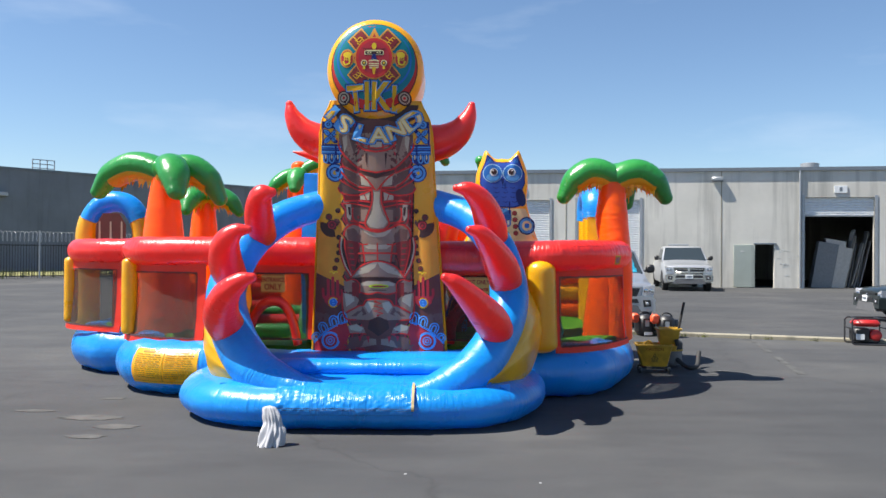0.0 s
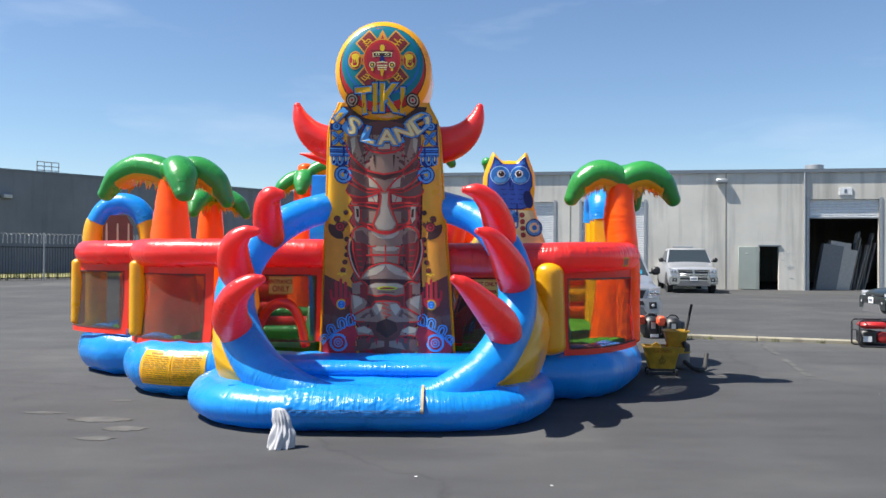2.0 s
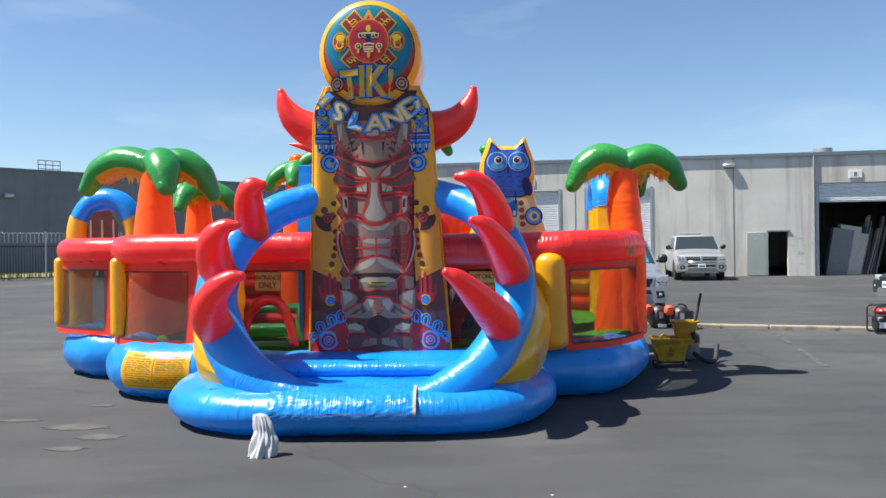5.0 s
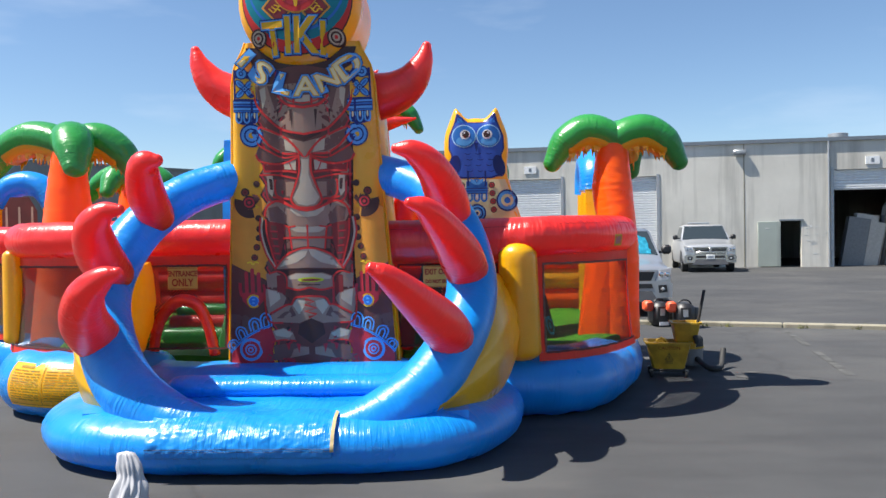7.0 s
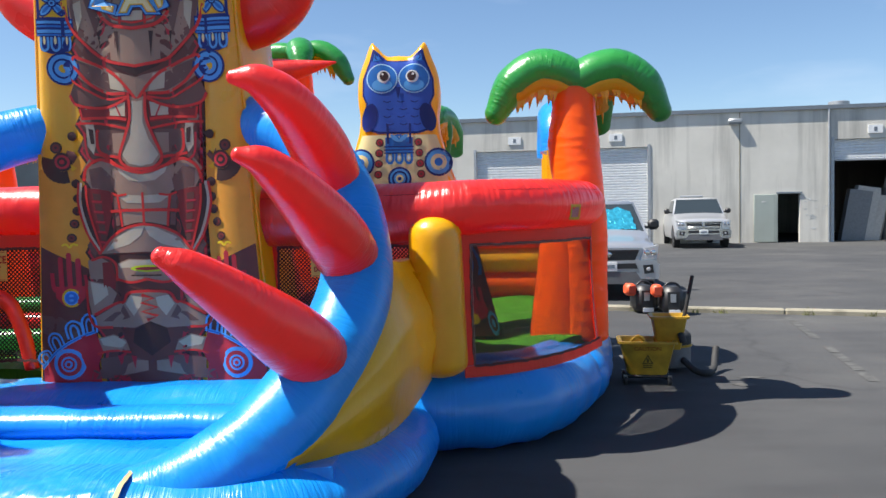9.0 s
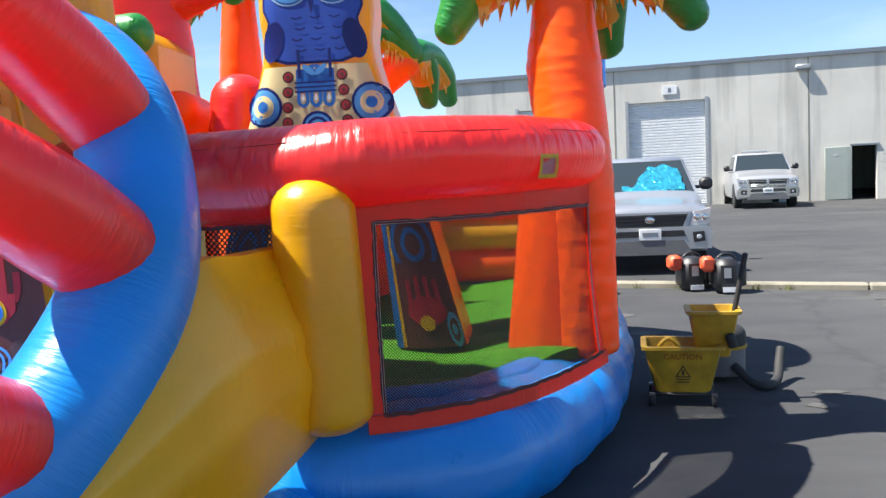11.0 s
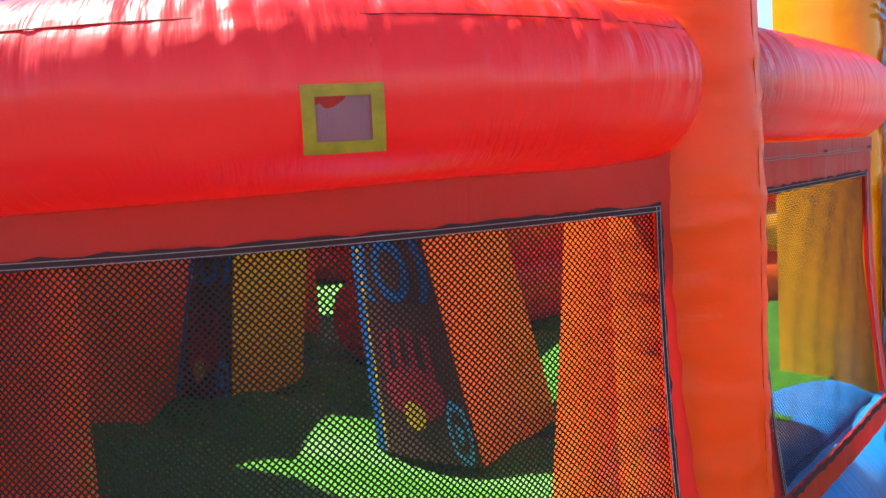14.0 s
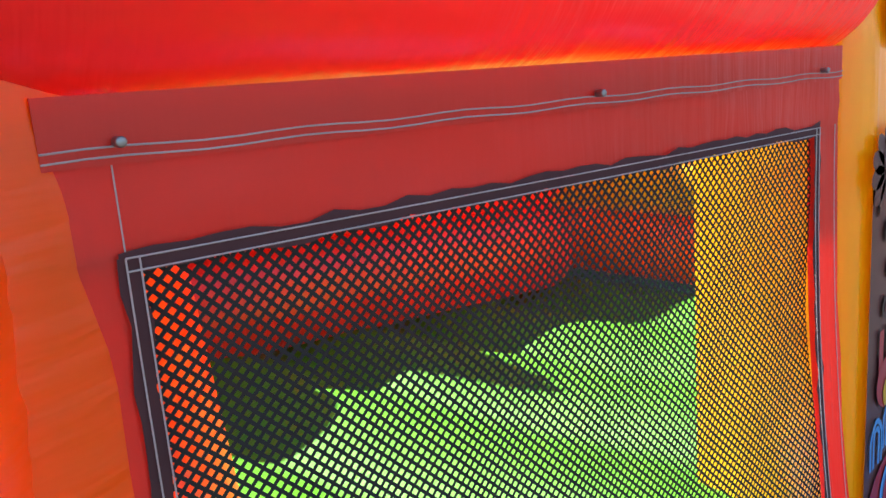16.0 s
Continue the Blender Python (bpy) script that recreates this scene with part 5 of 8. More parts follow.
    a.oval(0.05, cz + 0.055, 0.009, 0.010, I_DARK, 7.6, True, 10)
    a.poly([(-0.03, cz - 0.02), (0.03, cz - 0.02), (0.018, cz + 0.04), (-0.018, cz + 0.04)], I_NAVY, 7.2)
    a.band([(-0.055, cz - 0.035), (0, cz - 0.025), (0.055, cz - 0.035)], 0.014, I_CREAM, 7.4)
    for k in range(3):
        a.poly([(-0.055 + 0.004 * k, cz - 0.055 - 0.022 * k), (0.055 - 0.004 * k, cz - 0.055 - 0.022 * k), (0.055 - 0.004 * k, cz - 0.068 - 0.022 * k), (-0.055 + 0.004 * k, cz - 0.068 - 0.022 * k)], I_CREAM, 7)
    a.poly([(-0.022, cz - 0.10), (0.022, cz - 0.10), (0.012, cz - 0.165), (0, cz - 0.18), (-0.012, cz - 0.165)], I_AMBER, 7.2)
    a.rings(0.105, cz - 0.055, 0.034, (I_CREAM, I_DARK, I_YELLOW), 7, True)
    a.poly([(0.095, cz - 0.08), (0.115, cz - 0.08), (0.118, cz - 0.12), (0.092, cz - 0.12)], I_YELLOW, 7, True)
    a.oval(0, cz + 0.125, 0.026, 0.036, I_YELLOW, 6.6)
    a.band([(-0.12, cz + 0.10), (-0.07, cz + 0.095), (0, cz + 0.10), (0.07, cz + 0.095), (0.12, cz + 0.10)], 0.014, I_MAROON, 6.4)
    # the word
    a.rings(-0.325, 3.255, 0.075, (I_DARK, I_WOOD2, I_DARK, I_WOOD2, I_RED), 6)
    a.rings(0.325, 3.255, 0.075, (I_DARK, I_WOOD2, I_DARK, I_WOOD2, I_RED), 6)
    for k, (ch, u, s) in enumerate((("T", -0.195, 0.34), ("I", -0.075, 0.38), ("K", 0.065, 0.38), ("I", 0.215, 0.34))):
        for wgt, mat, ly in ((0.030, I_NAVY, 8), (0.021, I_LBLUE, 9), (0.010, I_AMBER, 10)):
            a.word(ch, u, 3.245 + 0.012 * (1 if k in (1, 2) else -1), s, mat, ly, (0.06, 0.0, -0.02, -0.05)[k], 0.82, 1.05, wgt)
    a.make("printed_sun_disc", HEAD, "printed sun calendar disc and lettering")


tiki_art()
head_art()

# tower horns and the spiked red crest behind
for s in (1, -1):
    horn([(XC + s * 0.50, 8.40, 2.83, 0.22), (XC + s * 0.72, 8.36, 2.87, 0.19), (XC + s * 0.88, 8.32, 2.97, 0.15), (XC + s * 0.98, 8.28, 3.12, 0.095), (XC + s * 1.02, 8.26, 3.26, 0.04)], TOWER)
crest = Geo().tube(smooth_line([(-0.95, 10.9, 1.6), (-0.98, 10.95, 2.4), (-1.0, 11.0, 3.1), (-1.0, 11.0, 3.35)], 5), [0.55, 0.55, 0.56, 0.55, 0.53, 0.52, 0.52, 0.5, 0.5, 0.48, 0.46, 0.44, 0.42, 0.38, 0.34, 0.3], 26, 0.8, (0.5, 0.9), flat=False).make("spiked_crest", RED, PLAY, "red inflated crest with spikes")
for tip, r in (((0.10, 10.95, 3.03), 0.2), ((-2.15, 10.95, 3.06), 0.2), ((-1.66, 10.95, 3.68), 0.18), ((-0.35, 10.95, 3.62), 0.18)):
    c = np.array((-1.0, 10.98, 2.85 if abs(tip[2] - 3.05) < 0.1 else 3.1))
    e = np.array(tip)
    p = [c + (e - c) * k / 8 for k in range(2, 9)]
    Geo().tube(p, [r * (1 - k / 6.3) for k in range(7)], 16, 1, (0.3, 0.3), flat=False).make("spike", RED, crest)
# yellow and blue blocks of the climb behind the tower
Geo().slab(lambda u, v: (-1.60 - 0.03 * math.sin(math.pi * v), 8.80 + 1.40 * u, 0.55 + (2.08 - 0.50 * u ** 1.6 - 0.10 * (1 - u) ** 4) * v), 20, 16, lambda u, v: (0.26 + 0.05 * math.sin(math.pi * min(1, max(0, v))), 0, 0), 0, (1.5, 2.1)).make("climb_side", BLUE, PLAY, "sloping blue inflated side of the climb")
Geo().slab(lambda u, v: (-0.76 + 0.04 * math.sin(math.pi * v), 8.62 + 1.56 * u, 0.55 + (2.42 - 0.48 * u ** 1.6) * v), 20, 16, lambda u, v: (0.20 + 0.07 * math.sin(math.pi * min(1, max(0, v))) + 0.03 * math.sin(math.pi * u), 0, 0), 0, (1.7, 2.3)).make("climb_side", BLUE, PLAY, "sloping blue inflated side of the climb")
Geo().box((-1.35, 10.16, 0.5), (-0.42, 11.0, 2.60), 0, 0.12).make("climb_block", YELLOW, PLAY, "yellow inflated climb block")
Geo().tube(smooth_line([(-0.38, 10.46, 2.06), (-0.37, 10.7, 2.04), (-0.36, 10.95, 2.0)], 5), 0.14, 18, 1, (0.8, 0.8)).make("climb_rail", ORANGE, PLAY)
Geo().box((-1.3, 10.4, 0.5), (-0.34, 11.0, 1.72), 0, 0.08).make("climb_step", ORANGE, PLAY, "orange inflated step block")
Geo().tube([(0.02, 10.4, 1.75), (0.06, 10.42, 1.95), (0.07, 10.42, 2.1)], 0.2, 18, 1, (0.8, 0.9), flat=False).make("climb_knob", RED, PLAY)
Geo().tube([(-0.8, 10.18, 2.52), (-0.50, 10.16, 2.54)], 0.13, 16, 1, (0.8, 0.8)).make("climb_knob", GREEN, PLAY)

# ---- the owl arch ----
OX, OY = 0.80, 9.80


def owl_line():
    half = [(0.0, 2.80), (0.10, 2.80), (0.18, 2.88), (0.22, 2.90), (0.27, 2.78), (0.325, 2.62), (0.335, 2.45), (0.32, 2.30), (0.33, 2.18)]
    h = smooth_line(half, 4)
    return h


def owl_outline():
    h = owl_line()
    low = smooth_line([(0.33, 2.18), (0.38, 2.0), (0.44, 1.82), (0.50, 1.66)], 3)
    r = [tuple(p) for p in h] + [tuple(p) for p in low[1:]]
    l = [(-u, v) for u, v in r[::-1]]
    return r + l[:-1]


def owl_put(sign, y0):
    def f(u, v, w):
        return (OX + u, y0 - sign * w, v + 0.03)
    return f


line = owl_outline()
og = Geo()
og.puff(line, owl_put(1, OY - 0.10), 0.11, 8, 0, 5.0)
og.puff(line, owl_put(-1, OY + 0.16), 0.11, 8, 0, 5.0)
n0 = len(line)
og.add([owl_put(1, OY - 0.10)(u, v, 0) for u, v in line] + [owl_put(1, OY + 0.16)(u, v, 0) for u, v in line], [(k, (k + 1) % n0, (k + 1) % n0 + n0, k + n0) for k in range(n0)])
OWL = og.make("owl_arch", YELLOW, PLAY, "yellow inflated owl-shaped arch", True, 75)


def on_owl(u, v, lift):
    c = np.array((0, 2.28))
    pts = np.array(line) - c
    q = np.array((u, v)) - c
    ang = math.atan2(q[1], q[0])
    angs = np.arctan2(pts[:, 1], pts[:, 0])
    order = np.argsort(angs)
    rad = np.interp(ang, angs[order], np.linalg.norm(pts, axis=1)[order], period=2 * math.pi)
    s = min(1.0, float(np.linalg.norm(q) / rad))
    return (OX + u, OY - 0.10 - 0.11 * math.sqrt(max(0, 1 - s ** 5)) - 0.005 - lift, v + 0.03)


def owl_art():
    a = Art(on_owl, 0.05)
    h = [(0.0, 2.745), (0.09, 2.75), (0.165, 2.82), (0.20, 2.845), (0.225, 2.75), (0.285, 2.60), (0.29, 2.47), (0.26, 2.40), (0.28, 2.30), (0.25, 2.19), (0.16, 2.16), (0.0, 2.16)]
    a.poly(h, I_NAVY, 1, True)
    a.poly([(u * 0.95, 2.5 + (v - 2.5) * 0.955) for u, v in h], I_OWL, 1.6, True)
    a.poly([(0.10, 2.75), (0.195, 2.835), (0.215, 2.745)], I_NAVY, 2.2, True)
    a.poly([(0.12, 2.745), (0.185, 2.80), (0.20, 2.74)], I_BLUE, 2.6, True)
    a.oval(0.128, 2.60, 0.126, 0.119, I_PALE, 2.6, True)
    a.oval(0.128, 2.60, 0.117, 0.110, I_BLUE, 3.0, True)
    a.oval(0.128, 2.548, 0.082, 0.048, I_LBLUE, 3.4, True)
    a.oval(0.115, 2.615, 0.052, 0.05, I_WHITE, 4, True)
    a.oval(0.110, 2.618, 0.036, 0.037, I_DARK, 4.8, True)
    a.oval(0.122, 2.634, 0.010, 0.010, I_WHITE, 5.4, True)
    a.poly([(-0.022, 2.53), (0.022, 2.53), (0.0, 2.43)], I_NAVY, 4)
    a.oval(0.235, 2.29, 0.062, 0.115, I_NAVY, 2.6, True, 20, 0.25)
    for k in range(4):
        for j in range(3):
            a.band([(-0.12 + 0.11 * j + 0.02 * (k % 2), 2.42 - 0.06 * k), (-0.09 + 0.11 * j + 0.02 * (k % 2), 2.41 - 0.06 * k), (-0.06 + 0.11 * j + 0.02 * (k % 2), 2.42 - 0.06 * k)], 0.008, I_NAVY, 3)
    # belly shield
    a.poly([(-0.30, 2.15), (0.30, 2.15), (0.36, 1.98), (0.42, 1.82), (0.45, 1.72), (-0.45, 1.72), (-0.42, 1.82), (-0.36, 1.98)], I_CREAM, 1)
    a.poly([(-0.11, 2.13), (0.11, 2.13), (0.11, 2.0), (-0.11, 2.0)], I_BLUE, 2)
    for k in range(3):
        a.poly([(-0.12, 2.06 - 0.025 * k), (0.12, 2.06 - 0.025 * k), (0.12, 2.05 - 0.025 * k), (-0.12, 2.05 - 0.025 * k)], I_NAVY, 3)
    a.band([(-0.09, 2.24), (-0.09, 2.08)], 0.018, I_NAVY, 3, True, False)
    a.oval(0.035, 2.125, 0.045, 0.018, I_LBLUE, 4, True, 12, 0.7)
    a.oval(0.035, 2.125, 0.045, 0.018, I_BLUE, 3.6, True, 12, -0.7)
    for k in (-1, 0, 1):
        u = 0.075 * k
        a.band([(u - 0.024, 2.0), (u - 0.024, 1.945), (u, 1.925), (u + 0.024, 1.945), (u + 0.024, 2.0)], 0.02, I_BLUE, 3)
        a.oval(u, 1.97, 0.009, 0.022, I_WHITE, 3.5, False, 10)
    for k in range(4):
        a.rings(0.155 + 0.006 * k, 2.09 - 0.085 * k, 0.033, (I_BROWN, I_CRIMSON, I_BROWN), 3, True)
    a.rings(0.315, 1.93, 0.115, (I_NAVY, I_LBLUE, I_LBLUE, I_CREAM, I_CREAM, I_BLUE, I_BLUE), 2, True)
    a.rings(0, 1.80, 0.095, (I_NAVY, I_LBLUE, I_NAVY, I_LBLUE, I_CREAM, I_NAVY), 3)
    a.make("printed_owl", OWL, "printed blue owl face and totem belly")


owl_art()


def leg(x0, x1, z1, xb0, xb1, zb, y0, y1, side_mat, group_name):
    """A sloped leg with a printed front; x0, x1 at the top, xb0, xb1 at the foot."""
    g = Geo()

    def skin(u, v):
        a, b = xb0 + (x0 - xb0) * v, xb1 + (x1 - xb1) * v
        return (a + (b - a) * u, y0 - 0.02 * math.sin(math.pi * u), zb + (z1 - zb) * v)
    g.slab(skin, 8, 12, (0, y1 - y0, 0), 0, (0.4, 1.2))
    ob = g.make("arch_leg", side_mat, OWL, "", True, 50)
    w = xb1 - xb0

    def put(u, v, lift):
        k = (v - zb) / (z1 - zb)
        a, b = xb0 + (x0 - xb0) * k, xb1 + (x1 - xb1) * k
        return (a + (b - a) * u, y0 - 0.02 * math.sin(math.pi * min(1, max(0, u))) - 0.004 - lift, v)
    art = Art(put, 0.09)
    art.poly([(0, zb), (1, zb), (1, z1), (0, z1)], I_BROWN, 0.5)
    art.poly([(0, zb), (0.10, zb), (0.10, z1), (0, z1)], I_BLUE, 1)
    art.poly([(0.10, zb), (0.15, zb), (0.15, z1), (0.10, z1)], I_AMBER, 1)
    for k, (mat, rr) in enumerate(((I_BLUE, 0.42), (I_BROWN, 0.34), (I_BLUE, 0.22), (I_BROWN, 0.14))):
        art.oval(0.55, 1.15, rr, rr * 0.45, mat, 1.6 + k * 0.5)
    art.poly([(0.15, zb), (1, zb), (1, 1.05), (0.15, 1.05)], I_BROWN, 4)
    for k, u in enumerate((0.32, 0.47, 0.62, 0.77)):
        art.band([(u, 0.80), (u, 0.98 - 0.02 * abs(k - 1.5))], 0.075, I_CRIMSON, 5, False, False)
    art.oval(0.55, 0.77, 0.30, 0.085, I_CRIMSON, 5)
    art.oval(0.52, 0.70, 0.11, 0.045, I_AMBER, 6)
    art.rings(0.9, 0.66, 0.10, (I_LBLUE, I_BROWN, I_LBLUE), 5)
    art.make("printed_leg", ob)
    return ob


leg(1.10, 1.30, 1.72, 1.20, 1.60, 0.56, 9.545, 10.03, YELLOW_O, "r")
leg(0.36, 0.52, 1.72, 0.00, 0.345, 0.56, 9.67, 10.07, YELLOW, "l")

# ---- inside: springy floor and back walls ----


def floor_fn(u, v):
    x, y = -4.7 + 7.1 * u, 8.5 + 4.3 * v
    x = max(min(x, 2.25 + 0.05 * (y - 9)), -3.35 if y < 10.0 else (-4.0 if y < 10.5 else -4.7))
    if y < 9.3:
        x = min(x, 1.25 + 1.15 * (y - 8.45))
    z = 0.50 + 0.085 * abs(math.sin(y * 6.3 + 0.25 * math.sin(x * 2.0))) * (0.8 + 0.2 * math.sin(x * 3.7)) + 0.02 * abs(math.sin(x * 4.1))
    return (x, y, z)


Geo().slab(floor_fn, 70, 130, (0, 0, -0.3), 0, (7, 4)).make("bounce_floor", LIME, PLAY, "springy lime green bounce floor")


def roll_wall(p0, p1, rows):
    for z, r, m in rows:
        Geo().tube([np.array((*p0, z)) * (1 - k / 10) + np.array((*p1, z)) * k / 10 for k in range(11)], r, 18, 1, (0.6, 0.6)).make("wall_roll", m, PLAY)


roll_wall((0.2, 12.45), (2.35, 12.35), ((0.72, 0.15, ORANGE), (1.0, 0.15, YELLOW), (1.28, 0.15, ORANGE)))
roll_wall((-4.6, 12.6), (0.0, 12.6), ((0.72, 0.17, RED), (1.02, 0.16, RED), (1.3, 0.15, ORANGE)))
roll_wall((0.35, 10.5), (0.82, 12.1), ((0.75, 0.2, RED), (1.12, 0.2, RED)))
post(1.15, 8.46, 0.6, 1.42, 0.12, 0.12, (0, 0), ORANGE, "inner_post")
Geo().slab(lambda u, v: (-0.50 + 0.30 * (1 - v) ** 2 + 0.05 * math.sin(math.pi * v), 8.72 + 1.62 * u, 0.5 + 0.98 * v), 20, 12, lambda u, v: (0.20 + 0.06 * math.sin(math.pi * u), 0, 0), 0, (1.6, 0.9)).make("tower_buttress", ORANGE, PLAY, "orange inflated block behind the tower")
Geo().slab(lambda u, v: (-0.27 + 0.04 * math.sin(math.pi * u), 8.70 + 0.95 * u * (0.45 + 0.55 * v), 0.92 + 0.55 * v), 14, 10, lambda u, v: (0.05 + 0.06 * math.sin(math.pi * u) * math.sin(math.pi * v), 0, 0), 0, (0.9, 0.6)).make("buttress_flank", YELLOW, PLAY, "yellow inflated flank")
post(-2.7, 9.1, 0.6, 1.5, 0.22, 0.2, (0, 0), ORANGE, "inner_post")
post(-4.3, 10.4, 0.6, 1.5, 0.22, 0.2, (0, 0), ORANGE, "inner_post")
# blue lining behind the sills
Geo().tube(lay([(1.25, 8.55), (1.6, 8.66), (1.85, 8.95), (2.0, 9.25)], 0.53, 6), 0.10, 16, 0.5, (0.6, 0.6)).make("inner_lining", BLUE, PLAY)
Geo().tube(lay([(2.2, 9.85), (2.28, 10.3), (2.33, 10.75)], 0.54, 6), 0.15, 16, 0.28, (0.6, 0.6)).make("inner_lining", BLUE, PLAY)
# green slide lane behind the entrance, with the red crawl arch
Geo().slab(lambda u, v: (-1.72 + 0.34 * u, 8.75 + 0.9 * v, 0.55 + 0.85 * (1 - (1 - v) ** 2) if u > 0.1 else 0.55), 6, 12, (0, 0, -0.2)).make("slide_lane", GREEN, PLAY)
Geo().tube([(-1.42, 8.62, 0.6), (-1.42, 8.64, 1.0), (-1.44, 8.66, 1.34)], 0.12, 16, 1, (0.4, 0.6), flat=False).make("slide_post", GREEN, PLAY)
for k in range(3):
    Geo().tube([(-2.25 + 0.1 * j, 9.0 + 0.2 * k, 0.66 + 0.1 * k) for j in range(8)], 0.08, 14, 1, (0.6, 0.6)).make("crawl_step", (GREEN, RED, GREEN)[k], PLAY)
ARCH = [(-2.14, 8.36, 0.56, 0.045), (-2.10, 8.36, 0.80, 0.045), (-2.00, 8.36, 0.98, 0.05), (-1.87, 8.36, 1.05, 0.05), (-1.73, 8.36, 1.00, 0.05), (-1.64, 8.36, 0.82, 0.045), (-1.58, 8.36, 0.56, 0.045)]
pa = smooth_line(ARCH, 6)
Geo().tube(pa[:, :3], pa[:, 3] * 1.1, 12, 0.7, (0.2, 0.2), flat=False).make("crawl_arch", RED, PLAY, "creased red crawl-in arch")
Geo().tube(smooth_line([(0.12, 8.5, 0.58), (0.16, 8.5, 0.85), (0.32, 8.5, 0.98), (0.48, 8.5, 0.85), (0.52, 8.5, 0.58)], 6), 0.07, 12, 1, (0.2, 0.2), flat=False).make("crawl_arch", RED, PLAY, "red exit arch")

SIGN = ink("sign yellow print", (0.62, 0.42, 0.10))
SIGN_RED = ink("sign red print", (0.35, 0.03, 0.02))


def sign_panel(name, x, y, z, w, h, words, yaw=0.0, label=""):
    g = Geo()
    ct, st = math.cos(yaw), math.sin(yaw)
    at = lambda u, v, out=0.0: (x + u * ct + out * st, y + u * st - out * ct, z + v)
    g.slab(lambda u, v: at((u - 0.5) * w, (v - 0.5) * h), 4, 4, (0, 0.004, 0))
    ob = g.make(name, SIGN, PLAY, label)
    a = Art(lambda u, v, lift: at(u, v, 0.003 + lift))
    for text, v, size in words:
        a.word(text, 0, v, size, SIGN_RED, 1, 0, 0.85, 1.1, 0.002)
    b = 0.004
    for p0, p1 in (((-w / 2 + 0.008, -h / 2 + 0.008), (w / 2 - 0.008, -h / 2 + 0.008)), ((-w / 2 + 0.008, h / 2 - 0.008), (w / 2 - 0.008, h / 2 - 0.008))):
        a.band([p0, p1], b, SIGN_RED, 1, False, False)
    a.make("lettering", ob)


sign_panel("entrance_sign", -1.87, 8.375, 1.245, 0.27, 0.20, (("ENTRANCE", 0.04, 0.062), ("ONLY", -0.04, 0.085)), 0, "tan sign with red lettering")
sign_panel("exit_sign", 0.44, 8.36, 1.235, 0.29, 0.19, (("EXIT ONLY", 0.04, 0.062), ("DO NOT ENTER", -0.045, 0.04)), 0, "tan sign with red lettering")

# yellow rules panels on the base: plain bars for the small print
RULE_INK = ink("rules ink", (0.32, 0.20, 0.02))


def rules_panel(s0, s1, z0, z1):
    """A printed sheet lying on the face of the left base cushion, between two shares of its line."""
    total = on_line(BAY_L, 1)[2]
    w = (s1 - s0) * total

    def at(u, v, out):
        q, n, _ = on_line(BAY_L, s1 - u / total)
        k = (v - 0.30) / 0.30
        b = 0.318 * math.sqrt(max(0.0, 1 - k * k)) + 0.004 + out
        return (q[0] - n[0] * b, q[1] - n[1] * b, v)
    g = Geo().slab(lambda u, v: at(u * w, z0 + (z1 - z0) * v, 0.0), 14, 10, lambda u, v: tuple(np.array(at(u * w, z0 + (z1 - z0) * v, -0.01)) - np.array(at(u * w, z0 + (z1 - z0) * v, 0.0))))
    ob = g.make("rules_panel", YELLOW, PLAY, "yellow rules panel with small brown print")
    a = Art(lambda u, v, lift: at(u, v, 0.004 + lift))
    rnd = random.Random(5)
    a.poly([(0.02, z0 + 0.02), (w - 0.02, z0 + 0.02), (w - 0.02, z0 + 0.026), (0.02, z0 + 0.026)], RULE_INK, 1)
    a.band([(w * 0.52, z0 + 0.02), (w * 0.52, z1 - 0.02)], 0.006, RULE_INK, 1, False, False)
    rows = 12
    for k in range(rows):
        v = z1 - 0.06 - (z1 - z0 - 0.10) * k / rows
        for c0, c1 in ((0.04, w * 0.49), (w * 0.55, w - 0.04)):
            u = c0
            while u < c1 - 0.02:
                ln = rnd.uniform(0.03, 0.10)
                a.poly([(u, v), (min(c1, u + ln), v), (min(c1, u + ln), v + 0.008), (u, v + 0.008)], RULE_INK, 1)
                u += ln + 0.012
    for c in (w * 0.26, w * 0.76):
        a.poly([(c - 0.07, z1 - 0.035), (c + 0.07, z1 - 0.035), (c + 0.07, z1 - 0.018), (c - 0.07, z1 - 0.018)], RULE_INK, 1.2)
    a.make("small_print", ob)


rules_panel(0.19, 0.435, 0.15, 0.52)

POCKET_Y = plain("yellow binding tape", (0.62, 0.36, 0.02), 0.45, 0, 0.2, 30)
# badge pocket on the rail
bx, by = 2.045, 8.518
bd = np.array((0.66, 0.75))
bn = np.array((0.75, -0.66))


def pocket(u, v, out):
    k = 0.4 * (0.165 - math.sqrt(max(0, 0.165 ** 2 - (v - 1.60) ** 2)))
    return (bx + bd[0] * u + bn[0] * (out - k), by + bd[1] * u + bn[1] * (out - k), v)


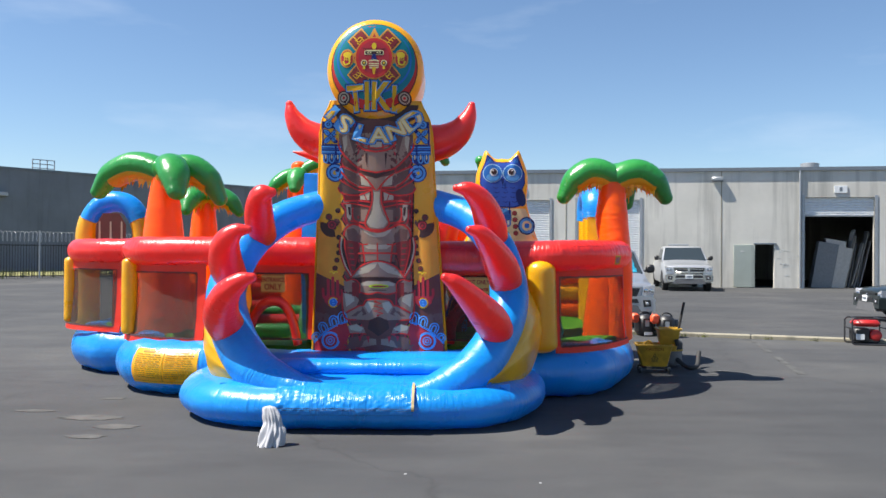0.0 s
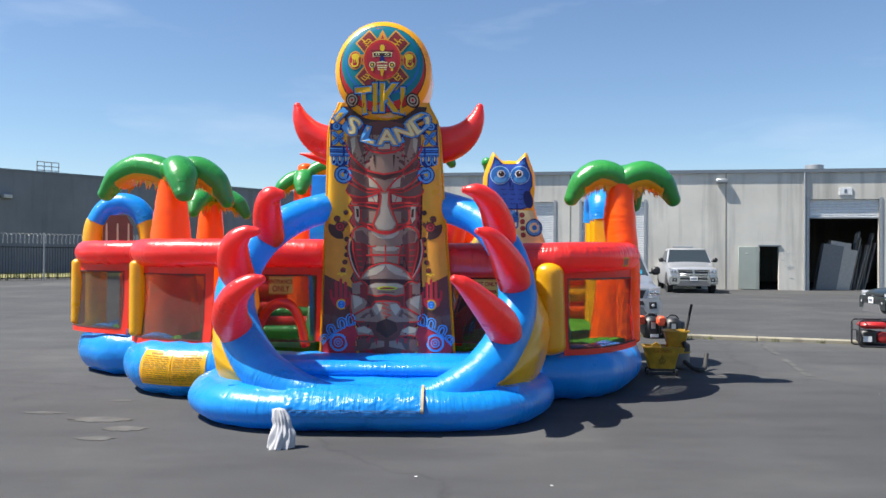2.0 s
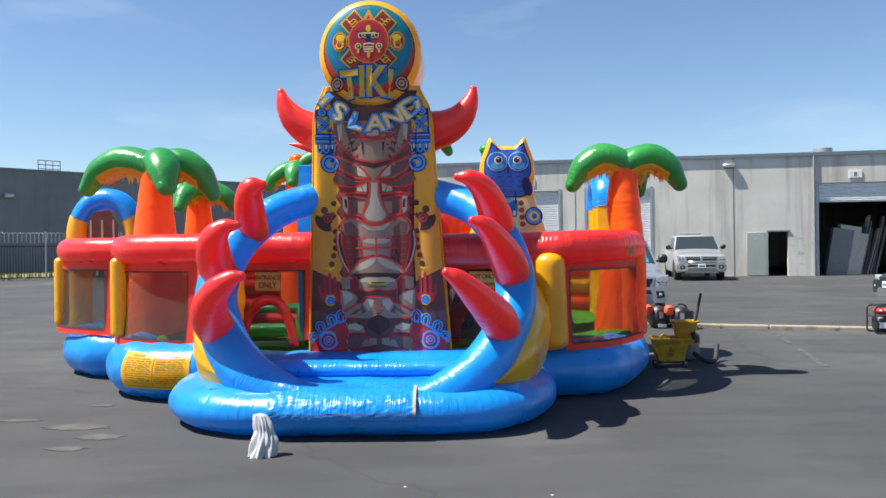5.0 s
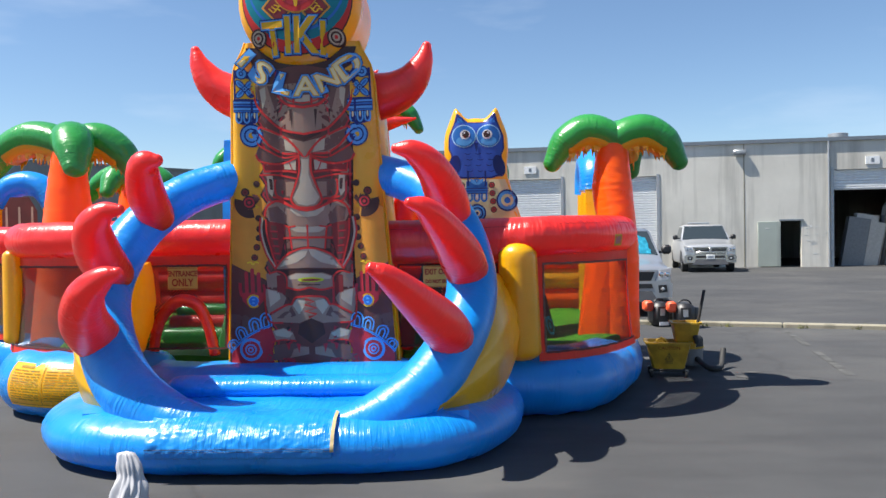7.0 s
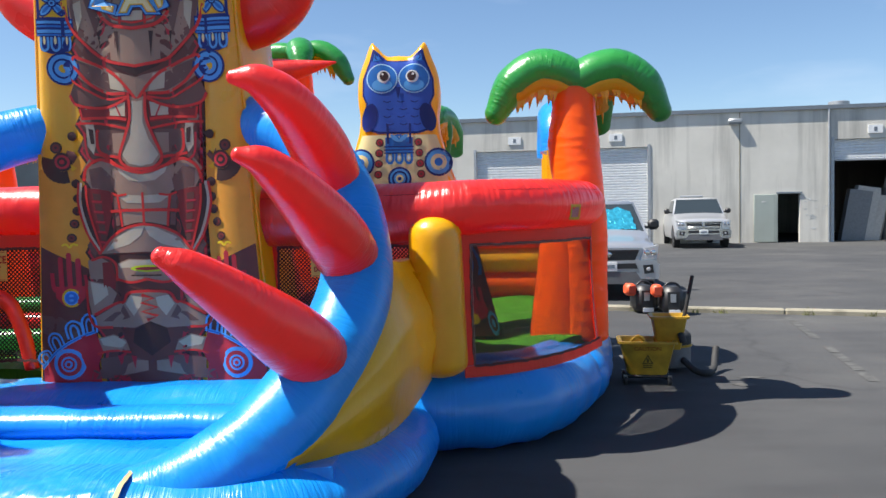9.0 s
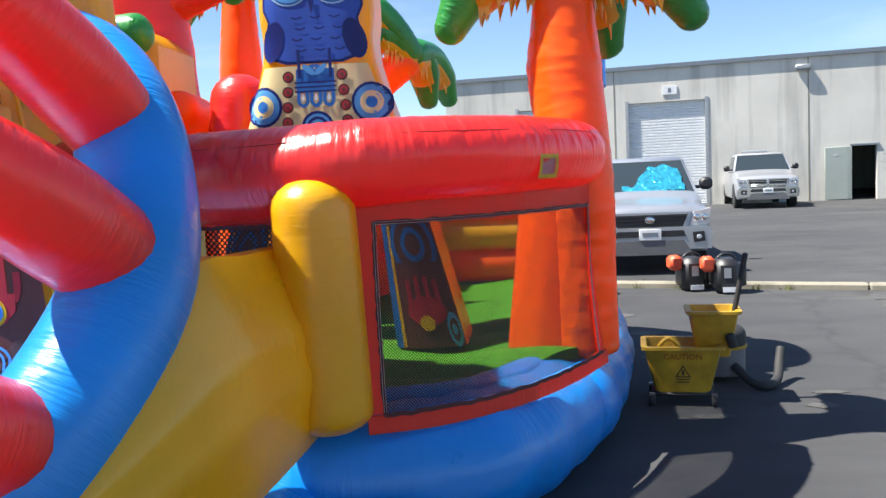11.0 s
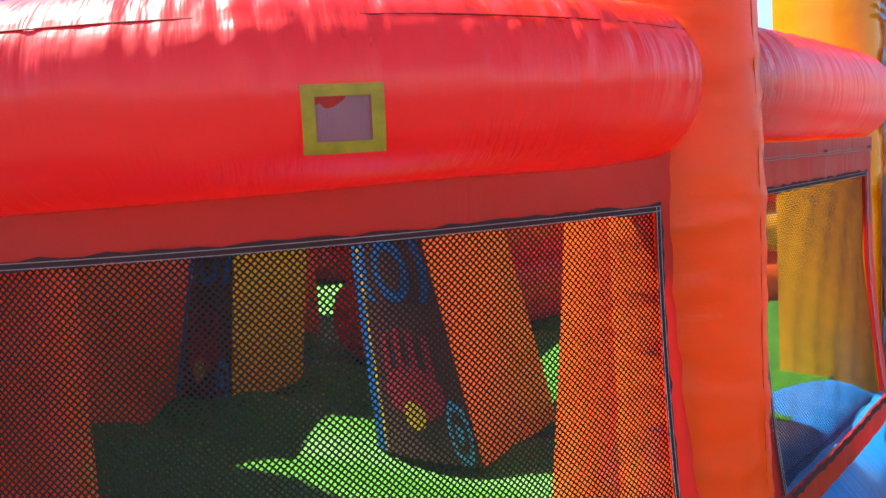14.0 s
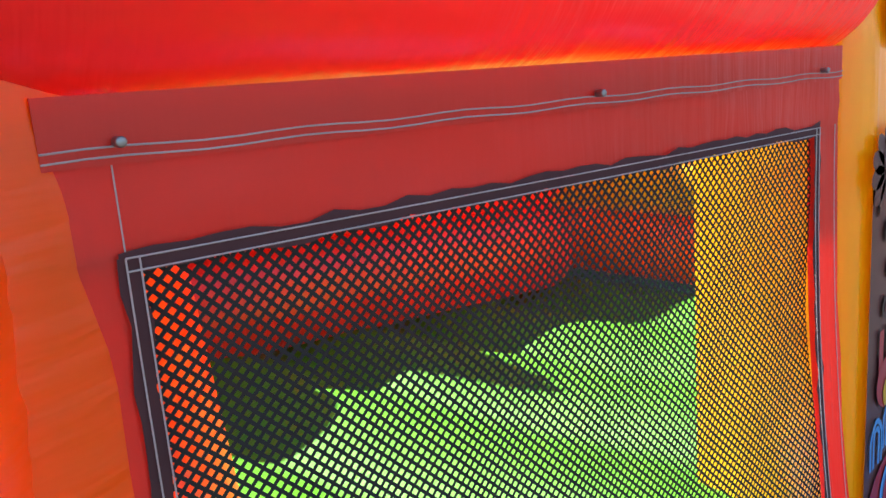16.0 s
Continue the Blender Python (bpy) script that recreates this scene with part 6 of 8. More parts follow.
PK = None
for u0, u1, v0, v1 in ((-0.061, 0.061, 1.570, 1.588), (-0.061, 0.061, 1.486, 1.504), (-0.061, -0.043, 1.504, 1.570), (0.043, 0.061, 1.504, 1.570)):
    tape = Geo().slab(lambda u, v: pocket(u0 + (u1 - u0) * u, v0 + (v1 - v0) * v, 0.014 + 0.0015 * noise.noise((u * 5 + u0 * 40, v * 5, v0 * 9))), 8, 4, (0, 0.004, 0))
    PK = tape.make("label_pocket" if PK is None else "pocket_edge", POCKET_Y, RAIL1 if PK is None else PK, "yellow-framed clear label pocket" if PK is None else "")
Geo().slab(lambda u, v: pocket(-0.045 + 0.09 * u, 1.502 + 0.07 * v, 0.010 + 0.003 * noise.noise((u * 4, v * 4, 0))), 10, 8, (0, 0.003, 0)).make("clear_window", vinyl("cloudy clear vinyl", (0.50, 0.22, 0.26), 0.15, 0.8), PK)


# ---- arched side gate (yellow legs with printed faces, blue bow) ----
def gate_print(put, parent, w, zt):
    """Printed totem on a flat leg; u runs 0..w from the near edge."""
    a = Art(put, 0.12)
    a.poly([(0.12, 0.56), (w, 0.56), (w, 1.25), (0.12, 1.25)], I_BROWN, 1)
    a.poly([(0.26, 1.25), (w, 1.25), (w, zt), (0.30, zt)], I_WOOD, 1)
    for k in range(7):
        z = 1.22 + 0.12 * k
        a.poly([(0.24, z), (0.31, z + 0.06), (0.24, z + 0.12)], I_BROWN, 1.5)
        a.band([(0.33, z), (w - 0.03, z + 0.05)], 0.03, I_WOOD2, 2, False, False)
    a.rings(0.22, 1.70, 0.085, (I_BLUE, I_AMBER, I_LBLUE, I_NAVY, I_AMBER), 3)
    a.rings(0.22, 1.53, 0.075, (I_BLUE, I_AMBER, I_LBLUE, I_NAVY, I_AMBER), 3)
    for k in range(4):
        a.poly([(0.10, 1.88 + 0.035 * k), (0.32, 1.88 + 0.035 * k), (0.32, 1.895 + 0.035 * k), (0.10, 1.895 + 0.035 * k)], I_LBLUE, 3)
    for k in range(6):
        q = 1.8 + k * 0.5
        a.oval(0.19 + 0.06 * math.cos(q), 1.25 + 0.05 * math.sin(q), 0.035, 0.02, I_BROWN, 3, False, 12, q)
    a.rings(0.20, 1.28, 0.045, (I_BROWN, I_MAROON, I_BROWN), 3.4)
    for k in range(3):
        a.rings(0.20 + 0.02 * (k % 2), 1.14 - 0.07 * k, 0.022, (I_DARK, I_MAROON), 3)
    for u in (0.18, 0.22, 0.26):
        a.band([(u, 0.86), (u, 0.96)], 0.024, I_CRIMSON, 3, False, False)
    a.oval(0.22, 0.855, 0.062, 0.05, I_CRIMSON, 3.3)
    a.oval(0.215, 0.835, 0.024, 0.028, I_AMBER, 4)
    a.oval(0.27, 0.60, 0.14, 0.10, I_CRIMSON, 2.4)
    a.rings(0.27, 0.615, 0.075, (I_LBLUE, I_CRIMSON, I_LBLUE, I_CRIMSON), 3.4)
    for k in range(3):
        u = 0.17 + 0.07 * k
        z = 0.70 + 0.02 * (k == 1)
        for r in (0.03, 0.014):
            a.band([(u - r, z), (u - r, z + 0.06), (u, z + 0.06 + r), (u + r, z + 0.06), (u + r, z)], 0.010, I_LBLUE, 3)
    a.make("printed_leg", parent)


for y0, y1, xf in ((10.84, 11.36, 2.50), (11.62, 12.16, 2.57)):
    lg = Geo()

    def skin(u, v, y0=y0, y1=y1, xf=xf):
        return (xf - 0.05 * max(0.0, (abs(2 * u - 1) - 0.8) / 0.2) ** 2, y0 + (y1 - y0) * u, 0.5 + 1.67 * v)
    lg.slab(skin, 20, 12, lambda u, v: (-0.32, 0.14 * (1 - u), 0), 0, (0.5, 1.6))
    L_ = lg.make("gate_leg", YELLOW, PLAY, "yellow inflated leg with printed face", True, 60)
    gate_print(lambda u, v, lift, y0=y0, xf=xf: (xf + 0.006 + lift, y0 + u - 0.085, v), L_, y1 - y0 + 0.055, 2.04)
    pc = Geo().tube([(xf + 0.006, y1 - 0.04, 0.55 + 1.6 * k / 10) for k in range(11)], 0.014, 8, 1, (0.3, 0.3), flat=False)
    pc.make("piping", TRIM, L_)
bow_line = smooth_line([(2.33, 11.09, 2.13), (2.33, 11.12, 2.33), (2.34, 11.27, 2.47), (2.35, 11.48, 2.52), (2.37, 11.70, 2.47), (2.38, 11.86, 2.33), (2.38, 11.90, 2.13)], 6)
Geo().tube(bow_line, 0.255, 22, 0.72, (0, 0), flat=False).make("gate_bow", BLUE, PLAY, "blue inflated bow")


def front_gate(cx, y, half, zt, leg_w, thick):
    line = [(cx - half, y, 0.5), (cx - half, y, 1.4), (cx - half, y, zt - 0.42), (cx - half * 0.62, y, zt - 0.10), (cx, y, zt), (cx + half * 0.62, y, zt - 0.10), (cx + half, y, zt - 0.42), (cx + half, y, 1.4), (cx + half, y, 0.5)]
    p = smooth_line(line, 8)
    c0, c1 = 20, len(p) - 20
    bow = Geo().tube(p[c0 - 1:c1 + 1], leg_w / 2 * 1.02, 22, thick / leg_w, (0, 0), flat=False).make("gate_bow", BLUE, PLAY, "blue inflated bow")
    for seg in (p[:c0], p[c1:]):
        Geo().tube(seg, leg_w / 2, 22, thick / leg_w, (0.2, 0.2), flat=False).make("gate_leg", YELLOW, PLAY, "yellow inflated leg")
    a = Art(lambda u, v, lift: (cx + u, y - thick / 2 - 0.012 - lift, v), 0.08)
    a.poly([(-half * 0.55, 1.5), (half * 0.55, 1.5), (half * 0.55, zt - 0.35), (half * 0.3, zt - 0.18), (-half * 0.3, zt - 0.18), (-half * 0.55, zt - 0.35)], I_BROWN, 1)
    for k in range(3):
        a.poly([(-half * 0.45 + 0.16 * k, 1.55), (-half * 0.36 + 0.16 * k, 1.55), (-half * 0.38 + 0.16 * k, zt - 0.3), (-half * 0.44 + 0.16 * k, zt - 0.3)], I_WOOD2, 2)
    a.make("printed_gate", bow)


front_gate(-4.78, 11.1, 0.40, 2.33, 0.34, 0.3)

# ---- ground ----
KERB_A, KERB_B = Vector((-6.0, 18.75)), Vector((20.0, 10.45))
KD = (KERB_B - KERB_A).normalized()
KN = Vector((-KD.y, KD.x))
ASPHALT = asphalt_material()


def lot_z(x, y):
    """The far lot rises a little towards the warehouse."""
    d = (Vector((x, y)) - KERB_A).dot(KN)
    return 0.12 * min(1.0, max(0.0, (d - 2.0) / 18.0))


gr = Geo()
gr.grid(lambda u, v: (-60 + 120 * u, -40 + 120 * v, lot_z(-60 + 120 * u, -40 + 120 * v)), 60, 60)
gr.add([(-900, -900, -0.02), (900, -900, -0.02), (900, 900, -0.02), (-900, 900, -0.02)], [(0, 1, 2, 3)])
tagged(gr.make("ground", ASPHALT, None, "", False), "worn grey asphalt yard with faint stains", "ground", kind="structure")
CONCRETE = stained_wall("kerb concrete", (0.27, 0.25, 0.19), 0.5)
kb = Geo()
L = (KERB_B - KERB_A).length
rk = random.Random(2)
s = 0.0
k0 = 0


def kerb_piece(s0, s1):
    g = Geo()
    a, b = KERB_A + KD * s0, KERB_A + KD * s1
    m = Matrix.Translation((a.x, a.y, 0)) @ Matrix.Rotation(math.atan2(KD.y, KD.x), 4, "Z")
    g.box((0.004, -0.09, -0.02), (s1 - s0 - 0.004, 0.09, 0.075), 0, 0.02, m)
    return g


kerb = thing("kerb", (KERB_A.x, KERB_A.y, 0), "low weathered concrete kerb with weeds along it", "kerb", kind="structure")
while s < L:
    kerb_piece(s, min(L, s + 1.8)).make("kerb_stone", CONCRETE, kerb, "", True, 30)
    s += 1.8
# weeds along the kerb
GRASS = plain("dry grass", (0.13, 0.14, 0.045), 0.8, 0, 0.4, 20, 0)


def tufts(name, spots, h, label, seed, blades=26):
    g = Geo()
    r = random.Random(seed)
    for x, y in spots:
        for _ in range(blades):
            a, d = r.uniform(0, 6.28), r.uniform(0, 0.10)
            px, py = x + d * math.cos(a), y + d * math.sin(a)
            hh, w = h * r.uniform(0.4, 1.1), 0.006
            lx, ly = r.uniform(-0.06, 0.06), r.uniform(-0.06, 0.06)
            g.add([(px - w, py, 0), (px + w, py, 0), (px + lx, py + ly, hh)], [(0, 1, 2)])
    return tagged(g.make(name, GRASS, None, "", False), label, "weeds", kind="stuff")


rt = random.Random(8)
spots = []
for k in range(120):
    s = 8.2 + rt.random() * 16
    q = KERB_A + KD * s + KN * rt.choice((-0.12, 0.14, 0.2))
    if rt.random() < 0.45 or 8.2 < s < 11:
        spots.append((q.x, q.y))
tufts("kerb_weeds", spots, 0.09, "dry green weeds growing along the kerb", 4, 16)

# faded parking lines
PAINT = plain("worn white paint", (0.075, 0.075, 0.072), 0.85, 0, 0.5, 9, 0)


def paint_line(x0, y0, x1, y1, w=0.1):
    g = Geo()
    r = random.Random(int(x0 * 31))
    a, b = Vector((x0, y0)), Vector((x1, y1))
    d = (b - a)
    n = Vector((-d.y, d.x)).normalized() * w / 2
    N = max(3, int(d.length / 0.5))
    for k in range(N):
        if r.random() < 0.35:
            continue
        p, q = a + d * (k / N), a + d * ((k + 0.85) / N)
        g.add([(p.x - n.x, p.y - n.y, 0.004), (q.x - n.x, q.y - n.y, 0.004), (q.x + n.x, q.y + n.y, 0.004), (p.x + n.x, p.y + n.y, 0.004)], [(0, 1, 2, 3)])
    tagged(g.make("parking_line", PAINT, None, "", False), "worn white painted parking line", "road marking", kind="structure")


paint_line(4.9, 10.2, 5.9, 14.6)
paint_line(9.5, 17.5, 14.5, 30.0)
paint_line(12.2, 19.5, 17.2, 32.0)
paint_line(6.8, 18.0, 11.8, 31.0)

# ---- warehouse ----
WA = math.atan(-0.165)
WM = Matrix.Translation((13.0, 37.2, 0.12)) @ Matrix.Rotation(WA, 4, "Z")
WALLC = stained_wall("tilt-up concrete", (0.64, 0.615, 0.55), 0.34)
# the bay's shade is put into this dark colour of floor and roof
DARKI = plain("shade-dark interior", (0.08, 0.075, 0.068), 0.9)
DOORW = plain("white roll-up steel", (0.74, 0.75, 0.75), 0.45, 0, 0.06, 6)
TRIMG = plain("grey roof trim", (0.16, 0.19, 0.22), 0.6)
GALV = plain("galvanised steel", (0.42, 0.43, 0.44), 0.45, 0.6)
ware = thing("warehouse", (13.0, 37.2, 0.12), "long single-storey concrete warehouse with white roll-up doors", "warehouse", local=True, turn=math.degrees(WA))
TOP = 5.46
# openings: x0, x1, z1 (local x along the wall)
OPEN = [(-11.1, -8.0, 4.15), (-6.65, -3.72, 4.15), (1.54, 2.40, 2.03), (3.72, 6.74, 4.22), (9.6, 12.7, 4.22)]
WEST = -14.2
edges = sorted({WEST, 30.0} | {e for o in OPEN for e in o[:2]})
for a, b in zip(edges, edges[1:]):
    z0 = 0.0
    for o in OPEN:
        if o[0] <= a and b <= o[1]:
            z0 = o[2]
    Geo().box((a, 0, z0), (b, 0.25, TOP)).make("wall_panel", WALLC, ware, "streaked grey tilt-up concrete wall", False)
for lo, hi in (((WEST, 0.25, 0), (WEST + 0.25, 13.8, TOP)), ((WEST, 13.8, 0), (30, 14, TOP)), ((29.75, 0.25, 0), (30, 13.8, TOP))):
    Geo().box(lo, hi).make("wall_panel", WALLC, ware, "", False)
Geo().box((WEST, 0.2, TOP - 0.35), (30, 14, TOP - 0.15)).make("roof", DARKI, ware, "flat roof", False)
Geo().box((WEST - 0.1, -0.1, TOP), (30.1, 0.4, TOP + 0.16)).make("roof_trim", TRIMG, ware, "grey metal roof edge", False)
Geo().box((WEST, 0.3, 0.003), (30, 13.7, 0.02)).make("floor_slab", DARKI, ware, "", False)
for x in (-7.2, 0.03, 8.2):
    Geo().box((x - 0.02, -0.012, 0), (x + 0.02, 0.01, TOP)).make("panel_joint", CONCRETE, ware, "", False)
Geo().tube([(3.51, -0.06, 0.0), (3.51, -0.06, TOP)], 0.05, 10, 1, (0, 0), flat=False).make("downpipe", GALV, ware, "grey downpipe")


def roller(x0, x1, z0, z1):
    g = Geo()
    n = int((z1 - z0) / 0.11)
    pts = []
    for k in range(n):
        z = z0 + (z1 - z0) * k / n
        h = (z1 - z0) / n
        pts += [(z, 0.16), (z + h * 0.2, 0.125), (z + h * 0.75, 0.125), (z + h * 0.9, 0.16)]
    pts.append((z1, 0.16))
    vs = [(x, y, z) for z, y in pts for x in (x0, x1)]
    fs = [(2 * i, 2 * i + 1, 2 * i + 3, 2 * i + 2) for i in range(len(pts) - 1)]
    g.add(vs, fs)
    d = g.make("roll_up_door", DOORW, ware, "white ribbed roll-up door", False)
    Geo().box((x0 - 0.12, -0.03, 0), (x0, 0.1, z1 + 0.1)).make("door_track", GALV, d, "", False)
    Geo().box((x1, -0.03, 0), (x1 + 0.12, 0.1, z1 + 0.1)).make("door_track", GALV, d, "", False)
    Geo().box((x0, 0.10, z0), (x1, 0.2, z0 + 0.08)).make("bottom_bar", GALV, d, "", False)


for o in (OPEN[0], OPEN[1], OPEN[4]):
    roller(o[0], o[1], 0, o[2])
roller(OPEN[3][0], OPEN[3][1], 3.34, 4.22)
SIGNW = plain("white sign board", (0.75, 0.76, 0.76), 0.6)
for x in (-9.4, -5.05, 5.28):
    Geo().box((x - 0.28, -0.04, 4.42), (x + 0.28, 0.0, 4.75)).make("unit_sign", SIGNW, ware, "small white unit sign", False)
    Geo().box((x - 0.06, -0.046, 4.50), (x + 0.06, -0.041, 4.67)).make("sign_bar", TRIMG, ware, "", False)
for x in (-0.16, 12.0):
    lamp = Geo().box((x - 0.28, -0.20, 5.0), (x + 0.28, -0.01, 5.2), 0, 0.05).make("wall_lamp", GALV, ware, "boxy grey wall lamp")
    Geo().box((x - 0.24, -0.18, 4.97), (x + 0.24, -0.03, 5.01)).make("lens", glass_material("lamp glass", (0.2, 0.2, 0.2)), lamp)
# roof vent drum, entry door standing open, its frame
Geo().tube([(5.0, 4.0, TOP - 0.2), (5.0, 4.0, TOP + 0.75)], 0.45, 16, 1, (0.1, 0.1), flat=False).make("roof_vent", GALV, ware, "round galvanised roof vent")
DOORG = stained_wall("pale green door paint", (0.36, 0.40, 0.36), 0.4)
Geo().box((0.58, -0.09, 0.03), (1.52, -0.04, 2.01), 0, 0.01).make("entry_door", DOORG, ware, "pale scuffed entry door standing open")
Geo().box((1.48, -0.05, 2.03), (2.48, 0.06, 2.10)).make("door_lintel", TRIMG, ware, "", False)
# scuffed whitewash
SCUFF = plain("whitewash scuff", (0.55, 0.55, 0.52), 0.9, 0, 0.3, 3, 0)
rs = random.Random(12)
sc = Geo()
for k in range(26):
    x, z = rs.uniform(0.65, 3.4) if k % 2 else rs.uniform(2.45, 3.4), rs.uniform(0.5, 1.9)
    w, h = rs.uniform(0.05, 0.35), rs.uniform(0.02, 0.08)
    y = -0.098 if x < 1.5 else -0.005
    if 1.48 < x + w and x < 2.45:
        continue
    n = 9
    sc.add([(x + w * (0.5 + rs.uniform(0.3, 0.5) * math.cos(6.28 * q / n)), y, z + h * (0.5 + rs.uniform(0.3, 0.5) * math.sin(6.28 * q / n))) for q in range(n)], [tuple(range(n))])
sc.make("scuff_marks", SCUFF, ware, "white scuff marks", False)


# boards leaning inside the open bay
BOARD = plain("pale boards", (0.50, 0.47, 0.42), 0.7)
GREYB = plain("grey boards", (0.22, 0.22, 0.22), 0.7)
rb = random.Random(4)
for k in range(11):
    x = 5.1 + 0.14 * k if k > 2 else 4.2 + 0.3 * k
    h = rb.uniform(2.0, 2.9)
    m = WM @ Matrix.Translation((x, 0.75 + 0.05 * k, 0.02)) @ Matrix.Rotation(radians(rb.uniform(9, 15)), 4, "Y")
    b = Geo()
    b.box((0, 0, 0), (0.03 if k > 2 else 0.9, 0.5, h), 0, 0.004, m)
    tagged(b.make("leaning_board", (BOARD, GREYB)[k % 3 == 0], None, "", True, 30), "tall board leaning inside the open bay", "board", "boards in the open bay")

# ---- dark building and fence on the other side ----
DARKW = stained_wall("dark grey siding", (0.20, 0.215, 0.24), 0.2)
hall = thing("dark_hall", (-26, 58, 0), "long dark grey industrial hall behind the fence", "building")
a, b = Vector((-33.0, 50.5)), Vector((-14.0, 72.0))
hd = (b - a).normalized()
HM = Matrix.Translation((a.x, a.y, 0)) @ Matrix.Rotation(math.atan2(hd.y, hd.x), 4, "Z")
HL = (b - a).length
Geo().box((-25, 0, 0), (HL, 0.3, 7.2), 0, 0, HM).box((HL - 0.3, 0.3, 0), (HL, 15, 7.2), 0, 0, HM).box((-25, 14.7, 0), (HL, 15, 7.2), 0, 0, HM).box((-25, 0.3, 0), (-24.7, 15, 7.2), 0, 0, HM).make("wall", DARKW, hall, "", False)
Geo().box((-25, 0.1, 6.9), (HL, 15, 7.1), 0, 0, HM).make("roof", DARKI, hall, "", False)
Geo().box((-25.1, -0.08, 7.2), (HL + 0.1, 0.4, 7.35), 0, 0, HM).make("roof_trim", TRIMG, hall, "", False)
Geo().box((-3.0, -0.05, 0), (1.5, 0.02, 3.6), 0, 0, HM).make("roll_up_door", plain("dark door", (0.06, 0.065, 0.07), 0.6), hall, "dark closed door", False)
Geo().box((4.0, -0.5, 5.3), (4.6, 0.0, 5.6), 0, 0.05, HM).make("wall_lamp", GALV, hall)
lad = Geo()
for dx in (0, 0.5, 1.0, 1.5):
    lad.box((6.5 + dx, 0.5, 7.1), (6.56 + dx, 0.56, 8.1), 0, 0, HM)
for dz in (0.35, 0.65, 0.95):
    lad.box((6.5, 0.5, 7.1 + dz), (8.06, 0.56, 7.16 + dz), 0, 0, HM)
lad.make("roof_railing", GALV, hall, "", False)
FM_A, FM_B = Vector((-32.0, 35.0)), Vector((-17.0, 49.0))
FENCE = plain("rusty fence steel", (0.05, 0.045, 0.04), 0.6, 0.3)
WIRE = plain("razor wire", (0.55, 0.55, 0.55), 0.3, 0.8)
fence = thing("security_fence", ((FM_A.x + FM_B.x) / 2, (FM_A.y + FM_B.y) / 2, 0), "tall dark steel picket fence topped with coiled razor wire", "fence")
fd = (FM_B - FM_A)
fl = fd.length
fd = fd.normalized()
FR = Matrix.Translation((FM_A.x, FM_A.y, 0)) @ Matrix.Rotation(math.atan2(fd.y, fd.x), 4, "Z")
me_p = Geo().box((-0.013, -0.013, 0.05), (0.013, 0.013, 2.0)).make("picket", FENCE, fence, "", False)
me_p.matrix_parent_inverse = Matrix()
pm = me_p.data
x = 0.0
first = True
while x < fl:
    ob = me_p if first else new("picket", pm)
    ob.parent, ob.matrix_parent_inverse = fence, UNDO[fence.name]
    ob.matrix_basis = FR @ Matrix.Translation((x, 0, 0))
    first = False
    x += 0.14
for k in range(int(fl / 2.6) + 1):
    Geo().box((2.6 * k - 0.035, -0.035, 0), (2.6 * k + 0.035, 0.035, 2.75), 0, 0, FR).make("fence_post", GALV, fence, "", False)
Geo().box((0, -0.02, 1.9), (fl, 0.02, 1.95), 0, 0, FR).box((0, -0.02, 0.2), (fl, 0.02, 0.25), 0, 0, FR).make("fence_rail", FENCE, fence, "", False)
coil = [tuple(FR @ Vector((fl * k / 900, 0.28 * math.cos(k * 0.35 * 1.9), 2.42 + 0.28 * math.sin(k * 0.35 * 1.9)))) for k in range(901)]
Geo().tube(coil, 0.012, 4, 1, (0, 0), flat=False).make("razor_wire", WIRE, fence, "coiled razor wire", False)
field = Geo().grid(lambda u, v: tuple(FR @ Vector((-20 + (fl + 45) * u, 0.4 + 11 * v, 0.02 + 0.25 * v))), 30, 10)
FIELD = plain("dry field", (0.17, 0.165, 0.06), 0.9, 0, 0.4, 1.2, 0)
tagged(field.make("dry_field", FIELD, None, "", False), "strip of dry yellow-green grass behind the fence", "field", kind="stuff")
rw = random.Random(21)
sp = []
for k in range(260):
    q = FR @ Vector((rw.uniform(-8, fl + 20), rw.uniform(-0.3, 6.5), 0))
    sp.append((q.x, q.y))
tufts("tall_weeds", sp, 0.75, "tall dry weeds along the fence", 6, 24)
BUSH = plain("dark scrub", (0.035, 0.032, 0.02), 0.9, 0, 0.3, 8, 0)


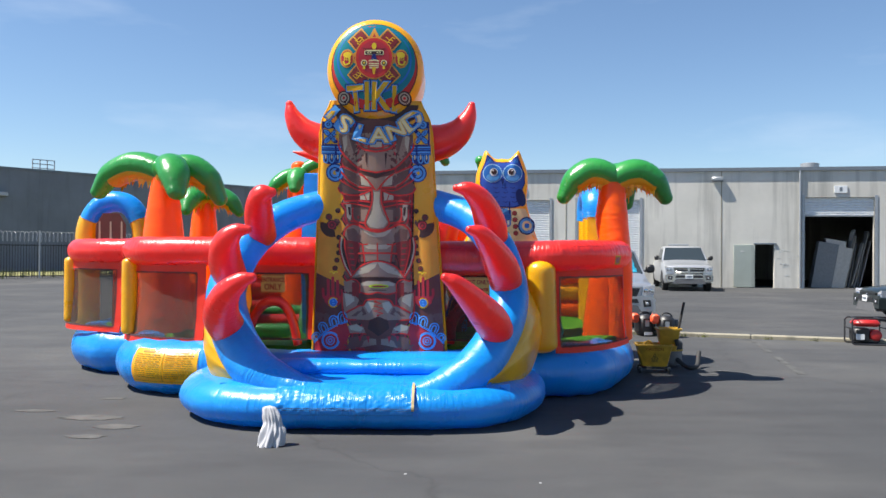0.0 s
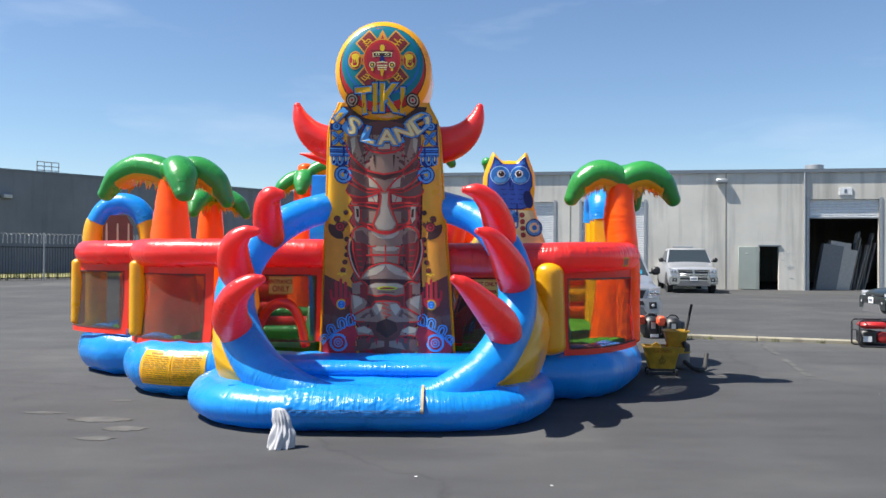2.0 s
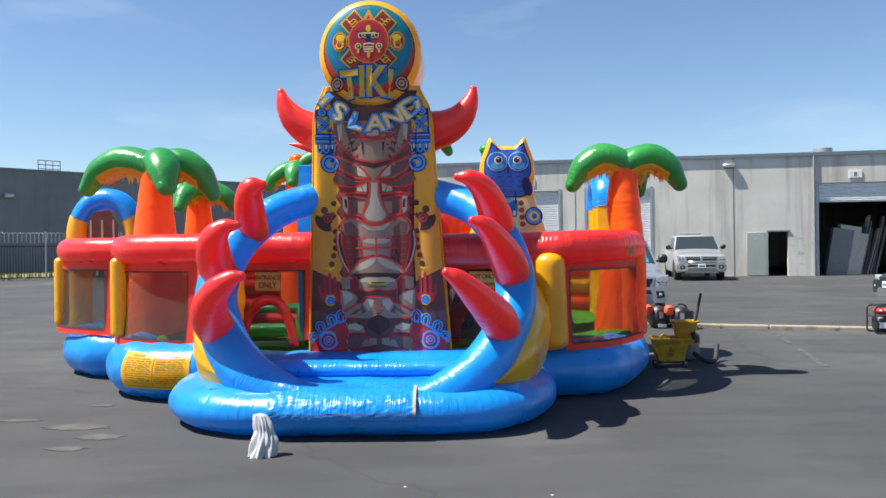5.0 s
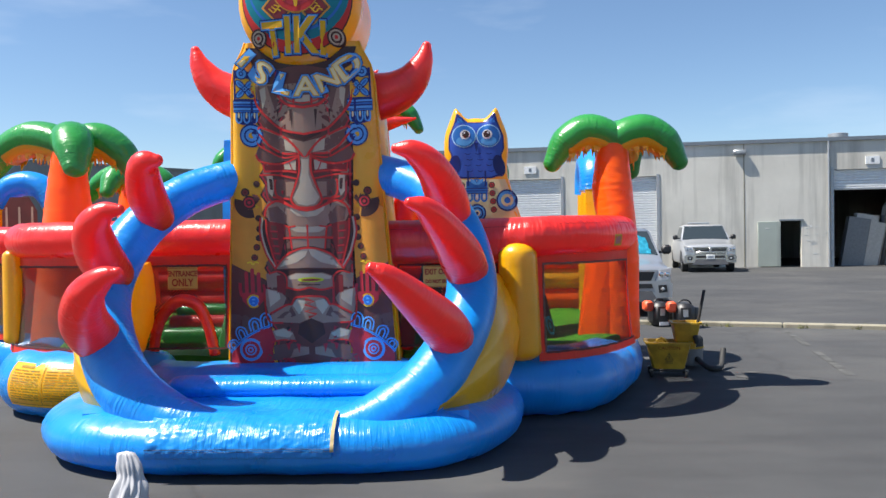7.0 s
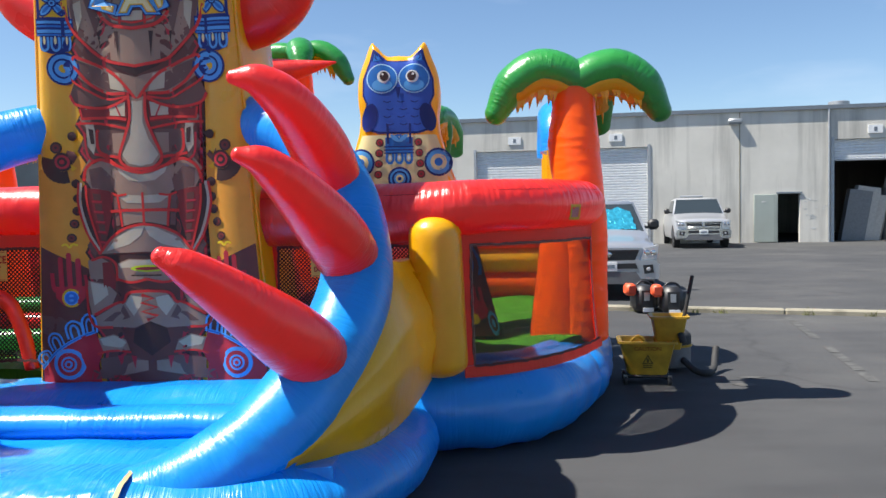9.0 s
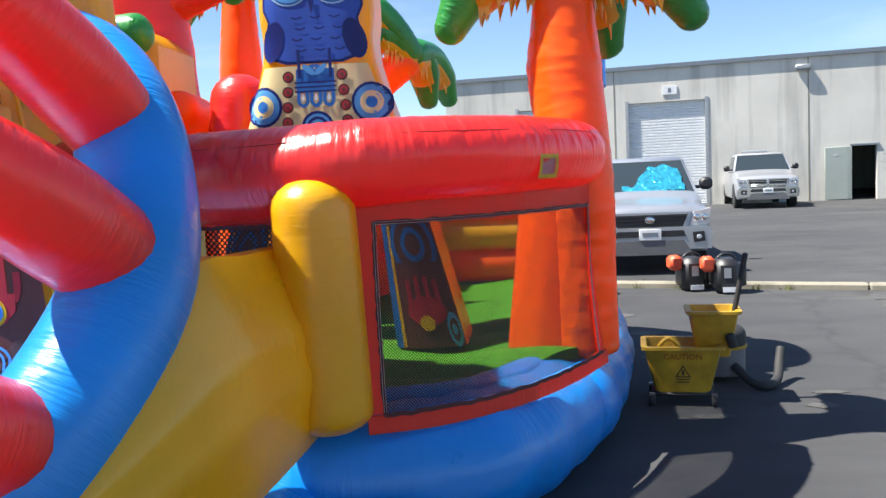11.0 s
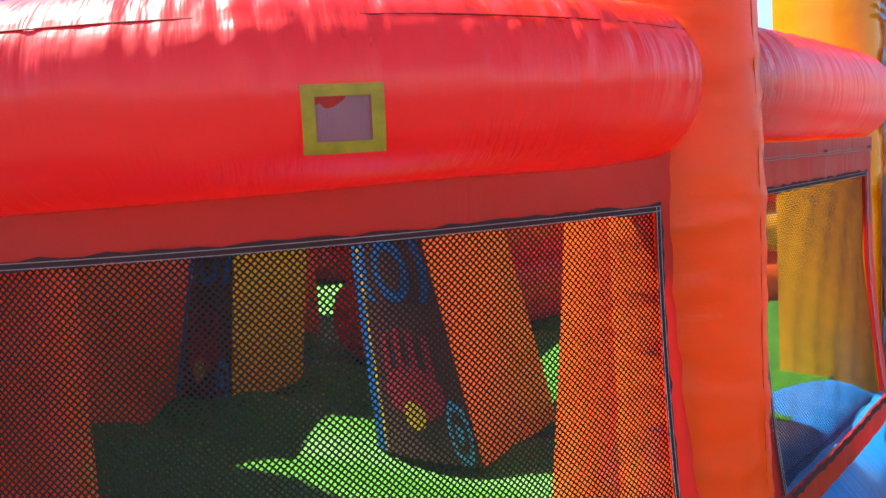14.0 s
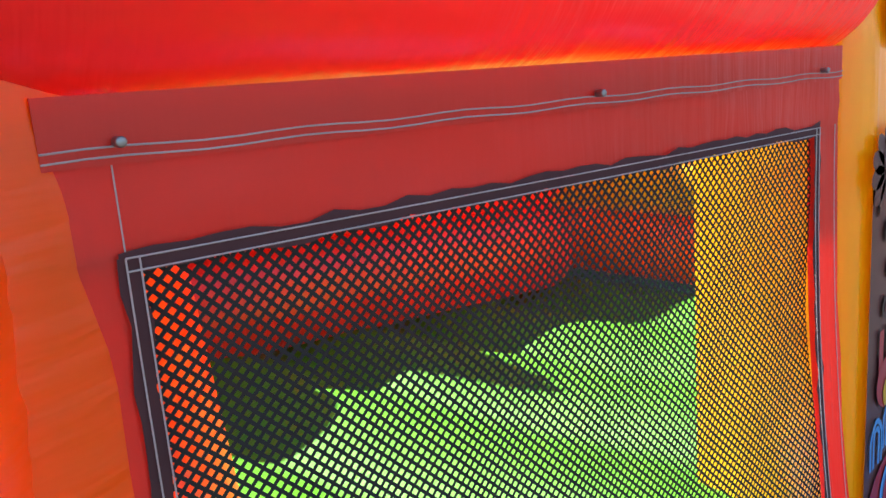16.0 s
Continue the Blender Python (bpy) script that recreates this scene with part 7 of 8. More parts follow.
# ---- vehicles ----
def vehicle(name, at, turn, label, paint, w, length, hood_z, roof_z, belt_z, grille_h, cab0, cab1, wheel_r, bed=True, rack=False, plate=True, shade_cover=False):
    """A parked pickup or wagon, nose towards its local -y, standing on z = 0."""
    v = thing(name, at, label, "pickup truck" if bed else "car", local=True, turn=turn)
    hw = w / 2
    low = wheel_r * 0.85
    # body: stations along y with a rounded section
    g = Geo()
    tail_z = belt_z if bed else belt_z + 0.05
    stations = [(0.0, 0.84, low + 0.12, hood_z - 0.26), (0.06, 0.93, low + 0.02, hood_z - 0.17), (0.25, 0.985, low, hood_z - 0.12), (0.8, 1.0, low, hood_z - 0.05), (cab0, 1.0, low, hood_z + 0.05), (cab0 + 0.3, 1.0, low, belt_z), (cab1, 1.0, low, belt_z), (cab1 + 0.1, 1.0, low, tail_z), (length - 0.1, 1.0, low, tail_z), (length, 0.97, low + 0.1, tail_z - 0.04)]
    st = smooth_line(stations, 3)
    vs, fs, ns = [], [], 14
    for y, k, z0, z1 in st:
        b = hw * k
        prof = [(-b * 0.94, z0), (-b * 0.99, z0 + 0.12), (-b, (z0 + z1) / 2), (-b * 0.985, z1 - 0.14), (-b * 0.93, z1 - 0.04), (-b * 0.80, z1), (-b * 0.3, z1 + 0.025), (b * 0.3, z1 + 0.025), (b * 0.80, z1), (b * 0.93, z1 - 0.04), (b * 0.985, z1 - 0.14), (b, (z0 + z1) / 2), (b * 0.99, z0 + 0.12), (b * 0.94, z0)]
        vs += [(x, y, z) for x, z in prof]
    for i in range(len(st) - 1):
        for k in range(ns):
            fs.append((i * ns + k, i * ns + (k + 1) % ns, (i + 1) * ns + (k + 1) % ns, (i + 1) * ns + k))
    fs += [tuple(range(ns)), tuple((len(st) - 1) * ns + k for k in range(ns))]
    body = g.add(vs, fs).make("body", paint, v, "", True, 35)
    # cab
    c = Geo()
    rw_ = hw * 0.80
    sl = 0.62 if bed else 0.7
    ring0 = [(-hw * 0.95, cab0 + 0.12, belt_z - 0.03), (hw * 0.95, cab0 + 0.12, belt_z - 0.03), (hw * 0.97, cab1, belt_z - 0.03), (-hw * 0.97, cab1, belt_z - 0.03)]
    ring1 = [(-rw_, cab0 + 0.12 + sl, roof_z - 0.06), (rw_, cab0 + 0.12 + sl, roof_z - 0.06), (rw_, cab1 - 0.12, roof_z - 0.06), (-rw_, cab1 - 0.12, roof_z - 0.06)]
    ring2 = [(-rw_ * 0.86, cab0 + 0.25 + sl, roof_z), (rw_ * 0.86, cab0 + 0.25 + sl, roof_z), (rw_ * 0.86, cab1 - 0.28, roof_z), (-rw_ * 0.86, cab1 - 0.28, roof_z)]
    c.add(ring0 + ring1 + ring2, [(0, 1, 5, 4), (1, 2, 6, 5), (2, 3, 7, 6), (3, 0, 4, 7), (4, 5, 9, 8), (5, 6, 10, 9), (6, 7, 11, 10), (7, 4, 8, 11), (8, 9, 10, 11)])
    cabin = c.make("cab", paint, v, "", True, 50)
    mid = lambda p, q, t: tuple(np.array(p) * (1 - t) + np.array(q) * t)

    def pane(quad, inset, push, name_):
        q = [np.array(p) for p in quad]
        cc = sum(q) / 4
        nrm = np.cross(q[1] - q[0], q[3] - q[0])
        nrm /= np.linalg.norm(nrm)
        p = [cc + (a_ - cc) * inset + nrm * push for a_ in q]
        Geo().add([*p, *[a_ - nrm * (push + 0.004) for a_ in p]], [(0, 1, 2, 3), (7, 6, 5, 4), (0, 4, 5, 1), (1, 5, 6, 2), (2, 6, 7, 3), (3, 7, 4, 0)]).make(name_, GLASS, cabin, "", False)
        return p
    wp = pane([ring0[0], ring0[1], ring1[1], ring1[0]], 0.94, 0.012, "windshield")
    pane([ring0[1], ring0[2], ring1[2], ring1[1]], 0.84, 0.012, "side_window")
    pane([ring0[3], ring0[0], ring1[0], ring1[3]], 0.84, 0.012, "side_window")
    if shade_cover:
        def foil(u, t):
            p = (wp[0] * (1 - u) + wp[1] * u) * (1 - t) + (wp[3] * (1 - u) + wp[2] * u) * t
            k = 0.05 * noise.noise((u * 17, t * 9, 0.5)) + 0.03 * noise.noise((u * 41, t * 23, 1.5))
            return (p[0] + k * 0.5, p[1] - 0.03 + k * 0.6, p[2] + 0.012 + k * 0.3)
        Geo().slab(lambda u, t: foil(0.30 + 0.62 * u, 0.03 + (0.16 + 0.62 * max(0.0, min(1.0, u * 3.2 - 0.55)) * (1 - 0.25 * max(0.0, u - 0.8) / 0.2) + 0.10 * noise.noise((u * 7, 0.3, 0.0))) * t), 34, 16, (0, 0.003, -0.002)).make("sun_shade", FOIL, cabin, "crinkled turquoise foil sun shade behind the windshield", False)
    # front: grille, lamps, bumper, plate
    gz = hood_z - 0.22
    trap = lambda wt, wb, zt, zb: [(-hw * wb, zb), (hw * wb, zb), (hw * wt, zt), (-hw * wt, zt)]
    Geo().prism(trap(0.66, 0.56, gz + 0.01, gz - grille_h - 0.03), -0.035, 0.08, 1).make("grille_surround", CHROME if rack else paint, body, "", False)
    gr_ = Geo().prism(trap(0.60, 0.51, gz - 0.025, gz - grille_h), -0.05, -0.02, 1).make("grille", BLACKP, body, "", False)
    for k in range(4):
        t = (k + 0.5) / 4
        z = gz - grille_h + (grille_h - 0.025) * t
        Geo().box((-hw * (0.50 + 0.08 * t), -0.058, z - 0.008), (hw * (0.50 + 0.08 * t), -0.05, z + 0.008)).make("grille_bar", CHROME if rack else BLACKP, gr_, "", False)
    if rack:
        Geo().box((-0.05, -0.07, gz - grille_h), (0.05, -0.04, gz), 0, 0.01).box((-hw * 0.55, -0.07, gz - grille_h / 2 - 0.04), (hw * 0.55, -0.04, gz - grille_h / 2 + 0.04), 0, 0.01).make("grille_cross", CHROME, gr_)
    else:
        Geo().tube([(0.0, -0.062, gz - grille_h * 0.45), (0.0, -0.072, gz - grille_h * 0.45)], 0.07, 18, 0.68, (0.1, 0.1)).make("badge", CHROME, gr_, "plain oval badge")
    for s_ in (1, -1):
        lampb = Geo().prism([(s_ * hw * 0.62, gz - 0.20), (s_ * hw * 0.93, gz - 0.17), (s_ * hw * 0.96, gz + 0.05), (s_ * hw * 0.70, gz + 0.0)], -0.03, 0.22, 1).make("headlight", LENS, body, "", False)
        for q in (0.74, 0.86):
            Geo().tube([(s_ * hw * q, -0.034, gz - 0.08), (s_ * hw * q, 0.02, gz - 0.08)], 0.05, 14, 1, (0.2, 0.1)).make("bulb_reflector", CHROME, lampb)
        fog = Geo().prism([(s_ * hw * 0.68, low + 0.15), (s_ * hw * 0.86, low + 0.17), (s_ * hw * 0.84, low + 0.31), (s_ * hw * 0.66, low + 0.30)], -0.098, -0.05, 1).make("fog_light", BLACKP, body, "", False)
        Geo().tube([(s_ * hw * 0.76, -0.104, low + 0.23), (s_ * hw * 0.76, -0.09, low + 0.23)], 0.035, 12, 1, (0.2, 0.1)).make("fog_lens", LENS, fog)
    Geo().prism([(-hw * 0.95, low + 0.06), (hw * 0.95, low + 0.06), (hw * 0.97, low + 0.30), (hw * 0.9, low + 0.38), (-hw * 0.9, low + 0.38), (-hw * 0.97, low + 0.30)], -0.09, 0.12, 1).make("bumper", CHROME if rack else paint, body, "", False)
    Geo().prism(trap(0.52, 0.56, low + 0.33, low + 0.24), -0.1, -0.08, 1).make("air_intake", BLACKP, body, "", False)
    Geo().prism(trap(0.52, 0.68, low + 0.19, low - 0.02), -0.104, 0.1, 1).make("lower_valance", VALANCE, body, "", False)
    pl = Geo().box((-0.155, -0.118, low + 0.20), (0.155, -0.104, low + 0.36), 0, 0.01).make("number_plate", SIGNW, body, "white plate with a plain dark bar")
    Geo().box((-0.11, -0.122, low + 0.25), (0.11, -0.1185, low + 0.31)).make("plate_bar", TRIMG, pl, "", False)
    for s_ in (1, -1):
        x0, x1 = sorted((s_ * (hw + 0.03), s_ * (hw + 0.24)))
        Geo().box((x0, cab0 + 0.42, belt_z + 0.0), (x1, cab0 + 0.54, belt_z + 0.20), 0, 0.05).make("mirror", BLACKP, body)
        Geo().box((min(s_ * hw * 0.95, s_ * (hw + 0.06)), cab0 + 0.46, belt_z + 0.02), (max(s_ * hw * 0.95, s_ * (hw + 0.06)), cab0 + 0.52, belt_z + 0.07)).make("mirror_arm", BLACKP, body, "", False)
    for y in (0.92, length - 1.15):
        for s_ in (1, -1):
            cx = s_ * (hw - 0.13)
            rings_ = [(0.55, 0.12), (0.9, 0.125), (1.0, 0.10), (1.0, -0.10), (0.9, -0.125), (0.55, -0.12)]
            t = Geo()
            n = 28
            vs = [(cx + dx, y + wheel_r * r_ * math.cos(6.2832 * k / n), wheel_r + wheel_r * r_ * math.sin(6.2832 * k / n)) for r_, dx in rings_ for k in range(n)]
            fs = [(i * n + k, i * n + (k + 1) % n, (i + 1) * n + (k + 1) % n, (i + 1) * n + k) for i in range(5) for k in range(n)]
            wh = t.add(vs, fs).make("wheel", TYRE, v, "black tyre on an alloy rim", True, 40)
            r = Geo()
            o = s_ * 0.09
            r.add([(cx + o, y + wheel_r * 0.58 * math.cos(6.2832 * k / n), wheel_r + wheel_r * 0.58 * math.sin(6.2832 * k / n)) for k in range(n)], [tuple(range(n))])
            for k in range(5):
                q = 6.2832 * k / 5
                d = np.array((0, math.cos(q), math.sin(q)))
                e = np.array((0, -math.sin(q), math.cos(q))) * 0.045
                p0, p1 = np.array((cx + o + s_ * 0.03, y, wheel_r)) + d * 0.04, np.array((cx + o + s_ * 0.03, y, wheel_r)) + d * wheel_r * 0.58
                r.add([p0 - e, p0 + e, p1 + e * 0.8, p1 - e * 0.8], [(0, 1, 2, 3)])
            r.make("rim", CHROME, wh, "", False)
            Geo().add([(cx - s_ * 0.14, y + (wheel_r + 0.07) * math.cos(math.pi * k / 12), wheel_r + (wheel_r + 0.07) * math.sin(math.pi * k / 12)) for k in range(13)] + [(s_ * (hw + 0.006), y + (wheel_r + 0.07) * math.cos(math.pi * k / 12), wheel_r + (wheel_r + 0.07) * math.sin(math.pi * k / 12)) for k in range(13)] + [(s_ * (hw + 0.006), y, wheel_r * 0.9)], [(k, k + 1, k + 14, k + 13) for k in range(12)] + [(13 + k, 14 + k, 26) for k in range(12)]).make("wheel_arch", BLACKP, body, "", False)
    if bed:
        Geo().box((-hw * 0.86, cab1 + 0.15, belt_z + 0.004), (hw * 0.86, length - 0.12, belt_z + 0.03)).make("bed_cover", BLACKP, body, "", False)
    if rack:
        Geo().box((-hw * 0.45, cab1 + 0.05, roof_z + 0.02), (hw * 0.45, cab1 + 0.15, roof_z + 0.12), 0, 0.02).box((-hw * 0.45, cab1 + 0.08, belt_z), (-hw * 0.42, cab1 + 0.12, roof_z + 0.1)).box((hw * 0.42, cab1 + 0.08, belt_z), (hw * 0.45, cab1 + 0.12, roof_z + 0.1)).make("cab_rack", GALV, body, "", False)
    return v


GLASS = glass_material("tinted glass")
CHROME = plain("bright metal", (0.62, 0.62, 0.63), 0.18, 1.0, 0.05, 20, 0)
VALANCE = plain("dark grey plastic", (0.13, 0.13, 0.135), 0.5)
BLACKP = plain("black plastic", (0.02, 0.02, 0.022), 0.5)
TYRE = plain("tyre rubber", (0.02, 0.02, 0.02), 0.85)
LENS = plain("headlight lens", (0.55, 0.56, 0.58), 0.1, 0.3, 0.1, 30, 0)
FOIL = plain("turquoise foil", (0.06, 0.50, 0.66), 0.22, 0.65, 0.3, 12, 0.3)


def car_paint(name, color):
    m, n, l, b = material(name, 0.32, 0.55)
    tc = n.new("ShaderNodeTexCoord")
    t = noise_node(n, l, tc.outputs["Object"], 3, 5)
    c = ramp(n, l, t.outputs["Fac"], [(0.3, shade(color, 0.92)), (0.7, color)])
    l.new(c.outputs["Color"], b.inputs["Base Color"])
    b.inputs["Coat Weight"].default_value = 0.6
    return m


SILVER = car_paint("silver paint", (0.43, 0.45, 0.48))
WHITISH = car_paint("light silver paint", (0.54, 0.55, 0.57))
DGREEN = car_paint("dark green paint", (0.03, 0.045, 0.045))
vehicle("pickup_truck", (3.80, 17.0, 0), -4, "silver compact pickup with a turquoise sun shade, parked nose out", SILVER, 1.80, 5.3, 1.12, 1.74, 1.18, 0.22, 1.05, 2.9, 0.37, shade_cover=True)
vehicle("pickup_truck", (10.25, 33.0, 0.10), -9, "light silver full-size pickup with a cab rack by the warehouse", WHITISH, 2.02, 5.9, 1.22, 1.92, 1.30, 0.40, 1.25, 3.4, 0.40, rack=True)
vehicle("parked_wagon", (10.75, 19.6, 0), -98, "dark green station wagon parked at the kerb", DGREEN, 1.78, 4.5, 0.95, 1.62, 1.0, 0.2, 0.95, 4.3, 0.33, bed=False)

# ---- loose things on the asphalt ----
MOPY = plain("mop bucket yellow", (0.46, 0.27, 0.018), 0.45, 0, 0.3, 7)
MOPD = plain("scuffed black rubber", (0.03, 0.03, 0.03), 0.7)
bucket = thing("mop_bucket", (2.93, 10.32, 0), "dirty yellow wheeled mop bucket with wringer on asphalt", "mop bucket", local=True, turn=-8)


def tub(lo, hi, z0, z1, t=0.014):
    """A tapered open tub: lo and hi are half sizes at the bottom and the rim."""
    g = Geo()
    sq = lambda a, b, z, r: [(sx * (a - r) + r * math.cos(q), sy * (b - r) + r * math.sin(q), z) for sx, sy, q0 in ((1, 1, 0), (-1, 1, 90), (-1, -1, 180), (1, -1, 270)) for q in (radians(q0), radians(q0 + 45), radians(q0 + 90))]
    r = 0.035
    rows = [sq(lo[0], lo[1], z0, r), sq(hi[0], hi[1], z1, r), sq(hi[0] + 0.02, hi[1] + 0.02, z1, r), sq(hi[0] + 0.02, hi[1] + 0.02, z1 + 0.02, r), sq(hi[0] - t, hi[1] - t, z1 + 0.02, r), sq(lo[0] - t, lo[1] - t, z0 + t, r)]
    n = len(rows[0])
    vs = [p for q in rows for p in q]
    fs = [(i * n + k, i * n + (k + 1) % n, (i + 1) * n + (k + 1) % n, (i + 1) * n + k) for i in range(5) for k in range(n)]
    fs += [tuple(range(n)), tuple(5 * n + k for k in range(n))]
    return g.add(vs, fs)


tb = tub((0.17, 0.13), (0.235, 0.17), 0.09, 0.37)
tb.make("tub", MOPY, bucket, "dirty yellow plastic tub")
wr = tub((0.10, 0.10), (0.15, 0.14), 0.30, 0.58)
wr.v = [(x + 0.20, y + 0.06, z) for x, y, z in wr.v]
WRING = wr.make("wringer", MOPY, bucket, "yellow wringer basket")
Geo().tube([(0.30, 0.02, 0.42), (0.40, 0.0, 0.95)], 0.017, 12, 1, (0.5, 0.6), flat=False).make("wringer_handle", MOPD, bucket, "black lever handle")
Geo().tube([(0.29, -0.09, 0.45), (0.31, -0.09, 0.38)], 0.03, 12, 1, (0.4, 0.4), flat=False).make("wringer_hinge", MOPD, bucket)
Geo().box((-0.19, -0.14, 0.06), (0.19, 0.14, 0.095), 0, 0.02).make("chassis", MOPD, bucket)
for sx in (-1, 1):
    for sy in (-1, 1):
        w = Geo().tube([(sx * 0.19 - 0.012, sy * 0.13, 0.038), (sx * 0.19 + 0.012, sy * 0.13, 0.038)], 0.038, 14, 1, (0.15, 0.15)).make("caster", MOPD, bucket)
        Geo().box((sx * 0.19 - 0.018, sy * 0.13 - 0.012, 0.04), (sx * 0.19 + 0.018, sy * 0.13 + 0.012, 0.085)).make("caster_fork", STEEL, w, "", False)
Geo().tube([(-0.14 + 0.03 * k, -0.12, 0.385 + 0.05 * math.sin(math.pi * k / 4)) for k in range(5)], 0.014, 10, 1, (0.5, 0.5)).make("pour_handle", MOPY, bucket)
CAU = ink("caution print", (0.30, 0.10, 0.02))
CAUD = ink("faded dark print", (0.12, 0.09, 0.03))


def on_tub(u, v, lift):
    k = (v - 0.09) / 0.28
    return (u, -(0.13 + 0.04 * k) - 0.002 - lift, v)


ca = Art(on_tub, 0.1)
ca.word("CAUTION", 0.0, 0.325, 0.055, CAU, 1, 0, 0.95, 0.9, 0.001)
ca.poly([(-0.05, 0.19), (0.05, 0.19), (0.0, 0.275)], CAUD, 1)
ca.poly([(-0.034, 0.199), (0.034, 0.199), (0.0, 0.257)], MOPY, 1.6)
ca.oval(0, 0.222, 0.010, 0.02, CAUD, 2.2)
for k in range(2):
    ca.poly([(-0.04, 0.172 - 0.018 * k), (0.04, 0.172 - 0.018 * k), (0.04, 0.181 - 0.018 * k), (-0.04, 0.181 - 0.018 * k)], CAUD, 1)
ca.make("caution_print", bucket, "worn caution lettering and triangle")

# shop vacuum with its hose behind the bucket
vac = thing("shop_vacuum", (3.32, 10.88, 0), "small grey shop vacuum with black hose lying on asphalt", "vacuum cleaner", local=True)
VACG = plain("grey plastic", (0.16, 0.16, 0.17), 0.5)
Geo().tube([(0, 0, 0.05), (0, 0, 0.24)], 0.16, 22, 1, (0.15, 0.1), flat=False).make("drum", VACG, vac)
Geo().tube([(0, 0, 0.25), (0, 0, 0.33)], 0.165, 22, 1, (0.1, 0.5), flat=False).make("lid", MOPD, vac, "black motor lid")
Geo().tube([(0, 0, 0.235), (0, 0, 0.255)], 0.172, 22, 1, (0.05, 0.05), flat=False).make("rim_band", MOPY, vac)
Geo().tube(smooth_line([(0.05, -0.16, 0.12), (0.12, -0.3, 0.05), (0.2, -0.36, 0.035), (0.30, -0.26, 0.05), (0.36, -0.12, 0.14), (0.39, -0.06, 0.22)], 8), 0.032, 12, 1, (0.3, 0.3)).make("hose", MOPD, vac, "black corrugated hose")

# blowers at the kerb
BLK = plain("blower black plastic", (0.022, 0.022, 0.024), 0.45)
BORG = plain("blower orange mouth", (0.75, 0.10, 0.03), 0.5)
blower = thing("air_blower", (3.98, 15.30, 0), "black inflatable blower with a bright orange mouth by the kerb", "blower", "blowers at the kerb", local=True, turn=6)
Geo().box((-0.11, -0.2, 0.02), (0.20, 0.2, 0.42), 0, 0.07).make("housing", BLK, blower)
mth = Geo().box((-0.25, -0.16, 0.27), (-0.09, 0.06, 0.45), 0, 0.04).make("outlet", BORG, blower, "orange outlet mouth")
# no real opening: the throat's shade is a darker orange block on the mouth
Geo().box((-0.225, -0.172, 0.295), (-0.115, -0.161, 0.425), 0, 0.02).make("outlet_shade", plain("shaded orange throat", (0.42, 0.05, 0.02), 0.6), mth)
Geo().box((-0.02, -0.21, 0.03), (0.14, -0.199, 0.09)).make("rating_label", SIGNW, blower, "white label")
Geo().box((0.0, -0.208, 0.20), (0.08, -0.199, 0.32)).make("switch_plate", GALV, blower)
Geo().tube([(0.15, 0, 0.10), (0.15, 0, 0.34)], 0.14, 18, 1, (0.2, 0.2), flat=False).make("intake_grille", BLK, blower)
Geo().tube(smooth_line([(-0.05, 0, 0.42), (0.02, 0, 0.47), (0.12, 0, 0.46), (0.17, 0, 0.40)], 5), 0.015, 10, 1, (0.2, 0.2), flat=False).make("carry_handle", BLK, blower)
copy_thing(blower, pose(4.33, 15.02, 0, 0, 0, -4))
# a green hose coil at the base's far corner
HOSE = plain("green hose", (0.02, 0.16, 0.05), 0.5)
tagged(Geo().tube([(2.95 + 0.14 * math.cos(k * 0.5), 15.2 + 0.14 * math.sin(k * 0.5), 0.02 + 0.002 * k) for k in range(36)], 0.012, 8, 1, (0.3, 0.3)).make("garden_hose", HOSE), "coiled green garden hose on the asphalt", "hose")

# red generator and a low dark cart beside it
gen = thing("generator", (7.75, 14.0, 0), "red portable generator in a black tube frame on asphalt", "generator", local=True, turn=-10)
REDP = plain("generator red", (0.42, 0.02, 0.02), 0.4)
for y in (-0.22, 0.22):
    Geo().tube([(-0.3, y, 0.04), (-0.3, y, 0.44), (-0.26, y, 0.48), (0.26, y, 0.48), (0.3, y, 0.44), (0.3, y, 0.04), (0.26, y, 0.015), (-0.26, y, 0.015), (-0.3, y, 0.04)], 0.015, 8, 1, (0, 0), flat=False).make("frame_loop", BLK, gen)
for x, z in ((-0.3, 0.3), (0.3, 0.3), (-0.2, 0.48), (0.2, 0.48)):
    Geo().tube([(x, -0.22, z), (x, 0.22, z)], 0.012, 8, 1, (0, 0)).make("cross_bar", BLK, gen)
Geo().box((-0.24, -0.18, 0.33), (0.20, 0.18, 0.45), 0, 0.05).make("fuel_tank", REDP, gen, "red fuel tank")
Geo().box((-0.25, -0.17, 0.06), (0.02, 0.16, 0.30), 0, 0.03).make("alternator", BLK, gen)
Geo().box((-0.22, -0.185, 0.10), (-0.08, -0.17, 0.2)).make("control_panel", SIGNW, gen, "white control label")
Geo().tube([(0.12, -0.16, 0.18), (0.12, 0.14, 0.18)], 0.10, 18, 1, (0.2, 0.2)).make("engine", REDP, gen, "red engine cover")
cart = thing("floor_scrubber_pad", (7.35, 12.0, 0), "low dark round fan lying on asphalt", "fan", local=True)
Geo().tube([(0, 0, 0.0), (0, 0, 0.07)], 0.16, 20, 1, (0.05, 0.1), flat=False).make("drum", BLK, cart)
Geo().tube(smooth_line([(0.0, 0, 0.08), (0.1, 0.05, 0.16), (0.3, 0.0, 0.10)], 6), 0.02, 8, 1, (0.3, 0.3), flat=False).make("handle", BLK, cart)

# crumpled white cloth standing by the pool
CLOTH = plain("grey white cloth", (0.45, 0.45, 0.47), 0.9, 0, 0.12, 12, 0.3)
cg = Geo()


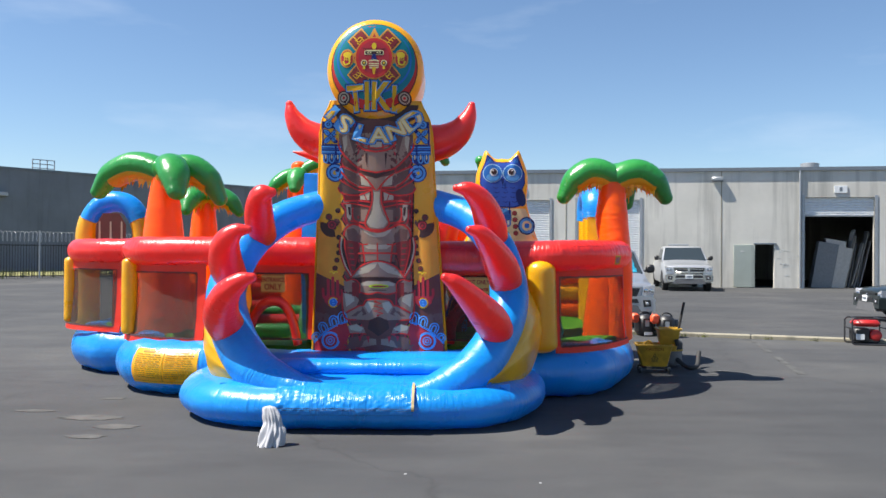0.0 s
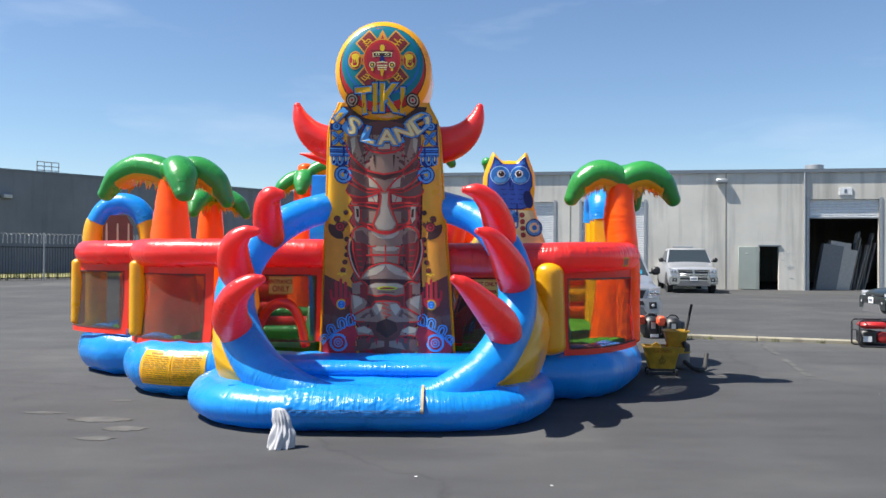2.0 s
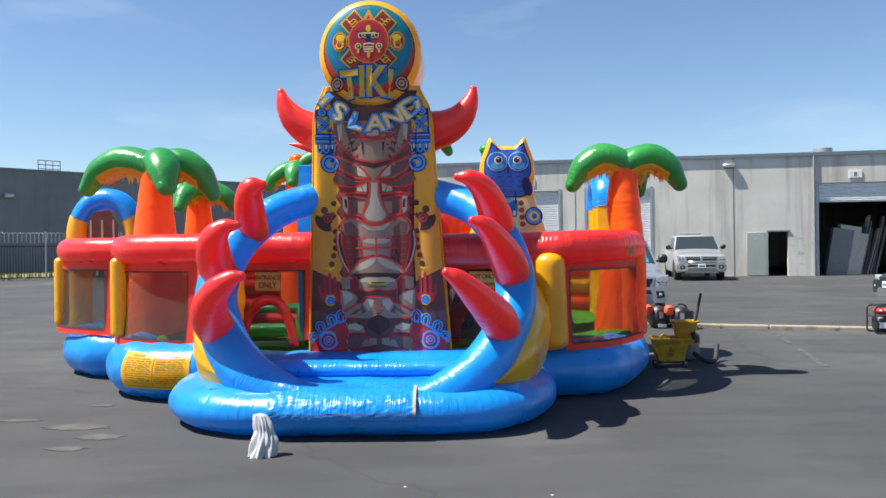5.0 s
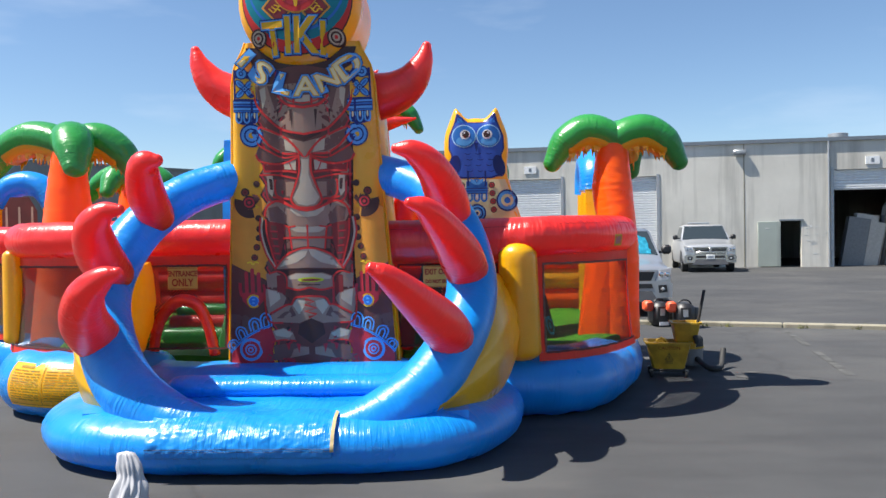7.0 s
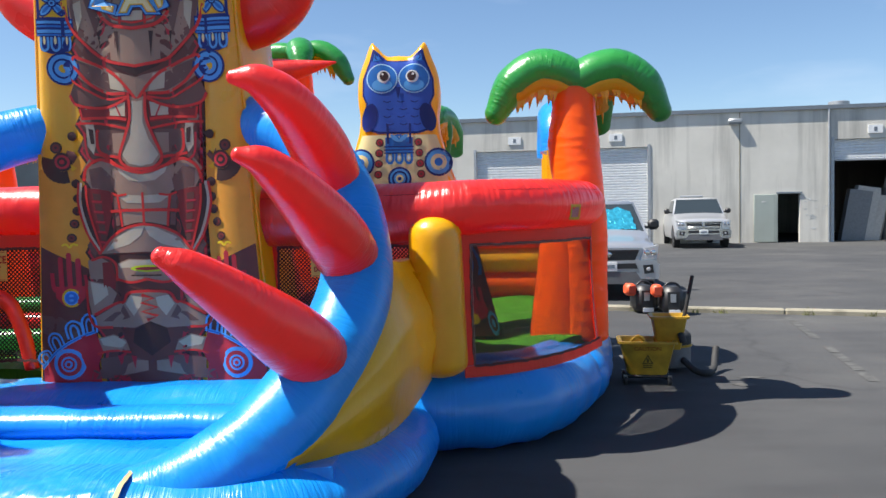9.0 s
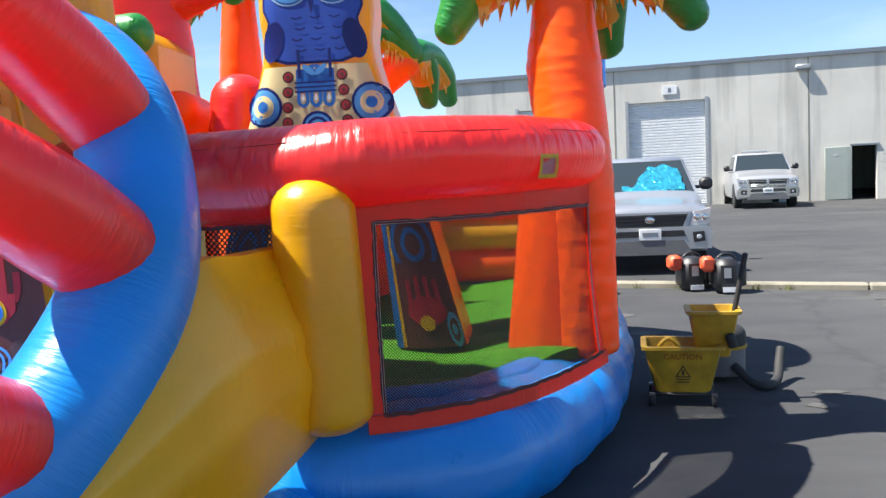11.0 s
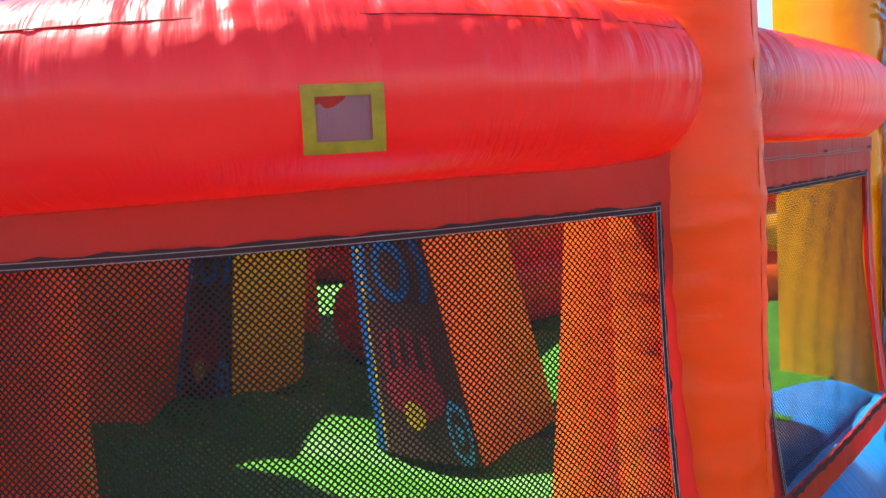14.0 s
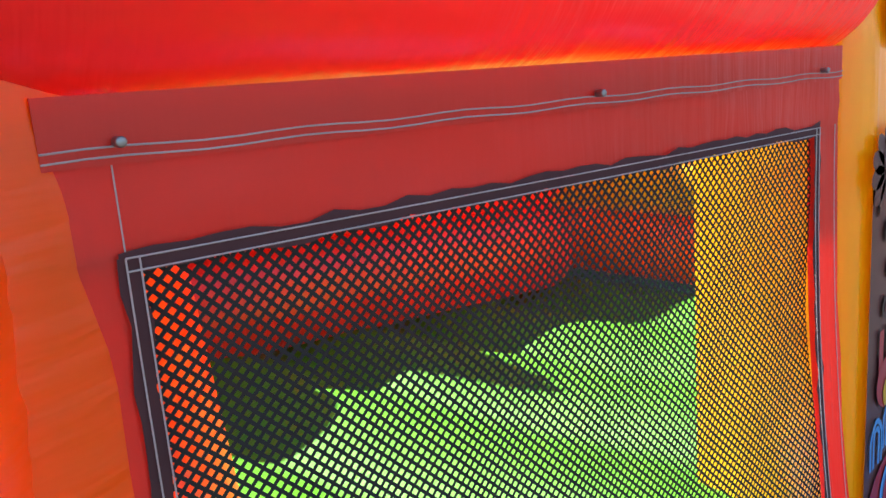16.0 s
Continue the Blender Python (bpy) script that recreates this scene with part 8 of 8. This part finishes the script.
def cloth(u, v):
    a = 2 * math.pi * u
    h = v
    r = (0.075 - 0.008 * h - 0.035 * h ** 3) * (1 + 0.20 * math.sin(2 * a + 0.6 + 1.5 * h) + 0.20 * abs(math.sin(2.5 * a - 2 * h)) + 0.13 * math.sin(7 * a + 5 * h) + 0.09 * math.sin(13 * a - 7 * h)) * (1 - 0.25 * math.exp(-((h - 0.6) / 0.14) ** 2)) + 0.008
    bend = 0.03 * math.sin(h * 3)
    return (-1.35 + r * math.cos(a) - 0.03 * h + bend, 5.92 + 0.8 * r * math.sin(a) + 0.05 * h, 0.31 * h + 0.008 * math.sin(9 * a) * (1 - h))


cg.grid(cloth, 96, 28)
cg.v.append((-1.37, 5.97, 0.325))
cg.uv.append((0, 0))
o = 28 * 97
for k in range(96):
    cg.f.append((o + k, o + k + 1, len(cg.v) - 1))
    cg.m.append(0)
tagged(cg.make("cloth_rag", CLOTH), "crumpled grey-white rag standing against the pool rim", "rag")

# small stains, puddle marks and litter on the asphalt
WETM = plain("dried stain", (0.076, 0.075, 0.072), 0.85, 0, 0.35, 6, 0)
rp = random.Random(31)


def stain(x, y, a, b, mat, name="stain", label="pale dried stain on the asphalt"):
    n = 18
    ph = rp.uniform(0, 6)
    g = Geo()
    g.add([(x, y, 0.004)] + [(x + a * math.cos(6.2832 * k / n) * (1 + 0.35 * math.sin(3 * k + ph) * 0.5 + rp.uniform(-0.12, 0.12)), y + b * math.sin(6.2832 * k / n) * (1 + rp.uniform(-0.2, 0.2)), 0.004) for k in range(n)], [(0, k + 1, (k + 1) % n + 1) for k in range(n)])
    tagged(g.make(name, mat, None, "", False), label, "stain", kind="structure")


for x, y, a, b in ((-3.3, 7.0, 0.30, 0.12), (-2.9, 6.6, 0.2, 0.1), (-3.5, 8.0, 0.12, 0.05), (-4.0, 7.3, 0.2, 0.06), (-3.0, 6.2, 0.16, 0.08)):
    stain(x, y, a, b, WETM)
TOWELP = plain("grey paper scrap", (0.40, 0.41, 0.42), 0.8, 0, 0.1, 8, 0)
for x, y, a, b in ((3.05, 9.95, 0.14, 0.05), (3.75, 10.15, 0.10, 0.06), (3.9, 10.45, 0.12, 0.04), (3.05, 11.6, 0.2, 0.09), (3.05, 12.6, 0.16, 0.12), (2.95, 13.6, 0.14, 0.10)):
    stain(x, y, a, b, WETM, "pale_patch", "pale patch of dried water")
for x, y in ((0.75, 4.9), (4.1, 6.6), (5.1, 8.8), (-0.2, 5.1)):
    stain(x, y, 0.012, 0.008, SIGNW, "litter_scrap", "tiny white litter scrap")
